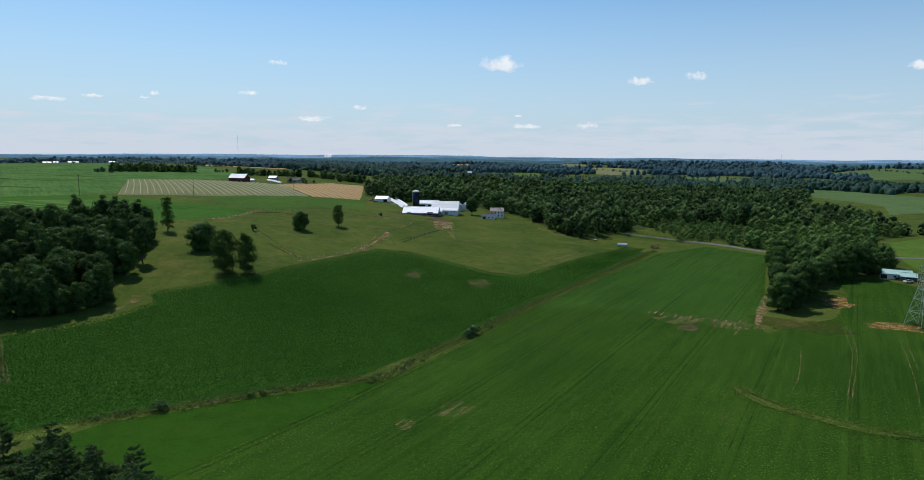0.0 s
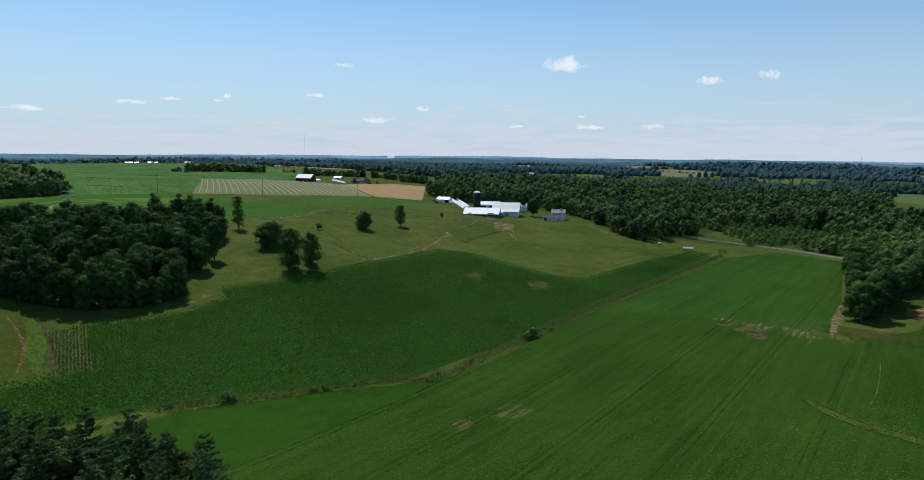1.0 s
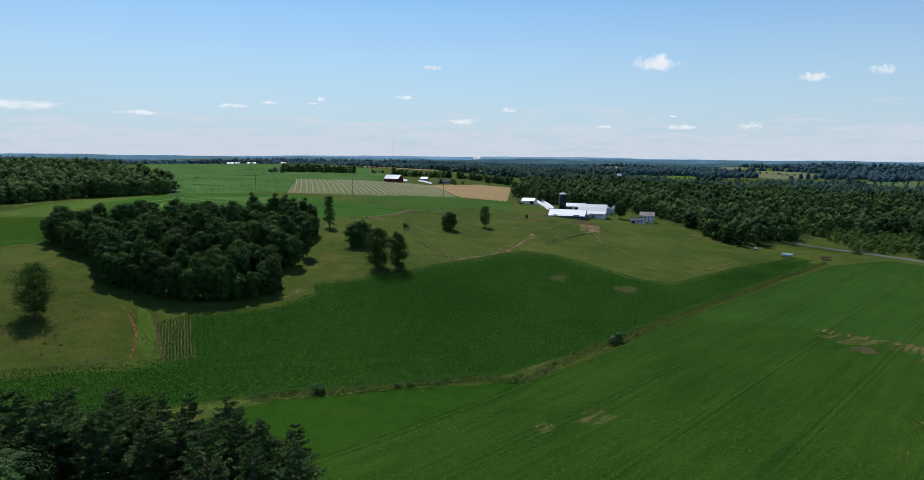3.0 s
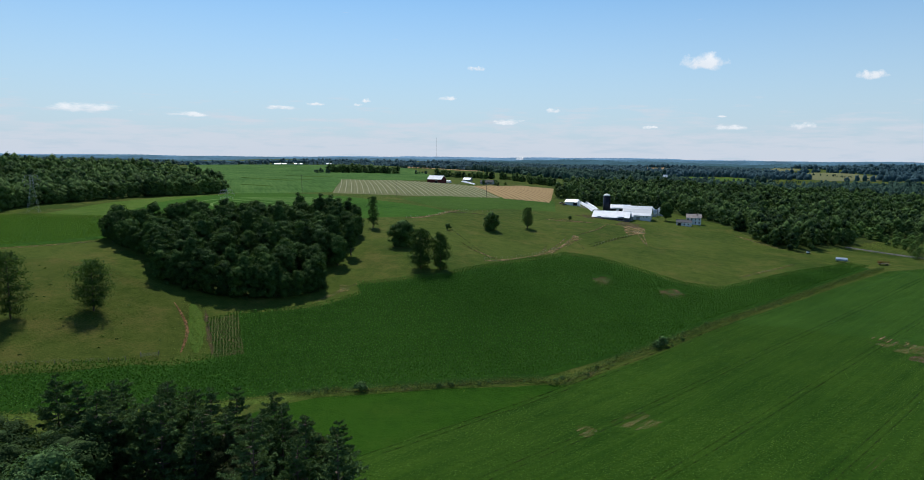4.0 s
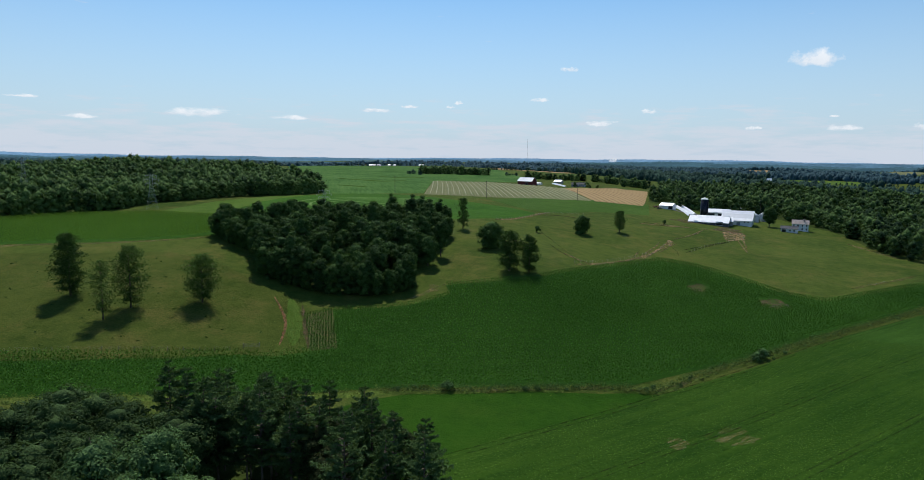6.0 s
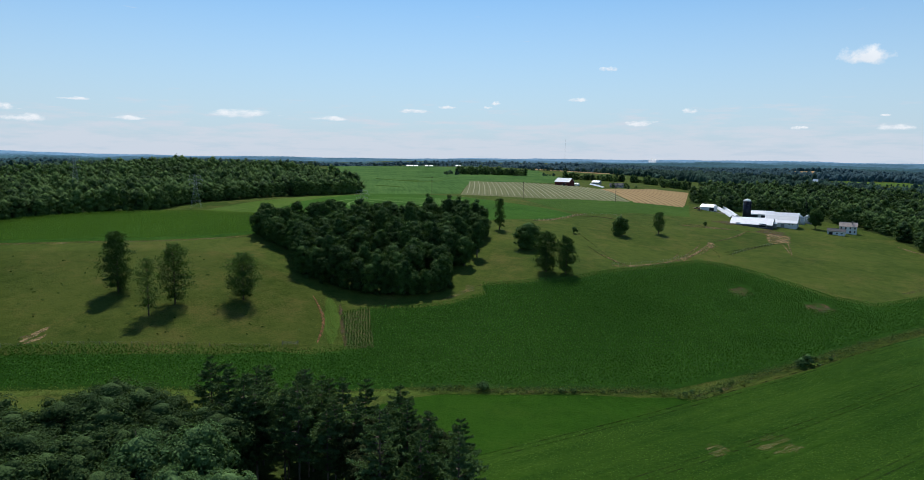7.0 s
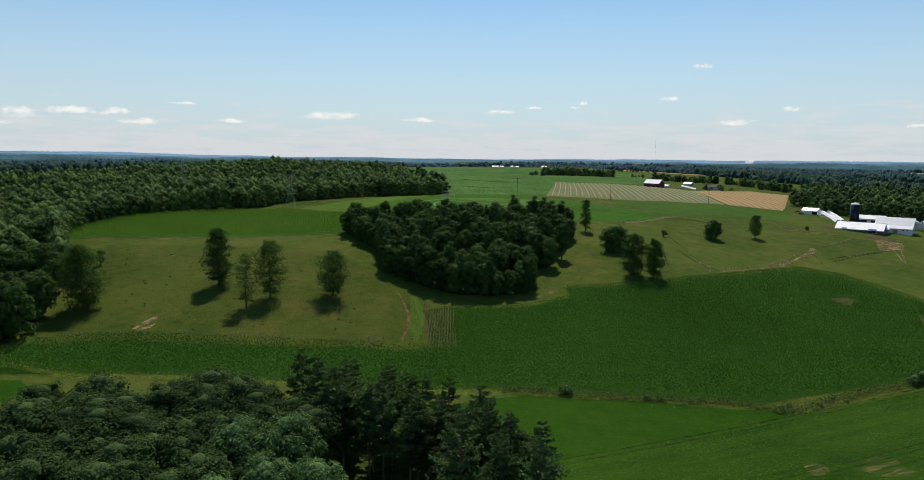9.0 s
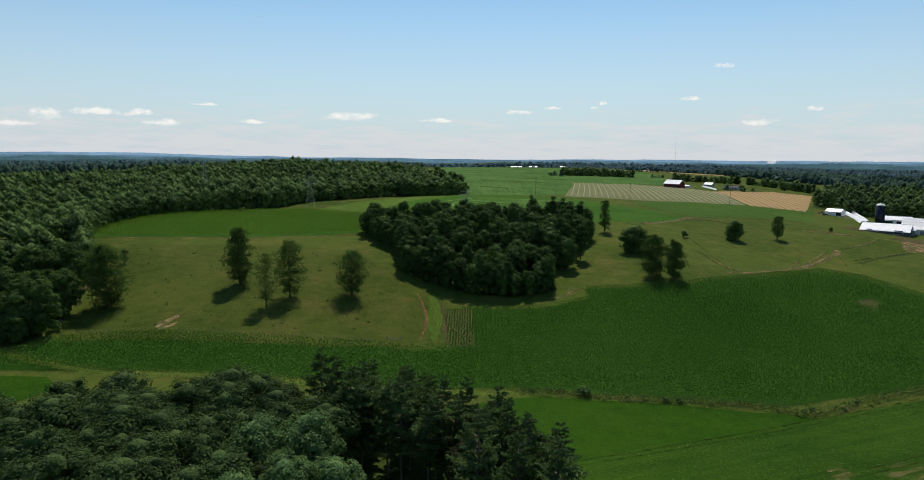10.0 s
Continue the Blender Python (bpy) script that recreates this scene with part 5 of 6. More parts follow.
open_tree((-182.4, 170.2), 17.5, 6.2, 1.4, 80, "rounded open-crowned tree on the pasture", 46, 210, 0.56, 0.32, M_LEAF_MID, 0.6)
open_tree((-235.2, 102.4), 23.0, 8.0, 0.6, 81, "large full tree beside the wood's edge", 58, 250, 0.62, 0.36, M_LEAF_MID, 0.45)
open_tree((-100.6, 270.4), 18.5, 5.6, 0.8, 71, "tall dark tree of a pair on the pasture", 46, 270, 0.56, 0.34, M_LEAF, 0.55)
open_tree((-91.8, 271.9), 17.2, 4.3, 0.8, 72, "narrow dark tree of a pair on the pasture", 42, 220, 0.56, 0.3, M_LEAF, 0.55)
open_tree((-80.3, 416.9), 14.0, 3.6, 1.8, 75, "slender irregular tree standing alone on the slope", 28, 120, 0.75, 0.28, M_LEAF, 0.5)
open_tree((-158.3, 345.7), 19.0, 3.8, 2.2, 76, "ragged sparse dark tree at the pasture's top", 28, 110, 0.75, 0.3, M_LEAF, 0.35)
dead_tree((-156.1, 322), 9, 3)

# ---- near wood: pines and broadleaf trees below the camera ----
G_NEAR = "trees of the near wood"
PINES = [pine_tree("pine_tree", 180 + k, 19.0 + 0.9 * k, 5.4, 3.5 + 1.2 * k, 0.24, 17, 0.72, "dark green white pine with feathery boughs", G_NEAR) for k in range(4)]
MAPLES = [broad_tree("tree", 190 + k, 17.5, 6.4, 2, 0.35, 4600, 0.5, M_LEAF_NEAR, label="broad dark green tree in the near wood", group=G_NEAR, lobes=34, gap=0.08, core=0.1) for k in range(3)]
SOFT = broad_tree("tree", 194, 15, 5.0, 1.5, 0.3, 6000, 0.4, M_LEAF_SOFT, label="soft olive-brown feathery tree among the pines", group=G_NEAR, lobes=26, gap=0.1, core=0.1)
ASPEN = broad_tree("tree", 195, 19, 6.6, 2, 0.35, 5200, 0.52, M_LEAF_PALE, label="pale silvery green tree among the pines", group=G_NEAR, lobes=34, gap=0.08, core=0.1)
PINE_LAND = [(-113, 90), (-100, 101), (-84, 106), (-70, 106), (-62, 100), (-60, 92), (-76, 86), (-92, 86)]
tagged(drape("wood_floor", [(-150, 40), (-143, 56), (-113, 90), (-100, 103), (-84, 108), (-70, 108), (-56, 96), (-46, 86), (-70, 60), (-110, 30)], M_SHADED_LITTER, 0.08), "shaded leaf litter and low growth under the near wood", "ground", kind="structure")
MAPLE_LAND = [(-150, 40), (-143, 56), (-134, 68), (-124, 80), (-112, 92), (-100, 90), (-88, 84), (-82, 66), (-84, 48), (-110, 30)]
plant_woods(PINES, np.concatenate([scattered(PINE_LAND, 5.8, 197), [(-49, 92), (-54, 90), (-45, 84), (-52, 84), (-60, 84)]]), 197, 0.85, 1.05)
maples = scattered(MAPLE_LAND, 7.2, 198)
ASPENS = [(-88, 71), (-94, 64), (-81, 60), (-75, 65), (-84, 53)]
for x, y in ASPENS:
    maples = maples[np.hypot(maples[:, 0] - x, maples[:, 1] - y) > 6.5]
plant_woods(MAPLES, maples, 198, 0.85, 1.08)
settle(ASPEN, *ASPENS[0], 0, 1.06)
for k, (x, y) in enumerate(ASPENS[1:]):
    stand(ASPEN, x, y, 1.4 * k + 1, (1.02, 0.92, 0.9, 0.86)[k])
settle(SOFT, -70, 92, 0, 1.12)
for k, (x, y) in enumerate(((-64, 88), (-70, 112), (-64, 112), (-60, 106))):
    stand(SOFT, x, y, k * 1.3, (1.0, 0.6, 0.55, 0.5)[k])

# ---- shrubs and weeds along the ditch ----
G_SHRUB = "shrubs along the ditch"
SHRUBS = [
    broad_tree("shrub", 210, 2.6, 1.7, 0.1, 0.06, 420, 0.38, M_LEAF_PALE, 7, "rounded pale green shrub on the ditch bank", "shrub", G_SHRUB, gap=0.05, core=0.5),
    broad_tree("shrub", 211, 3.2, 2.0, 0.2, 0.07, 500, 0.4, M_LEAF_PALE, 8, "grey-green willow shrub on the ditch bank", "shrub", G_SHRUB, gap=0.1, core=0.5),
    broad_tree("shrub", 212, 1.6, 1.5, 0.0, 0.05, 300, 0.34, M_WEED, 6, "low yellow-green shrub on the ditch bank", "shrub", G_SHRUB, gap=0.05, core=0.5),
]
settle(SHRUBS[0], *(4.3, 227.6), 0, 1.6)
stand(SHRUBS[0], *(2.6, 224.8), 1, 1.3)
settle(SHRUBS[1], *(-75.3, 155.4))
settle(SHRUBS[2], *(-81.9, 153.5))
rng = np.random.RandomState(77)
for x, y in along(np.array(DITCH[3:]), 2.8):
    if rng.uniform() < 0.8:
        stand(SHRUBS[rng.randint(3)], x + rng.normal(0, 1.2), y + rng.normal(0, 1.2), rng.uniform(0, 6), rng.uniform(0.22, 0.55))


def weeds(name, line, wide, step, high, leaf, material, label, seed):
    r = np.random.RandomState(seed)
    c = along(np.array(line), step)
    c = np.repeat(c, 3, 0) + r.normal(0, wide / 2, (len(c) * 3, 2))
    z = heights(*c.T) + lift_at(*c.T)
    v, f = quads(np.c_[c, z + high * r.uniform(0.1, 1, len(c)) ** 1.5], leaf, r, 2.8, 0.55)
    return tagged(new(name, mesh_of(name, v, f, material)), label, "weeds", kind="stuff")


weeds("ditch_weeds", DITCH, 2.8, 0.09, 1.1, 0.5, M_WEED, "tall yellow-green weeds along the ditch", 61)
weeds("ditch_brush", DITCH[3:], 2.0, 0.12, 1.6, 0.6, M_LEAF, "darker brushy growth along the ditch", 67)
weeds("waterway_weeds", [(77.7, 175.3), (80.6, 163.5), (90.8, 153.9), (97.5, 145.9), (107.6, 143)], 3.0, 0.05, 0.9, 0.5, M_WEED, "tall weeds in the grass waterway", 62)
weeds("track_weeds", [(-162.8, 195.6), (-148.4, 179.1), (-136.3, 163.9)], 5.0, 0.15, 0.6, 0.5, M_WEED, "weeds on the strip between pasture and corn", 63)
weeds("fence_weeds", [(-177.2, 124), (-160.1, 139.2), (-143.2, 158.3)], 1.6, 0.4, 0.8, 0.5, M_WEED, "weeds along the pasture fence", 64)
weeds("roadside_brush", [(116.4, 496.1), (142.5, 491.6), (175.4, 482.7)], 14, 0.1, 1.6, 0.7, M_LEAF_MID, "bushy growth along the road", 65)
forest("clearing_shrubs", scattered(clearing, 6.5, 46), "scattered green shrubs in the valley clearing", 47, M_LIGHTWOODS, 0.16, 0.46, 1)
weeds("clearing_brush", [(126.1, 517.7), (165.4, 521.7), (202.3, 494.5)], 22, 0.1, 0.9, 0.7, M_WEED, "scrubby yellow-green clearing in the valley", 66)
PASTURE_L = [(-304.3, 144.5), (-269.7, 171.5), (-231.2, 202.4), (-179.7, 195.3), (-145.4, 163.8), (-180, 126), (-215.7, 93)]
tufts = scattered(PASTURE_L, 7.0, 67)
tufts = tufts[np.random.RandomState(68).uniform(size=len(tufts)) < 0.35]
tufts = np.repeat(tufts, 7, 0) + np.random.RandomState(69).normal(0, 0.28, (len(tufts) * 7, 2))
v, f = quads(np.c_[tufts, heights(*tufts.T) + lift_at(*tufts.T) + 0.25], 0.55, np.random.RandomState(70), 0.5, 0.6)
tagged(new("grass_tufts", mesh_of("grass_tufts", v, f, M_LEAF)), "dark rank grass tufts dotted over the pasture", "grass", kind="stuff")


# ---- fences ----
def fence(line, step, label, high=1.25):
    c = along(np.array(line), step)
    t = thing("fence", label, "fence", place=Matrix.Translation((*c[0], ground_at(*c[0]))))
    post = Shape().tube((0, 0, -0.4), (0, 0, high), 0.075, 0.06, 6).mesh("post", M_WOODGREY)
    z = heights(*c.T) + lift_at(*c.T) * 1.6
    o = Vector((*c[0], ground_at(*c[0])))
    p = [Vector((x, y, h)) - o for (x, y), h in zip(c, z)]
    for q in p:
        part("post", post, t, place=Matrix.Translation(q))
    for k, zz in enumerate((0.45, 0.8, 1.15)):
        s = Shape()
        for a, b in zip(p, p[1:]):
            s.tube(a + Vector((0, 0.08, zz)), b + Vector((0, 0.08, zz)), 0.005, n=3, caps=False)
        part("wire", s.mesh("wire", M_STEEL), t)
    return t


fence([(-220.0, 81.2), (-212.1, 93.6), (-201.5, 105.3), (-180.0, 120.4), (-160.2, 136.5), (-148.9, 149.9), (-148.8, 154)], 4.5, "weathered wooden posts with wire along the pasture")
fence([(-80, 305.7), (-73.7, 315), (-67.6, 327.8), (-59.4, 350.8), (-53.4, 372.1)], 4.0, "low post fence along the cow path")
fence([(-154.7, 389.8), (-144.2, 403.7), (-141.1, 438.5), (-137, 453.7), (-116.8, 469.5)], 4.0, "low post fence along the bare bank")
fence([(-33.9, 391.8), (-24.6, 418.3), (-14.8, 445.2)], 4.5, "low post fence across the slope below the barn")


def gate(a, b):
    a, b = Vector((*a, 0)), Vector((*b, 0))
    g = thing("gate", "pale grey tubular farm gate in the pasture fence", "gate", place=Matrix.Translation((a.x, a.y, ground_at(a.x, a.y) + 0.2)))
    d = b - a
    d.z = ground_at(b.x, b.y) - ground_at(a.x, a.y)
    for k in range(2):
        part("gate_post", Shape().tube(d * k + Vector((0, 0, -0.5)), d * k + Vector((0, 0, 1.5)), 0.11, n=8).mesh("gate_post", M_WOODGREY), g)
    for k in range(6):
        part("bar", Shape().tube(d * 0.03 + Vector((0, 0, 0.2 + k * 0.19)), d * 0.97 + Vector((0, 0, 0.2 + k * 0.19)), 0.02, n=4).mesh("bar", M_PALEBAR), g)
    for k in (0.03, 0.5, 0.97):
        part("upright", Shape().tube(d * k + Vector((0, -0.05, 0.15)), d * k + Vector((0, -0.05, 1.2)), 0.03, n=5).mesh("upright", M_PALEBAR), g)
    return g


gate((-148.2, 154), (-144.9, 157.8))


# ---- buildings ----
def building(name, at, w, d, wall, rise, turn, label, category, walls, roof, openings=(), flare=0.0, eave=0.5, group=""):
    """A gabled building: w along its ridge, d across; openings: (kind, x from the middle, sill, width, height, side) on the long wall
    towards -y (side 0), the gable at -x (1) or at +x (2)."""
    x, y = at
    t = thing(name, label, category, group, place=pose(x, y, ground_at(x, y), 0, 0, turn))
    part("wall", Shape().house(-w / 2, w / 2, -d / 2, d / 2, -1.5, wall, wall + rise).mesh("wall", walls), t)
    if flare:
        # a curved barn roof, steep above and flaring out to the eaves
        s = Shape()
        prof = [(-d / 2 - eave * 2.5, wall - 0.5), (-d / 4, wall + rise * 0.42), (0, wall + rise + 0.05), (d / 4, wall + rise * 0.42), (d / 2 + eave * 2.5, wall - 0.5)]
        vs = [(sx * (w / 2 + 0.6 + 0.5 * (1 - abs(k - 2) / 2)), yy, zz + t_) for sx in (-1, 1) for t_ in (0.05, 0.3) for k, (yy, zz) in enumerate(prof)]
        fs = [(5 + k, 6 + k, 16 + k, 15 + k) for k in range(4)] + [(k, 10 + k, 11 + k, k + 1) for k in range(4)]
        fs += [(k, k + 1, 6 + k, 5 + k) for k in range(4)] + [(10 + k, 15 + k, 16 + k, 11 + k) for k in range(4)] + [(0, 5, 15, 10), (4, 14, 19, 9)]
        part("roof", s.add(vs, fs).mesh("roof", roof), t)
    else:
        part("roof", Shape().gable(-w / 2, w / 2, -d / 2, d / 2, wall, wall + rise, eave).mesh("roof", roof), t)
        part("ridge_cap", Shape().box(-w / 2 - 0.4, -0.22, wall + rise + 0.16, w / 2 + 0.4, 0.22, wall + rise + 0.32).mesh("ridge_cap", roof), t)
    for kind, ox, oz, ow, oh, side in openings:
        # an opening is a solid dark panel: the shade inside is painted, nothing is cut
        m = M_DARK if kind == "opening" else M_GLASS if kind == "window" else M_GREY
        s, fr = Shape(), Shape()
        for sh, g, out in ((s, 0.0, 0.05), (fr, 0.14, 0.035)):
            if side == 0:
                sh.box(ox - ow / 2 - g, -d / 2 - out, oz - g, ox + ow / 2 + g, -d / 2 + 0.2, oz + oh + g)
            elif side == 1:
                sh.box(-w / 2 - out, ox - ow / 2 - g, oz - g, -w / 2 + 0.2, ox + ow / 2 + g, oz + oh + g)
            else:
                sh.box(w / 2 - 0.2, ox - ow / 2 - g, oz - g, w / 2 + out, ox + ow / 2 + g, oz + oh + g)
        p = part({"opening": "doorway"}.get(kind, kind), s.mesh(kind, m), t)
        part("frame", fr.mesh("frame", M_WHITE), p)
    return t


SILO_AT = (-41.1, 570.3)
silo = thing("silo", "tall blue-black steel silo with a white domed cap", "silo", place=pose(*SILO_AT, ground_at(*SILO_AT)))
part("tank", Shape().tube((0, 0, -1), (0, 0, 15.8), 2.9, n=28).mesh("tank", M_SILO, True), silo)
for k in range(7):
    part("hoop", Shape().tube((0, 0, 1.8 + 2.1 * k), (0, 0, 1.95 + 2.1 * k), 2.96, n=28).mesh("hoop", M_SILO), silo)
part("cap", Shape().dome(0, 0, 15.8, 3.05, 1.7, 24).mesh("cap", M_WHITE, True), silo)
part("vent", Shape().tube((0, 0, 17.4), (0, 0, 18.1), 0.35, n=10).mesh("vent", M_WHITE), silo)
part("chute", Shape().tube((2.9, -1.2, -0.5), (2.9, -1.2, 15.9), 0.5, n=10).mesh("chute", M_SILO), silo)

# the low barn's dark grey walls paint in the shade under its eaves
building("low_barn", (-34, 538), 29, 20, 1.9, 4.2, -3, "long low barn with walls darkened as shade and a white tin roof", "barn", M_GREYDARK, M_TIN, [("door", -9, 0, 3, 2.6, 0), ("window", -4, 1.2, 1.2, 0.9, 0), ("window", 0, 1.2, 1.2, 0.9, 0), ("opening", 8, 0, 5, 2.6, 0)])
building("barn_link", (-23.2, 546.9), 10, 14, 3.0, 2.8, 6, "low link barn with grey siding and a tin roof", "barn", M_GREY, M_TIN, [("opening", -3, 0, 3, 2.6, 0)])
building("barn", (-14.6, 562), 22, 20, 3.9, 6.6, -4, "large white barn with a flared white tin roof", "barn", M_WHITE, M_TIN, [("window", -7, 2.2, 0.8, 0.9, 0), ("window", -4, 2.2, 0.8, 0.9, 0), ("door", 1.5, 0, 2.6, 2.6, 0), ("window", 6, 2.2, 0.8, 0.9, 0), ("window", 8.5, 2.2, 0.8, 0.9, 0), ("door", 0, 0, 3, 3, 2)], 1.0, 0.3)
building("rear_barn", (-31.6, 601.5), 19, 11, 4.4, 2.4, -3, "white rear barn with dark open bays", "barn", M_WHITE, M_TIN, [("opening", -5, 0.6, 5.5, 2.8, 0), ("opening", 3, 0.6, 5.5, 2.8, 0)])
building("house", (30.5, 567.3), 11.5, 8, 5.6, 2.6, -4, "two-storey white farmhouse with a weathered red roof", "house", M_WHITE, M_ROOFRED, [("window", x, z, 1.0, 1.4, 0) for x in (-4.4, -1.5, 1.5, 4.4) for z in (0.9, 3.6)] + [("window", -2, 3.4, 0.9, 1.4, 2), ("window", 2, 3.4, 0.9, 1.4, 2), ("window", 2, 0.9, 0.9, 1.4, 2)])
HOUSE = (30.9, 565.6)
chim = thing("chimney", "small brick-red chimney on the farmhouse roof", "chimney", place=pose(HOUSE[0] + 2, HOUSE[1], ground_at(*HOUSE) + 7.2))
part("stack", Shape().box(-0.4, -0.4, 0, 0.4, 0.4, 2.0).mesh("stack", M_ROOFRED), chim)
part("rim", Shape().box(-0.5, -0.5, 1.9, 0.5, 0.5, 2.1).mesh("rim", M_CONCRETE), chim)
building("annex", (22.2, 548.1), 11.5, 6, 2.9, 1.6, -4, "single-storey white annex with a dark roof", "house", M_WHITE, M_GREYDARK, [("opening", -3.5, 0, 2.6, 2.2, 0), ("window", 0.5, 0.9, 1.2, 1.0, 0), ("window", 3.5, 0.9, 1.2, 1.0, 0)])
building("machine_shed", (-75.6, 614.7), 12, 9, 3.2, 2.2, -16, "white machine shed with a grey tin roof and open bays", "shed", M_WHITE, M_STEEL, [("opening", 0, 0, 4.2, 3.2, 1), ("opening", 4.5, 0, 4, 2.8, 0)])


def grain_bin(at, r, h):
    x, y = at
    t = thing("grain_bin", "corrugated steel grain bin with a white conical roof", "grain bin", "grain bins", place=pose(x, y, ground_at(x, y)))
    part("drum", Shape().tube((0, 0, -1), (0, 0, h), r, n=24).mesh("drum", M_STEEL, True), t)
    for k in range(6):
        part("rib", Shape().tube((0, 0, 0.5 + k * h / 6.2), (0, 0, 0.62 + k * h / 6.2), r + 0.05, n=24).mesh("rib", M_STEEL), t)
    part("roof", Shape().tube((0, 0, h), (0, 0, h + r * 0.62), r + 0.15, 0.3, 24).mesh("roof", M_WHITE, True), t)
    part("lid", Shape().tube((0, 0, h + r * 0.6), (0, 0, h + r * 0.6 + 0.4), 0.4, n=10).mesh("lid", M_WHITE), t)
    return t


grain_bin((-2.3, 596.8), 3.4, 5.2)
grain_bin((3.3, 608.8), 3.4, 5.2)
for k, line in enumerate(([(-70.8, 641.6), (-60.6, 610.9), (-51.6, 576.3)], [(-68.3, 653.8), (-58, 621.8), (-48.9, 583.8)])):
    tagged(ribbon("silage_bag", line, 4.2, M_PLASTIC, 2.0, 0, 2.5, 0.02, 500 + k), "long white plastic silage bag lying on the grass", "silage bag", "silage bags")
tagged(ribbon("silage_bag", [(-29.4, 689.2), (-19.7, 696.7), (-12.6, 699.8)], 3.0, M_PLASTIC, 1.8, 0, 2.5, 0.02, 505), "white plastic silage bag behind the barns", "silage bag", "silage bags")
tagged(ribbon("silage_bag", [(-256.3, 852), (-239.6, 825.9), (-218.5, 784.8)], 2.2, M_PLASTIC, 1.3, 0, 3, 0.02, 506), "white plastic silage bag by the red barn", "silage bag", "silage bags")


def vehicle(name, at, turn, paint, label, long=4.6, wide=1.85, cab=0.55):
    x, y = at
    t = thing(name, label, name.replace("_", " "), place=pose(x, y, ground_at(x, y) + float(lift_at(x, y)) * 1.6, 0, 0, turn))
    part("body", Shape().box(-long / 2, -wide / 2, 0.4, long / 2, wide / 2, 1.0).mesh("body", paint), t)
    c = long * cab / 2
    vs = [(sx * c * f, sy * wide / 2 * f2, z) for z, f, f2 in ((1.0, 1.0, 0.96), (1.65, 0.72, 0.86)) for sy in (-1, 1) for sx in (-1, 1)]
    part("cabin", Shape().add(vs, [(4, 5, 7, 6), (0, 1, 5, 4), (2, 6, 7, 3), (0, 4, 6, 2), (1, 3, 7, 5)]).mesh("cabin", M_GLASS), t)
    for sx in (-0.32, 0.32):
        for sy in (-0.5, 0.5):
            w = part("wheel", Shape().tube((sx * long, sy * wide - 0.12, 0.36), (sx * long, sy * wide + 0.12, 0.36), 0.36, n=12).mesh("wheel", M_DARK), t)
    return t


vehicle("pickup_truck", (-84.8, 608.3), 20, M_REDPAINT, "dark red pickup truck parked by the machine shed", 5.2, 2.0, 0.35)
vehicle("car", (-80.4, 595.4), 60, M_DARK, "dark car parked by the machine shed")


def pole(at, high, label, arm=True, name="utility_pole", r=0.16):
    x, y = at
    t = thing(name, label, "pole", place=pose(x, y, ground_at(x, y)))
    part("mast", Shape().tube((0, 0, -1), (0, 0, high), r * 1.25, r, 8).mesh("mast", M_POLE), t)
    if arm:
        part("crossarm", Shape().box(-1.2, -0.07, high - 0.75, 1.2, 0.07, high - 0.55).mesh("crossarm", M_POLE), t)
        for k in (-1.0, 0.0, 1.0):
            part("insulator", Shape().tube((k, 0, high - 0.55), (k, 0, high - 0.3), 0.06, n=6).mesh("insulator", M_GREY), t)
    return t


for at, high in (((-290.3, 490.7), 15), ((-213.5, 514.4), 15), ((-149.8, 575.8), 14)):
    pole(at, high, "dark wooden utility pole at the field's edge")
pole((1.4, 601.4), 19, "tall slim dark pole beside the grain bins", False, r=0.12)
pole((46.9, 665.7), 10, "slim wooden pole behind the farmhouse", False, r=0.1)


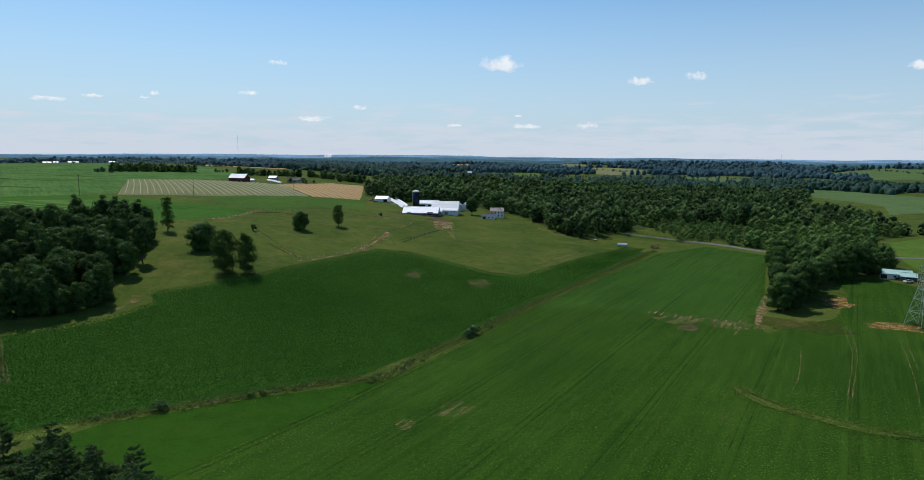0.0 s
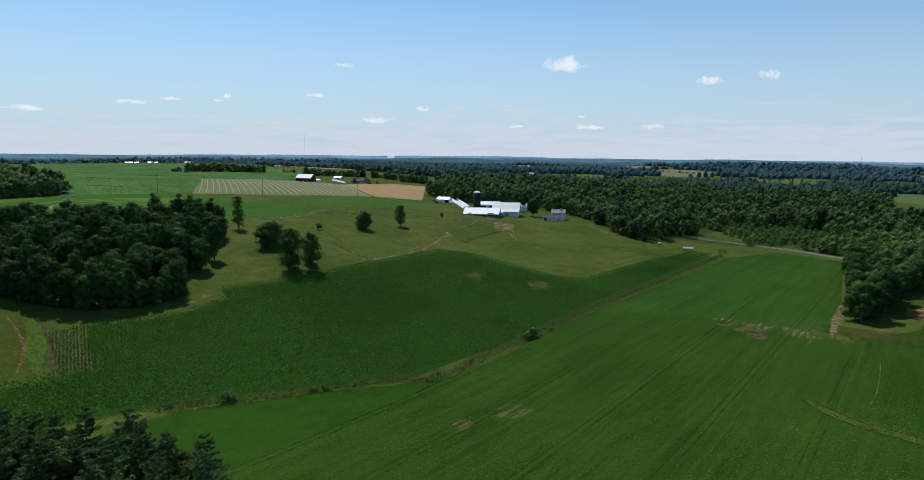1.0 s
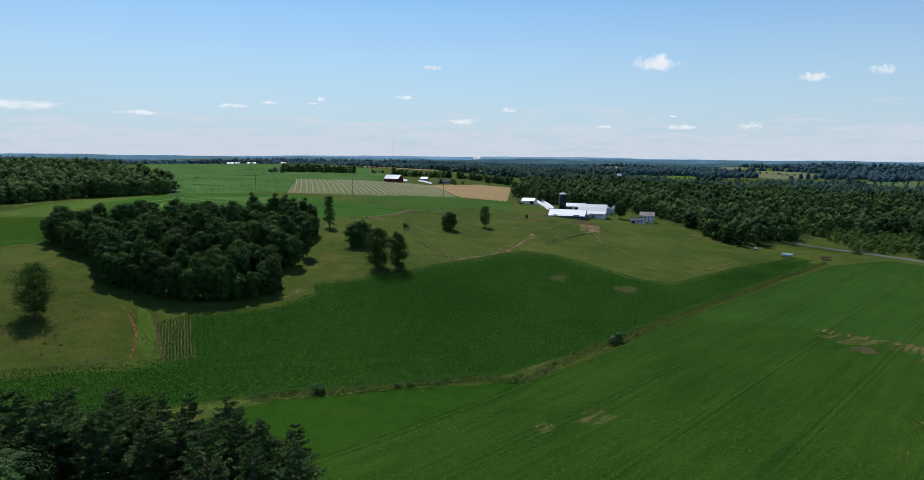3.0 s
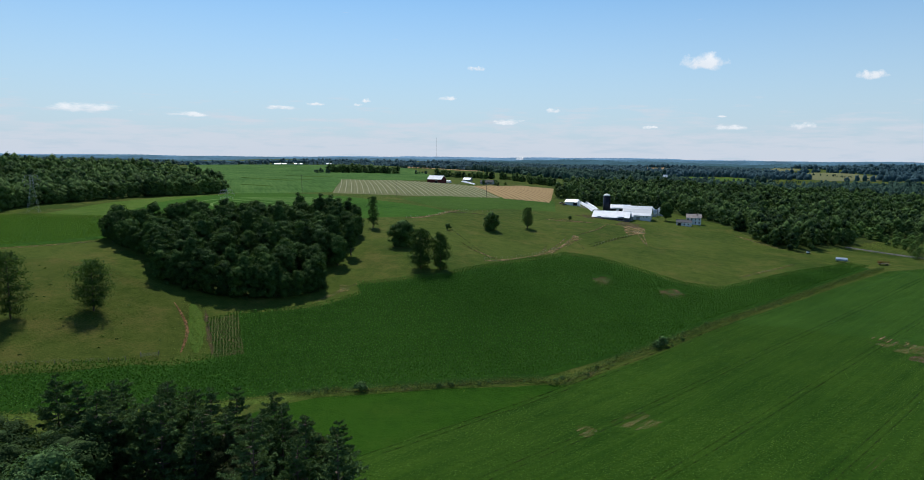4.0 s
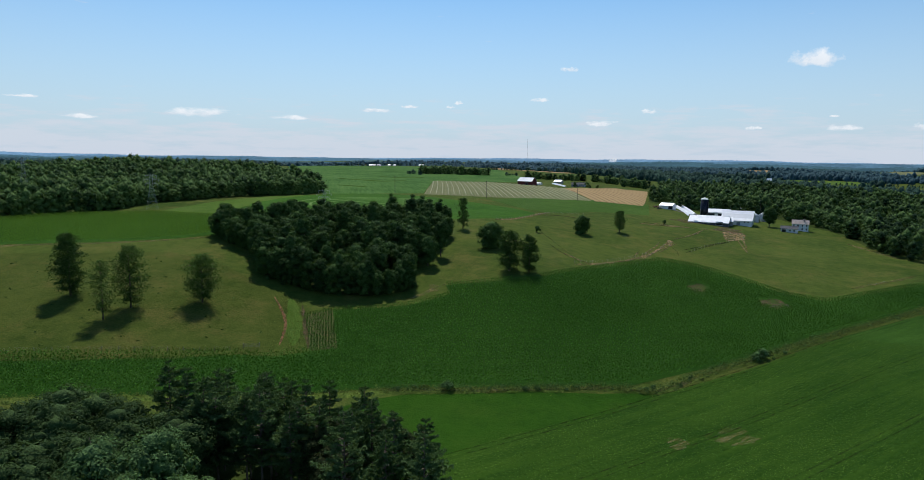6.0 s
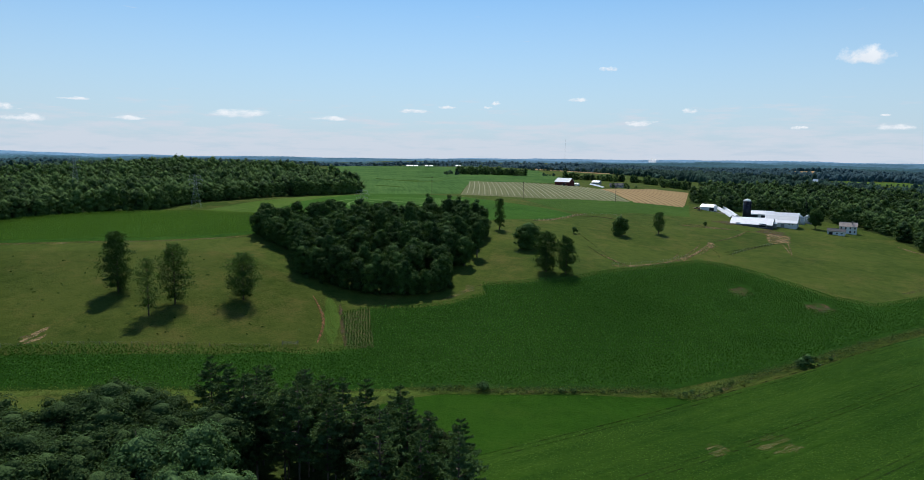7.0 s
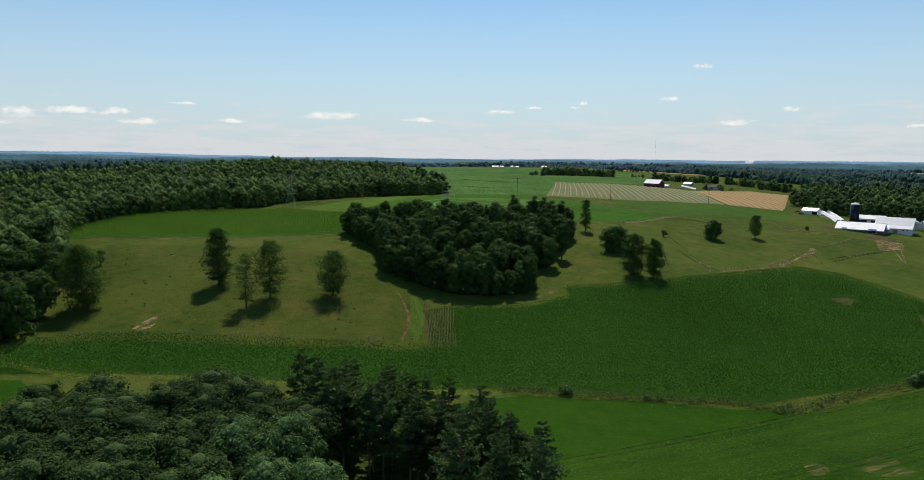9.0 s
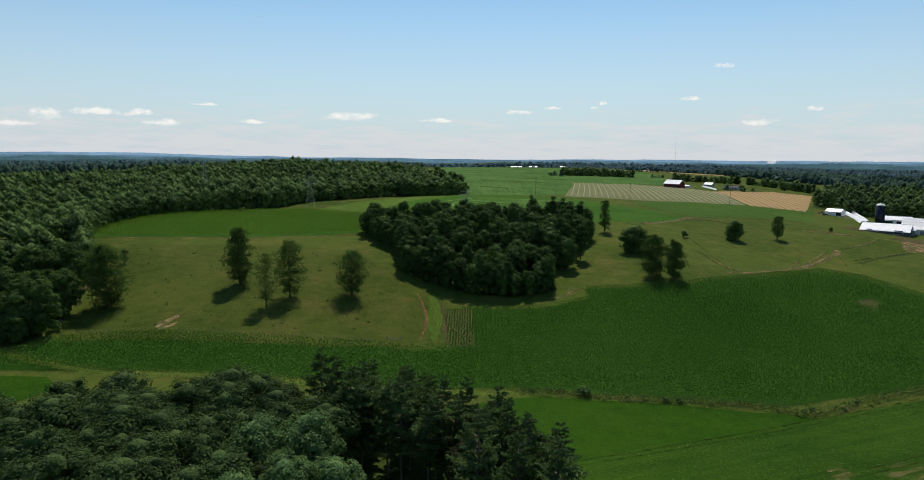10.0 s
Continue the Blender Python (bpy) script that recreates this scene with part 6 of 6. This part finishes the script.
def pylon(at, high, turn, label, base=7.5, bar=1.0):
    """A lattice transmission tower: four legs, horizontal rings, cross bracing and three pairs of arms."""
    x, y = at
    t = thing("transmission_tower", label, "pylon", "transmission towers", place=pose(x, y, ground_at(x, y), 0, 0, turn))
    levels = [(0, base / 2), (high * 0.22, base * 0.38), (high * 0.42, base * 0.27), (high * 0.58, base * 0.18), (high * 0.7, base * 0.13), (high * 0.82, base * 0.12), (high * 0.94, base * 0.11)]
    for sx, sy in ((-1, -1), (1, -1), (1, 1), (-1, 1)):
        s = Shape()
        for (z0, r0), (z1, r1) in zip(levels, levels[1:]):
            s.tube((sx * r0, sy * r0, z0 - (0.5 if z0 == 0 else 0)), (sx * r1, sy * r1, z1), 0.1 * bar, 0.09 * bar, 4, False)
        part("leg", s.mesh("leg", M_LATTICE), t)
    for (z0, r0), (z1, r1) in zip(levels, levels[1:]):
        s = Shape()
        c0, c1 = [(-r0, -r0), (r0, -r0), (r0, r0), (-r0, r0)], [(-r1, -r1), (r1, -r1), (r1, r1), (-r1, r1)]
        for k in range(4):
            j = (k + 1) % 4
            s.tube((*c0[k], z0), (*c1[j], z1), 0.05 * bar, n=4, caps=False).tube((*c0[j], z0), (*c1[k], z1), 0.05 * bar, n=4, caps=False)
            s.tube((*c1[k], z1), (*c1[j], z1), 0.07 * bar, n=4, caps=False)
        part("bracing", s.mesh("bracing", M_LATTICE), t)
    for z, reach in ((0.72, 3.4), (0.83, 4.2), (0.94, 3.2)):
        for sx in (-1, 1):
            s = Shape()
            tip = (sx * reach, 0, high * z + 0.1)
            for yy in (-1, 1):
                s.tube((sx * base * 0.12, yy * base * 0.12, high * z), tip, 0.08 * bar, n=4, caps=False).tube((sx * base * 0.11, yy * base * 0.11, high * (z + 0.045)), tip, 0.06 * bar, n=4, caps=False)
            s.tube(tip, (tip[0], 0, tip[2] - 1.3), 0.09, n=6)
            part("arm", s.mesh("arm", M_LATTICE), t)
    part("peak", Shape().tube((0, 0, high * 0.94), (0, 0, high), 0.2, 0.05, 4).mesh("peak", M_LATTICE), t)
    return t


pylon((176.9, 243.3), 25, 15, "grey lattice transmission tower standing in the soybean field", 7.6)
pylon((-236.5, 316.6), 18, 40, "faint grey lattice transmission tower behind the woodlot", 6, 0.4)
pylon((-339.5, 281.5), 22, 40, "faint grey lattice transmission tower at the wood's edge", 6, 0.4)
pylon((-441.3, 267.8), 30, 40, "faint grey lattice transmission tower rising from the woods", 6, 0.4)
tower_brush = oval(*(176.3, 242.5), 5, 4, 0, 9)
r_ = np.random.RandomState(71)
q_ = scattered(tower_brush, 0.5, 72)
v, f = quads(np.c_[q_, heights(*q_.T) + 0.3 + r_.uniform(0, 1.3, len(q_))], 0.7, r_, 0.2, 0.6)
tagged(new("tower_brush", mesh_of("tower_brush", v, f, M_LEAF)), "dark brush growing under the transmission tower", "brush", kind="stuff")

# the green-roofed building by the valley meadow
building("poultry_house", (232.1, 340.2), 13, 8, 2.8, 1.6, -30, "long white building with a pale green tin roof", "barn", M_WHITE, M_ROOFGREEN, [("opening", -6, 0, 3, 2.2, 0), ("window", -1, 1, 1.2, 0.9, 0), ("window", 3, 1, 1.2, 0.9, 0)])
building("garage", (233.9, 333.7), 7, 6, 2.5, 1.5, -30, "dark grey garage beside the long green-roofed building", "garage", M_GREYDARK, M_ROOFGREEN, [("opening", 0, 0, 2.6, 2.2, 0)])
vehicle("car", (229.6, 327.4), 10, M_WHITE, "white car parked on the yard")
vehicle("car", (230.7, 335.3), -30, M_SILO, "dark blue car parked beside the long building")


# small farm things at the corner of the corn
def wagon(at, turn, deck, label, long=7.0, high=1.4):
    x, y = at
    t = thing("hay_wagon", label, "wagon", place=pose(x, y, ground_at(x, y) + float(lift_at(x, y)), 0, 0, turn))
    part("bed", Shape().box(-long / 2, -1.2, 0.7, long / 2, 1.2, 0.95).mesh("bed", M_WOODGREY), t)
    part("load", Shape().gable(-long / 2 + 0.2, long / 2 - 0.2, -1.1, 1.1, 0.95, 0.95 + high, 0.1, 0.9).mesh("load", deck), t)
    for sx in (-0.36, 0.36):
        for sy in (-0.9, 0.9):
            part("wheel", Shape().tube((sx * long, sy - 0.1, 0.35), (sx * long, sy + 0.1, 0.35), 0.36, n=10).mesh("wheel", M_DARK), t)
    part("drawbar", Shape().box(long / 2, -0.08, 0.5, long / 2 + 1.6, 0.08, 0.62).mesh("drawbar", M_GREY), t)
    return t


wagon((111.1, 444.3), -20, M_BLUETARP, "hay wagon under a pale blue tarpaulin", 6.0, 0.8)
wagon((133.7, 444.5), 5, M_ORANGE, "low wagon with a tan load beside the ditch", 5.5, 0.8)
vehicle("white_truck", (96.9, 467.1), 80, M_WHITE, "small white truck in the shade of the trees", 5.0, 2.1, 0.4)

# ---- plateau farms ----
building("red_barn", (-267.5, 778.5), 21, 12, 5.0, 4.4, -14, "dark red barn with a white tin roof", "barn", M_RED, M_TIN, [("opening", 3, 0, 3.6, 3.4, 0)])
building("white_shed", (-259.4, 801.8), 6, 4, 2.2, 1.0, -14, "small white shed near the red barn", "shed", M_WHITE, M_TIN)
building("farm_building", (-258.5, 888.1), 11, 8, 2.6, 2.4, -10, "grey farm building with a white roof", "shed", M_GREY, M_TIN, [("window", 0, 1, 1.5, 1, 0)])
building("house", (-217.5, 823.4), 9, 7, 3.0, 2.2, 10, "grey farmhouse among yard trees", "house", M_GREY, M_GREYDARK, [("window", -2, 1, 1, 1.2, 0), ("window", 2, 1, 1, 1.2, 0)])
building("house", (-212.9, 839.1), 9, 7, 3.0, 2.2, -10, "pale house among yard trees", "house", M_CONCRETE, M_GREYDARK, [("window", -2, 1, 1, 1.2, 0), ("window", 2, 1, 1, 1.2, 0)])
FAR_FARMS = [(-794.8, 1245.7), (-781.6, 1251.6), (-767.7, 1285.4), (-703, 1305.7), (-724.7, 2147), (-700, 2119.3), (-688.8, 2132.1), (-648.5, 2218.8), (-601.5, 2123.2), (-567.1, 2109.7)]
for k, at in enumerate(FAR_FARMS):
    d = math.hypot(*at) / 1500
    w = (14, 8, 18, 11, 8, 10, 9, 12, 14, 13)[k] * d
    building("farm_building", at, w, 7 * d, 2.0 * d, 1.5 * d, math.degrees(math.atan2(at[1], at[0])) - 90, "pale farm building far off on the plateau", "barn", M_CONCRETE, M_STEEL, [("window", 0, 1, 2, 1.5, 0)], group="far farm buildings")
building("house", (14.3, 1323.3), 8, 7, 14, 4, 0, "white farmhouse rising over the woods", "house", M_WHITE, M_TIN, [("window", -3, 10, 1.5, 2, 0), ("window", 3, 10, 1.5, 2, 0)])
for k, at in enumerate([(931.2, 2023.1), (1487.5, 2869.3), (1670.1, 3184.9), (2046.4, 3121.1)]):
    d = math.hypot(*at) / 1500
    building("farm_building", at, 14 * d, 8 * d, 3 * d, 2.2 * d, 10, "white farm building in the distant valley", "barn", M_WHITE, M_TIN, [("window", 0, 1, 2, 1.5, 0)], group="far farm buildings")

# ---- yard trees and hedges on the plateau ----
belt_c = along(np.array([(-346, 1000), (-304, 1002), (-267, 1034), (-223, 1046), (-175, 970), (-141, 917)]), 7)
belt_c = np.repeat(belt_c, 3, 0) + np.random.RandomState(88).normal(0, 7, (len(belt_c) * 3, 2))
forest("tree_row", belt_c, "dark row of trees behind the stubble field", 89, M_WOODS, 0.5, 0.85, 1, 0.4)
forest("yard_trees", np.array([(-215, 812), (-193, 800), (-185, 808), (-340, 985), (-203, 830)]), "dark trees round the plateau farms", 90, M_WOODS, 0.38, 0.6, 1)
BELTS = [[(-889.2, 1251.6), (-828, 1262), (-781.1, 1278.8), (-705.5, 1332.7)], [(-524.5, 1273), (-505.6, 1432)], [(-407.6, 1607.5), (-255.8, 1710.9)], [(-502.8, 905.4), (-526.1, 957.3)], [(-389.2, 1039.5), (-394.1, 1073.6)], [(-153.4, 1781), (222.9, 2144.2), (539, 1888.7)], [(-115.1, 1492.9), (92.3, 1567.9), (336.2, 1725.5)], [(467.9, 1638.1), (668.2, 1584.2), (773, 1384.7), (845.3, 1188.3)], [(949, 2116.6), (1009.1, 1810.1), (941.9, 1325.3)], [(724.2, 2132.9), (1048.9, 2249.4), (1252.9, 1765.7)]]
belt_places = []
rb = np.random.RandomState(91)
for line in BELTS:
    c = along(np.array(line), 15)
    c = np.repeat(c, 2, 0)
    belt_places.append(c + rb.normal(0, 6, c.shape))
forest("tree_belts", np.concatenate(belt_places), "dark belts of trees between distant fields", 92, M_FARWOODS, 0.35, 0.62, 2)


# ---- distant woods, fields and ridges ----
def far_woods(name, lo, hi, material, label, seed, shut=(), share=0.1):
    """Woods far off: rounded uneven crowns standing close, wider apart with distance, with clearings."""
    r = np.random.RandomState(seed)
    us = np.arange(math.log(lo), math.log(hi), 0.0105)
    vs = np.radians(np.arange(-38, 76, 0.55))
    v, u = np.meshgrid(vs, us)
    v = v + r.uniform(-0.5, 0.5, v.shape) * radians(0.5)
    dd = np.exp(u + r.uniform(-0.5, 0.5, u.shape) * 0.009)
    x, y = (-np.sin(v) * dd).ravel(), (np.cos(v) * dd).ravel()
    mask = np.array([noise.noise(Vector((a / 430, b / 430, 3.3))) + 0.5 * noise.noise(Vector((a / 140, b / 140, 8.1))) for a, b in zip(x, y)])
    on = mask > share
    for poly in shut:
        on &= ~inside(poly, x, y)
    x, y = x[on], y[on]
    z, d = heights(x, y), np.hypot(x, y)
    pieces = []
    rings, round_ = 4, 6
    ang = np.arange(round_) * math.tau / round_
    prof = ((0.9, 0.0), (1.0, 0.42), (0.78, 0.78), (0.32, 1.0))
    f = [(a * round_ + k, a * round_ + (k + 1) % round_, (a + 1) * round_ + (k + 1) % round_, (a + 1) * round_ + k) for a in range(rings - 1) for k in range(round_)]
    f = np.array([t for q in f for t in ((q[0], q[1], q[2]), (q[0], q[2], q[3]))] + [(18, 19 + k, 20 + k) for k in range(4)])
    for a, b, h, far in zip(x, y, z, d):
        wide, high = r.uniform(4.5, 8.5) * (0.6 + far / 3500), r.uniform(8, 17)
        turn = r.uniform(0, 6)
        w = np.array([(wide * p * math.cos(t + turn), wide * p * math.sin(t + turn), high * q) for p, q in prof for t in ang])
        w *= r.uniform(0.7, 1.2, (len(w), 1))
        pieces.append((w + (a, b, h - 0.5), f))
    vv, ff = joined(pieces)
    return tagged(new(name, mesh_of(name, vv, ff, material)), label, "woods", kind="stuff")


def on_hill(yaw, near, far, wide, seed):
    """A field on the near side of a far hill: a rough oblong across the bearing."""
    q = radians(yaw)
    d = (near + far) / 2
    return oval(-math.sin(q) * d, math.cos(q) * d, wide, (far - near) / 2, yaw, seed, 0.22)


FAR_FIELDS = [
    (on_hill(-13.2, 1880, 2150, 120, 701), M_HAYFLOOR, "pale mown field on a distant hill"),
    (on_hill(-9.5, 2300, 2480, 60, 702), M_HAYFLOOR, "small pale field on a distant hill"),
    (on_hill(-21.6, 1540, 1800, 95, 703), M_VALLEY, "light olive field on a distant hill"),
    (on_hill(-34.8, 2000, 2330, 190, 704), M_VALLEY, "light green field on a distant hill"),
    (on_hill(0.2, 2340, 2540, 70, 705), M_STUBBLE, "tan field on a distant hill"),
    (on_hill(-5, 1640, 1800, 90, 706), M_GREENF, "narrow green field among distant woods"),
]
OPEN = [PLATEAU, VALLEY_FIELD, *(f[0] for f in FAR_FIELDS), *(on_hill(a, n - 120, n + 20, w * 0.7, 710) for a, n, w in ((-13.2, 1880, 120), (-9.5, 2300, 60), (-21.6, 1540, 95), (-34.8, 2000, 190), (0.2, 2340, 70), (-5, 1640, 90))), [(-950, 800), (-250, 850), (-150, 1250), (-500, 1650), (-1150, 1500)]]
far_woods("distant_woods", 1200, 1750, M_FARWOODS, "hazy blue-green woods of the wide valley far off", 95, OPEN, -0.16)
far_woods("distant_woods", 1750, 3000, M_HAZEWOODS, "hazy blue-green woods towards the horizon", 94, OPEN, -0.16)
for k, (poly, m, label) in enumerate((
    *FAR_FIELDS,
    ([(-584.3, 1450.7), (-647.4, 1907.3), (-528.1, 1912.8), (-457.2, 1553.7), (-531.1, 1318.2)], M_STUBBLE, "tan stubble field on the plateau"),
    ([(-547.6, 1657.5), (-514, 2030.9), (-373.7, 1692.5), (-450.6, 1442.4)], M_STUBBLE, "tan field on the plateau"),
)):
    tagged(drape("distant_field", poly, m, 1.0), label, "field", kind="structure")


def ridge(name, dist, up, swell, seed, material, label):
    """A wooded ridge as a long bank with an uneven crest of crowns."""
    r = np.random.RandomState(seed)
    a = np.radians(np.arange(-60, 100, 0.12))
    ph = r.uniform(0, 6, 5)
    top = up + swell * (np.sin(a * 7 + ph[0]) + 0.6 * np.sin(a * 17 + ph[1]) + 0.35 * np.sin(a * 41 + ph[2])) + r.uniform(-1, 1, len(a)) * (2.2 if dist < 4000 else 1.0) + 1.5 * np.sin(a * 90 + ph[3]) * np.sin(a * 23 + ph[4])
    # the horizon is higher to the south-west
    top = top + (0.0045 * dist) * np.clip((np.degrees(a) - 50) / 16, 0, 1)
    x, y = -np.sin(a), np.cos(a)
    foot = heights(x * (dist - 260), y * (dist - 260)) - 6
    rows = [np.c_[x * (dist - 260), y * (dist - 260), foot], np.c_[x * (dist - 90), y * (dist - 90), foot * 0.35 + top * 0.65 + r.uniform(-2, 2, len(a))], np.c_[x * dist, y * dist, top], np.c_[x * (dist + 60), y * (dist + 60), top - 40]]
    n = len(a)
    f = np.array([(j * n + i, j * n + i + 1, (j + 1) * n + i + 1, (j + 1) * n + i) for j in range(3) for i in range(n - 1)])
    return tagged(new(name, mesh_of(name, np.concatenate(rows), f, material)), label, "hills", kind="structure")


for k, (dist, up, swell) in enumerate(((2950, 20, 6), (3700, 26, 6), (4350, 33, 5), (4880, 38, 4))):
    ridge("backdrop_ridge", dist, up, swell, 600 + k, M_RIDGE[k], ("dark hazy blue-green wooded ridge", "hazy blue-green wooded ridge far off", "hazy blue wooded ridge", "pale hazy blue ridge on the horizon")[k])


def mast(t_at, high, label):
    x, y = t_at
    t = thing("radio_mast", label, "mast", place=pose(x, y, ground_at(x, y)))
    part("lattice", Shape().tube((0, 0, 0), (0, 0, high), 0.6, 0.45, 4).mesh("lattice", M_LATTICE), t)
    return t


mast((-1480, 4300), 160, "thin red and white radio mast far off")
mast((2000, 4100), 75, "thin grey radio mast on the horizon")


# ---- clouds: far backdrop pieces in the sky ----
def cloud(yaw, up, wide, high, seed):
    a, b = radians(yaw), radians(up)
    way = Vector((-math.sin(a) * math.cos(b), math.cos(a) * math.cos(b), math.sin(b)))
    n, m = 24, 12
    vs = [((i / n - 0.5) * wide, (j / m - 0.5) * high, 0) for j in range(m + 1) for i in range(n + 1)]
    fs = [(j * (n + 1) + i, j * (n + 1) + i + 1, (j + 1) * (n + 1) + i + 1, (j + 1) * (n + 1) + i) for j in range(m) for i in range(n)]
    ob = new("cloud", mesh_of("cloud", vs, fs, M_CLOUD))
    eye = Vector((0, 0, 65))
    ob.matrix_world = look(eye + way * 4600, eye + way * 9000) @ Matrix.Rotation(0, 4, "Z")
    return tagged(ob, "small white fair-weather cumulus cloud" if wide > 140 else "small thin white cloud wisp", "cloud", "clouds", "structure")


for k, (yaw, up, wide, high) in enumerate(((-3.16, 7.64, 460, 217), (15.58, 7.27, 192, 75), (18.03, 4.72, 209, 66), (9.04, 3.75, 167, 66), (-14.99, 6.17, 242, 125), (-19.34, 6.39, 209, 133), (-5.39, 2.35, 318, 75), (-10.72, 2.47, 226, 92), (-34.45, 6.53, 234, 117), (29.26, 4.11, 192, 50), (12.91, 2.74, 251, 66), (25.05, 4.44, 100, 50), (25.73, 4.09, 108, 37), (0.81, 2.36, 167, 50), (-4.81, 3.21, 108, 33), (69.50, 2.78, 376, 142), (66.28, 3.12, 460, 108), (63.06, 3.11, 334, 100), (61.63, 2.43, 376, 100), (54.94, 2.64, 334, 66), (46.47, 3.25, 627, 125), (39.37, 3.00, 376, 75), (32.21, 3.70, 376, 66), (71.51, 2.12, 376, 92), (58.31, 3.92, 293, 41), (12.72, 2.89, 293, 58))):
    cloud(yaw, up, wide, high, k)
smoke = cloud(11.6, -0.35, 120, 70, 99)
smoke.name = "smoke"
tagged(smoke, "thin white smoke rising far off over the woods", "smoke")
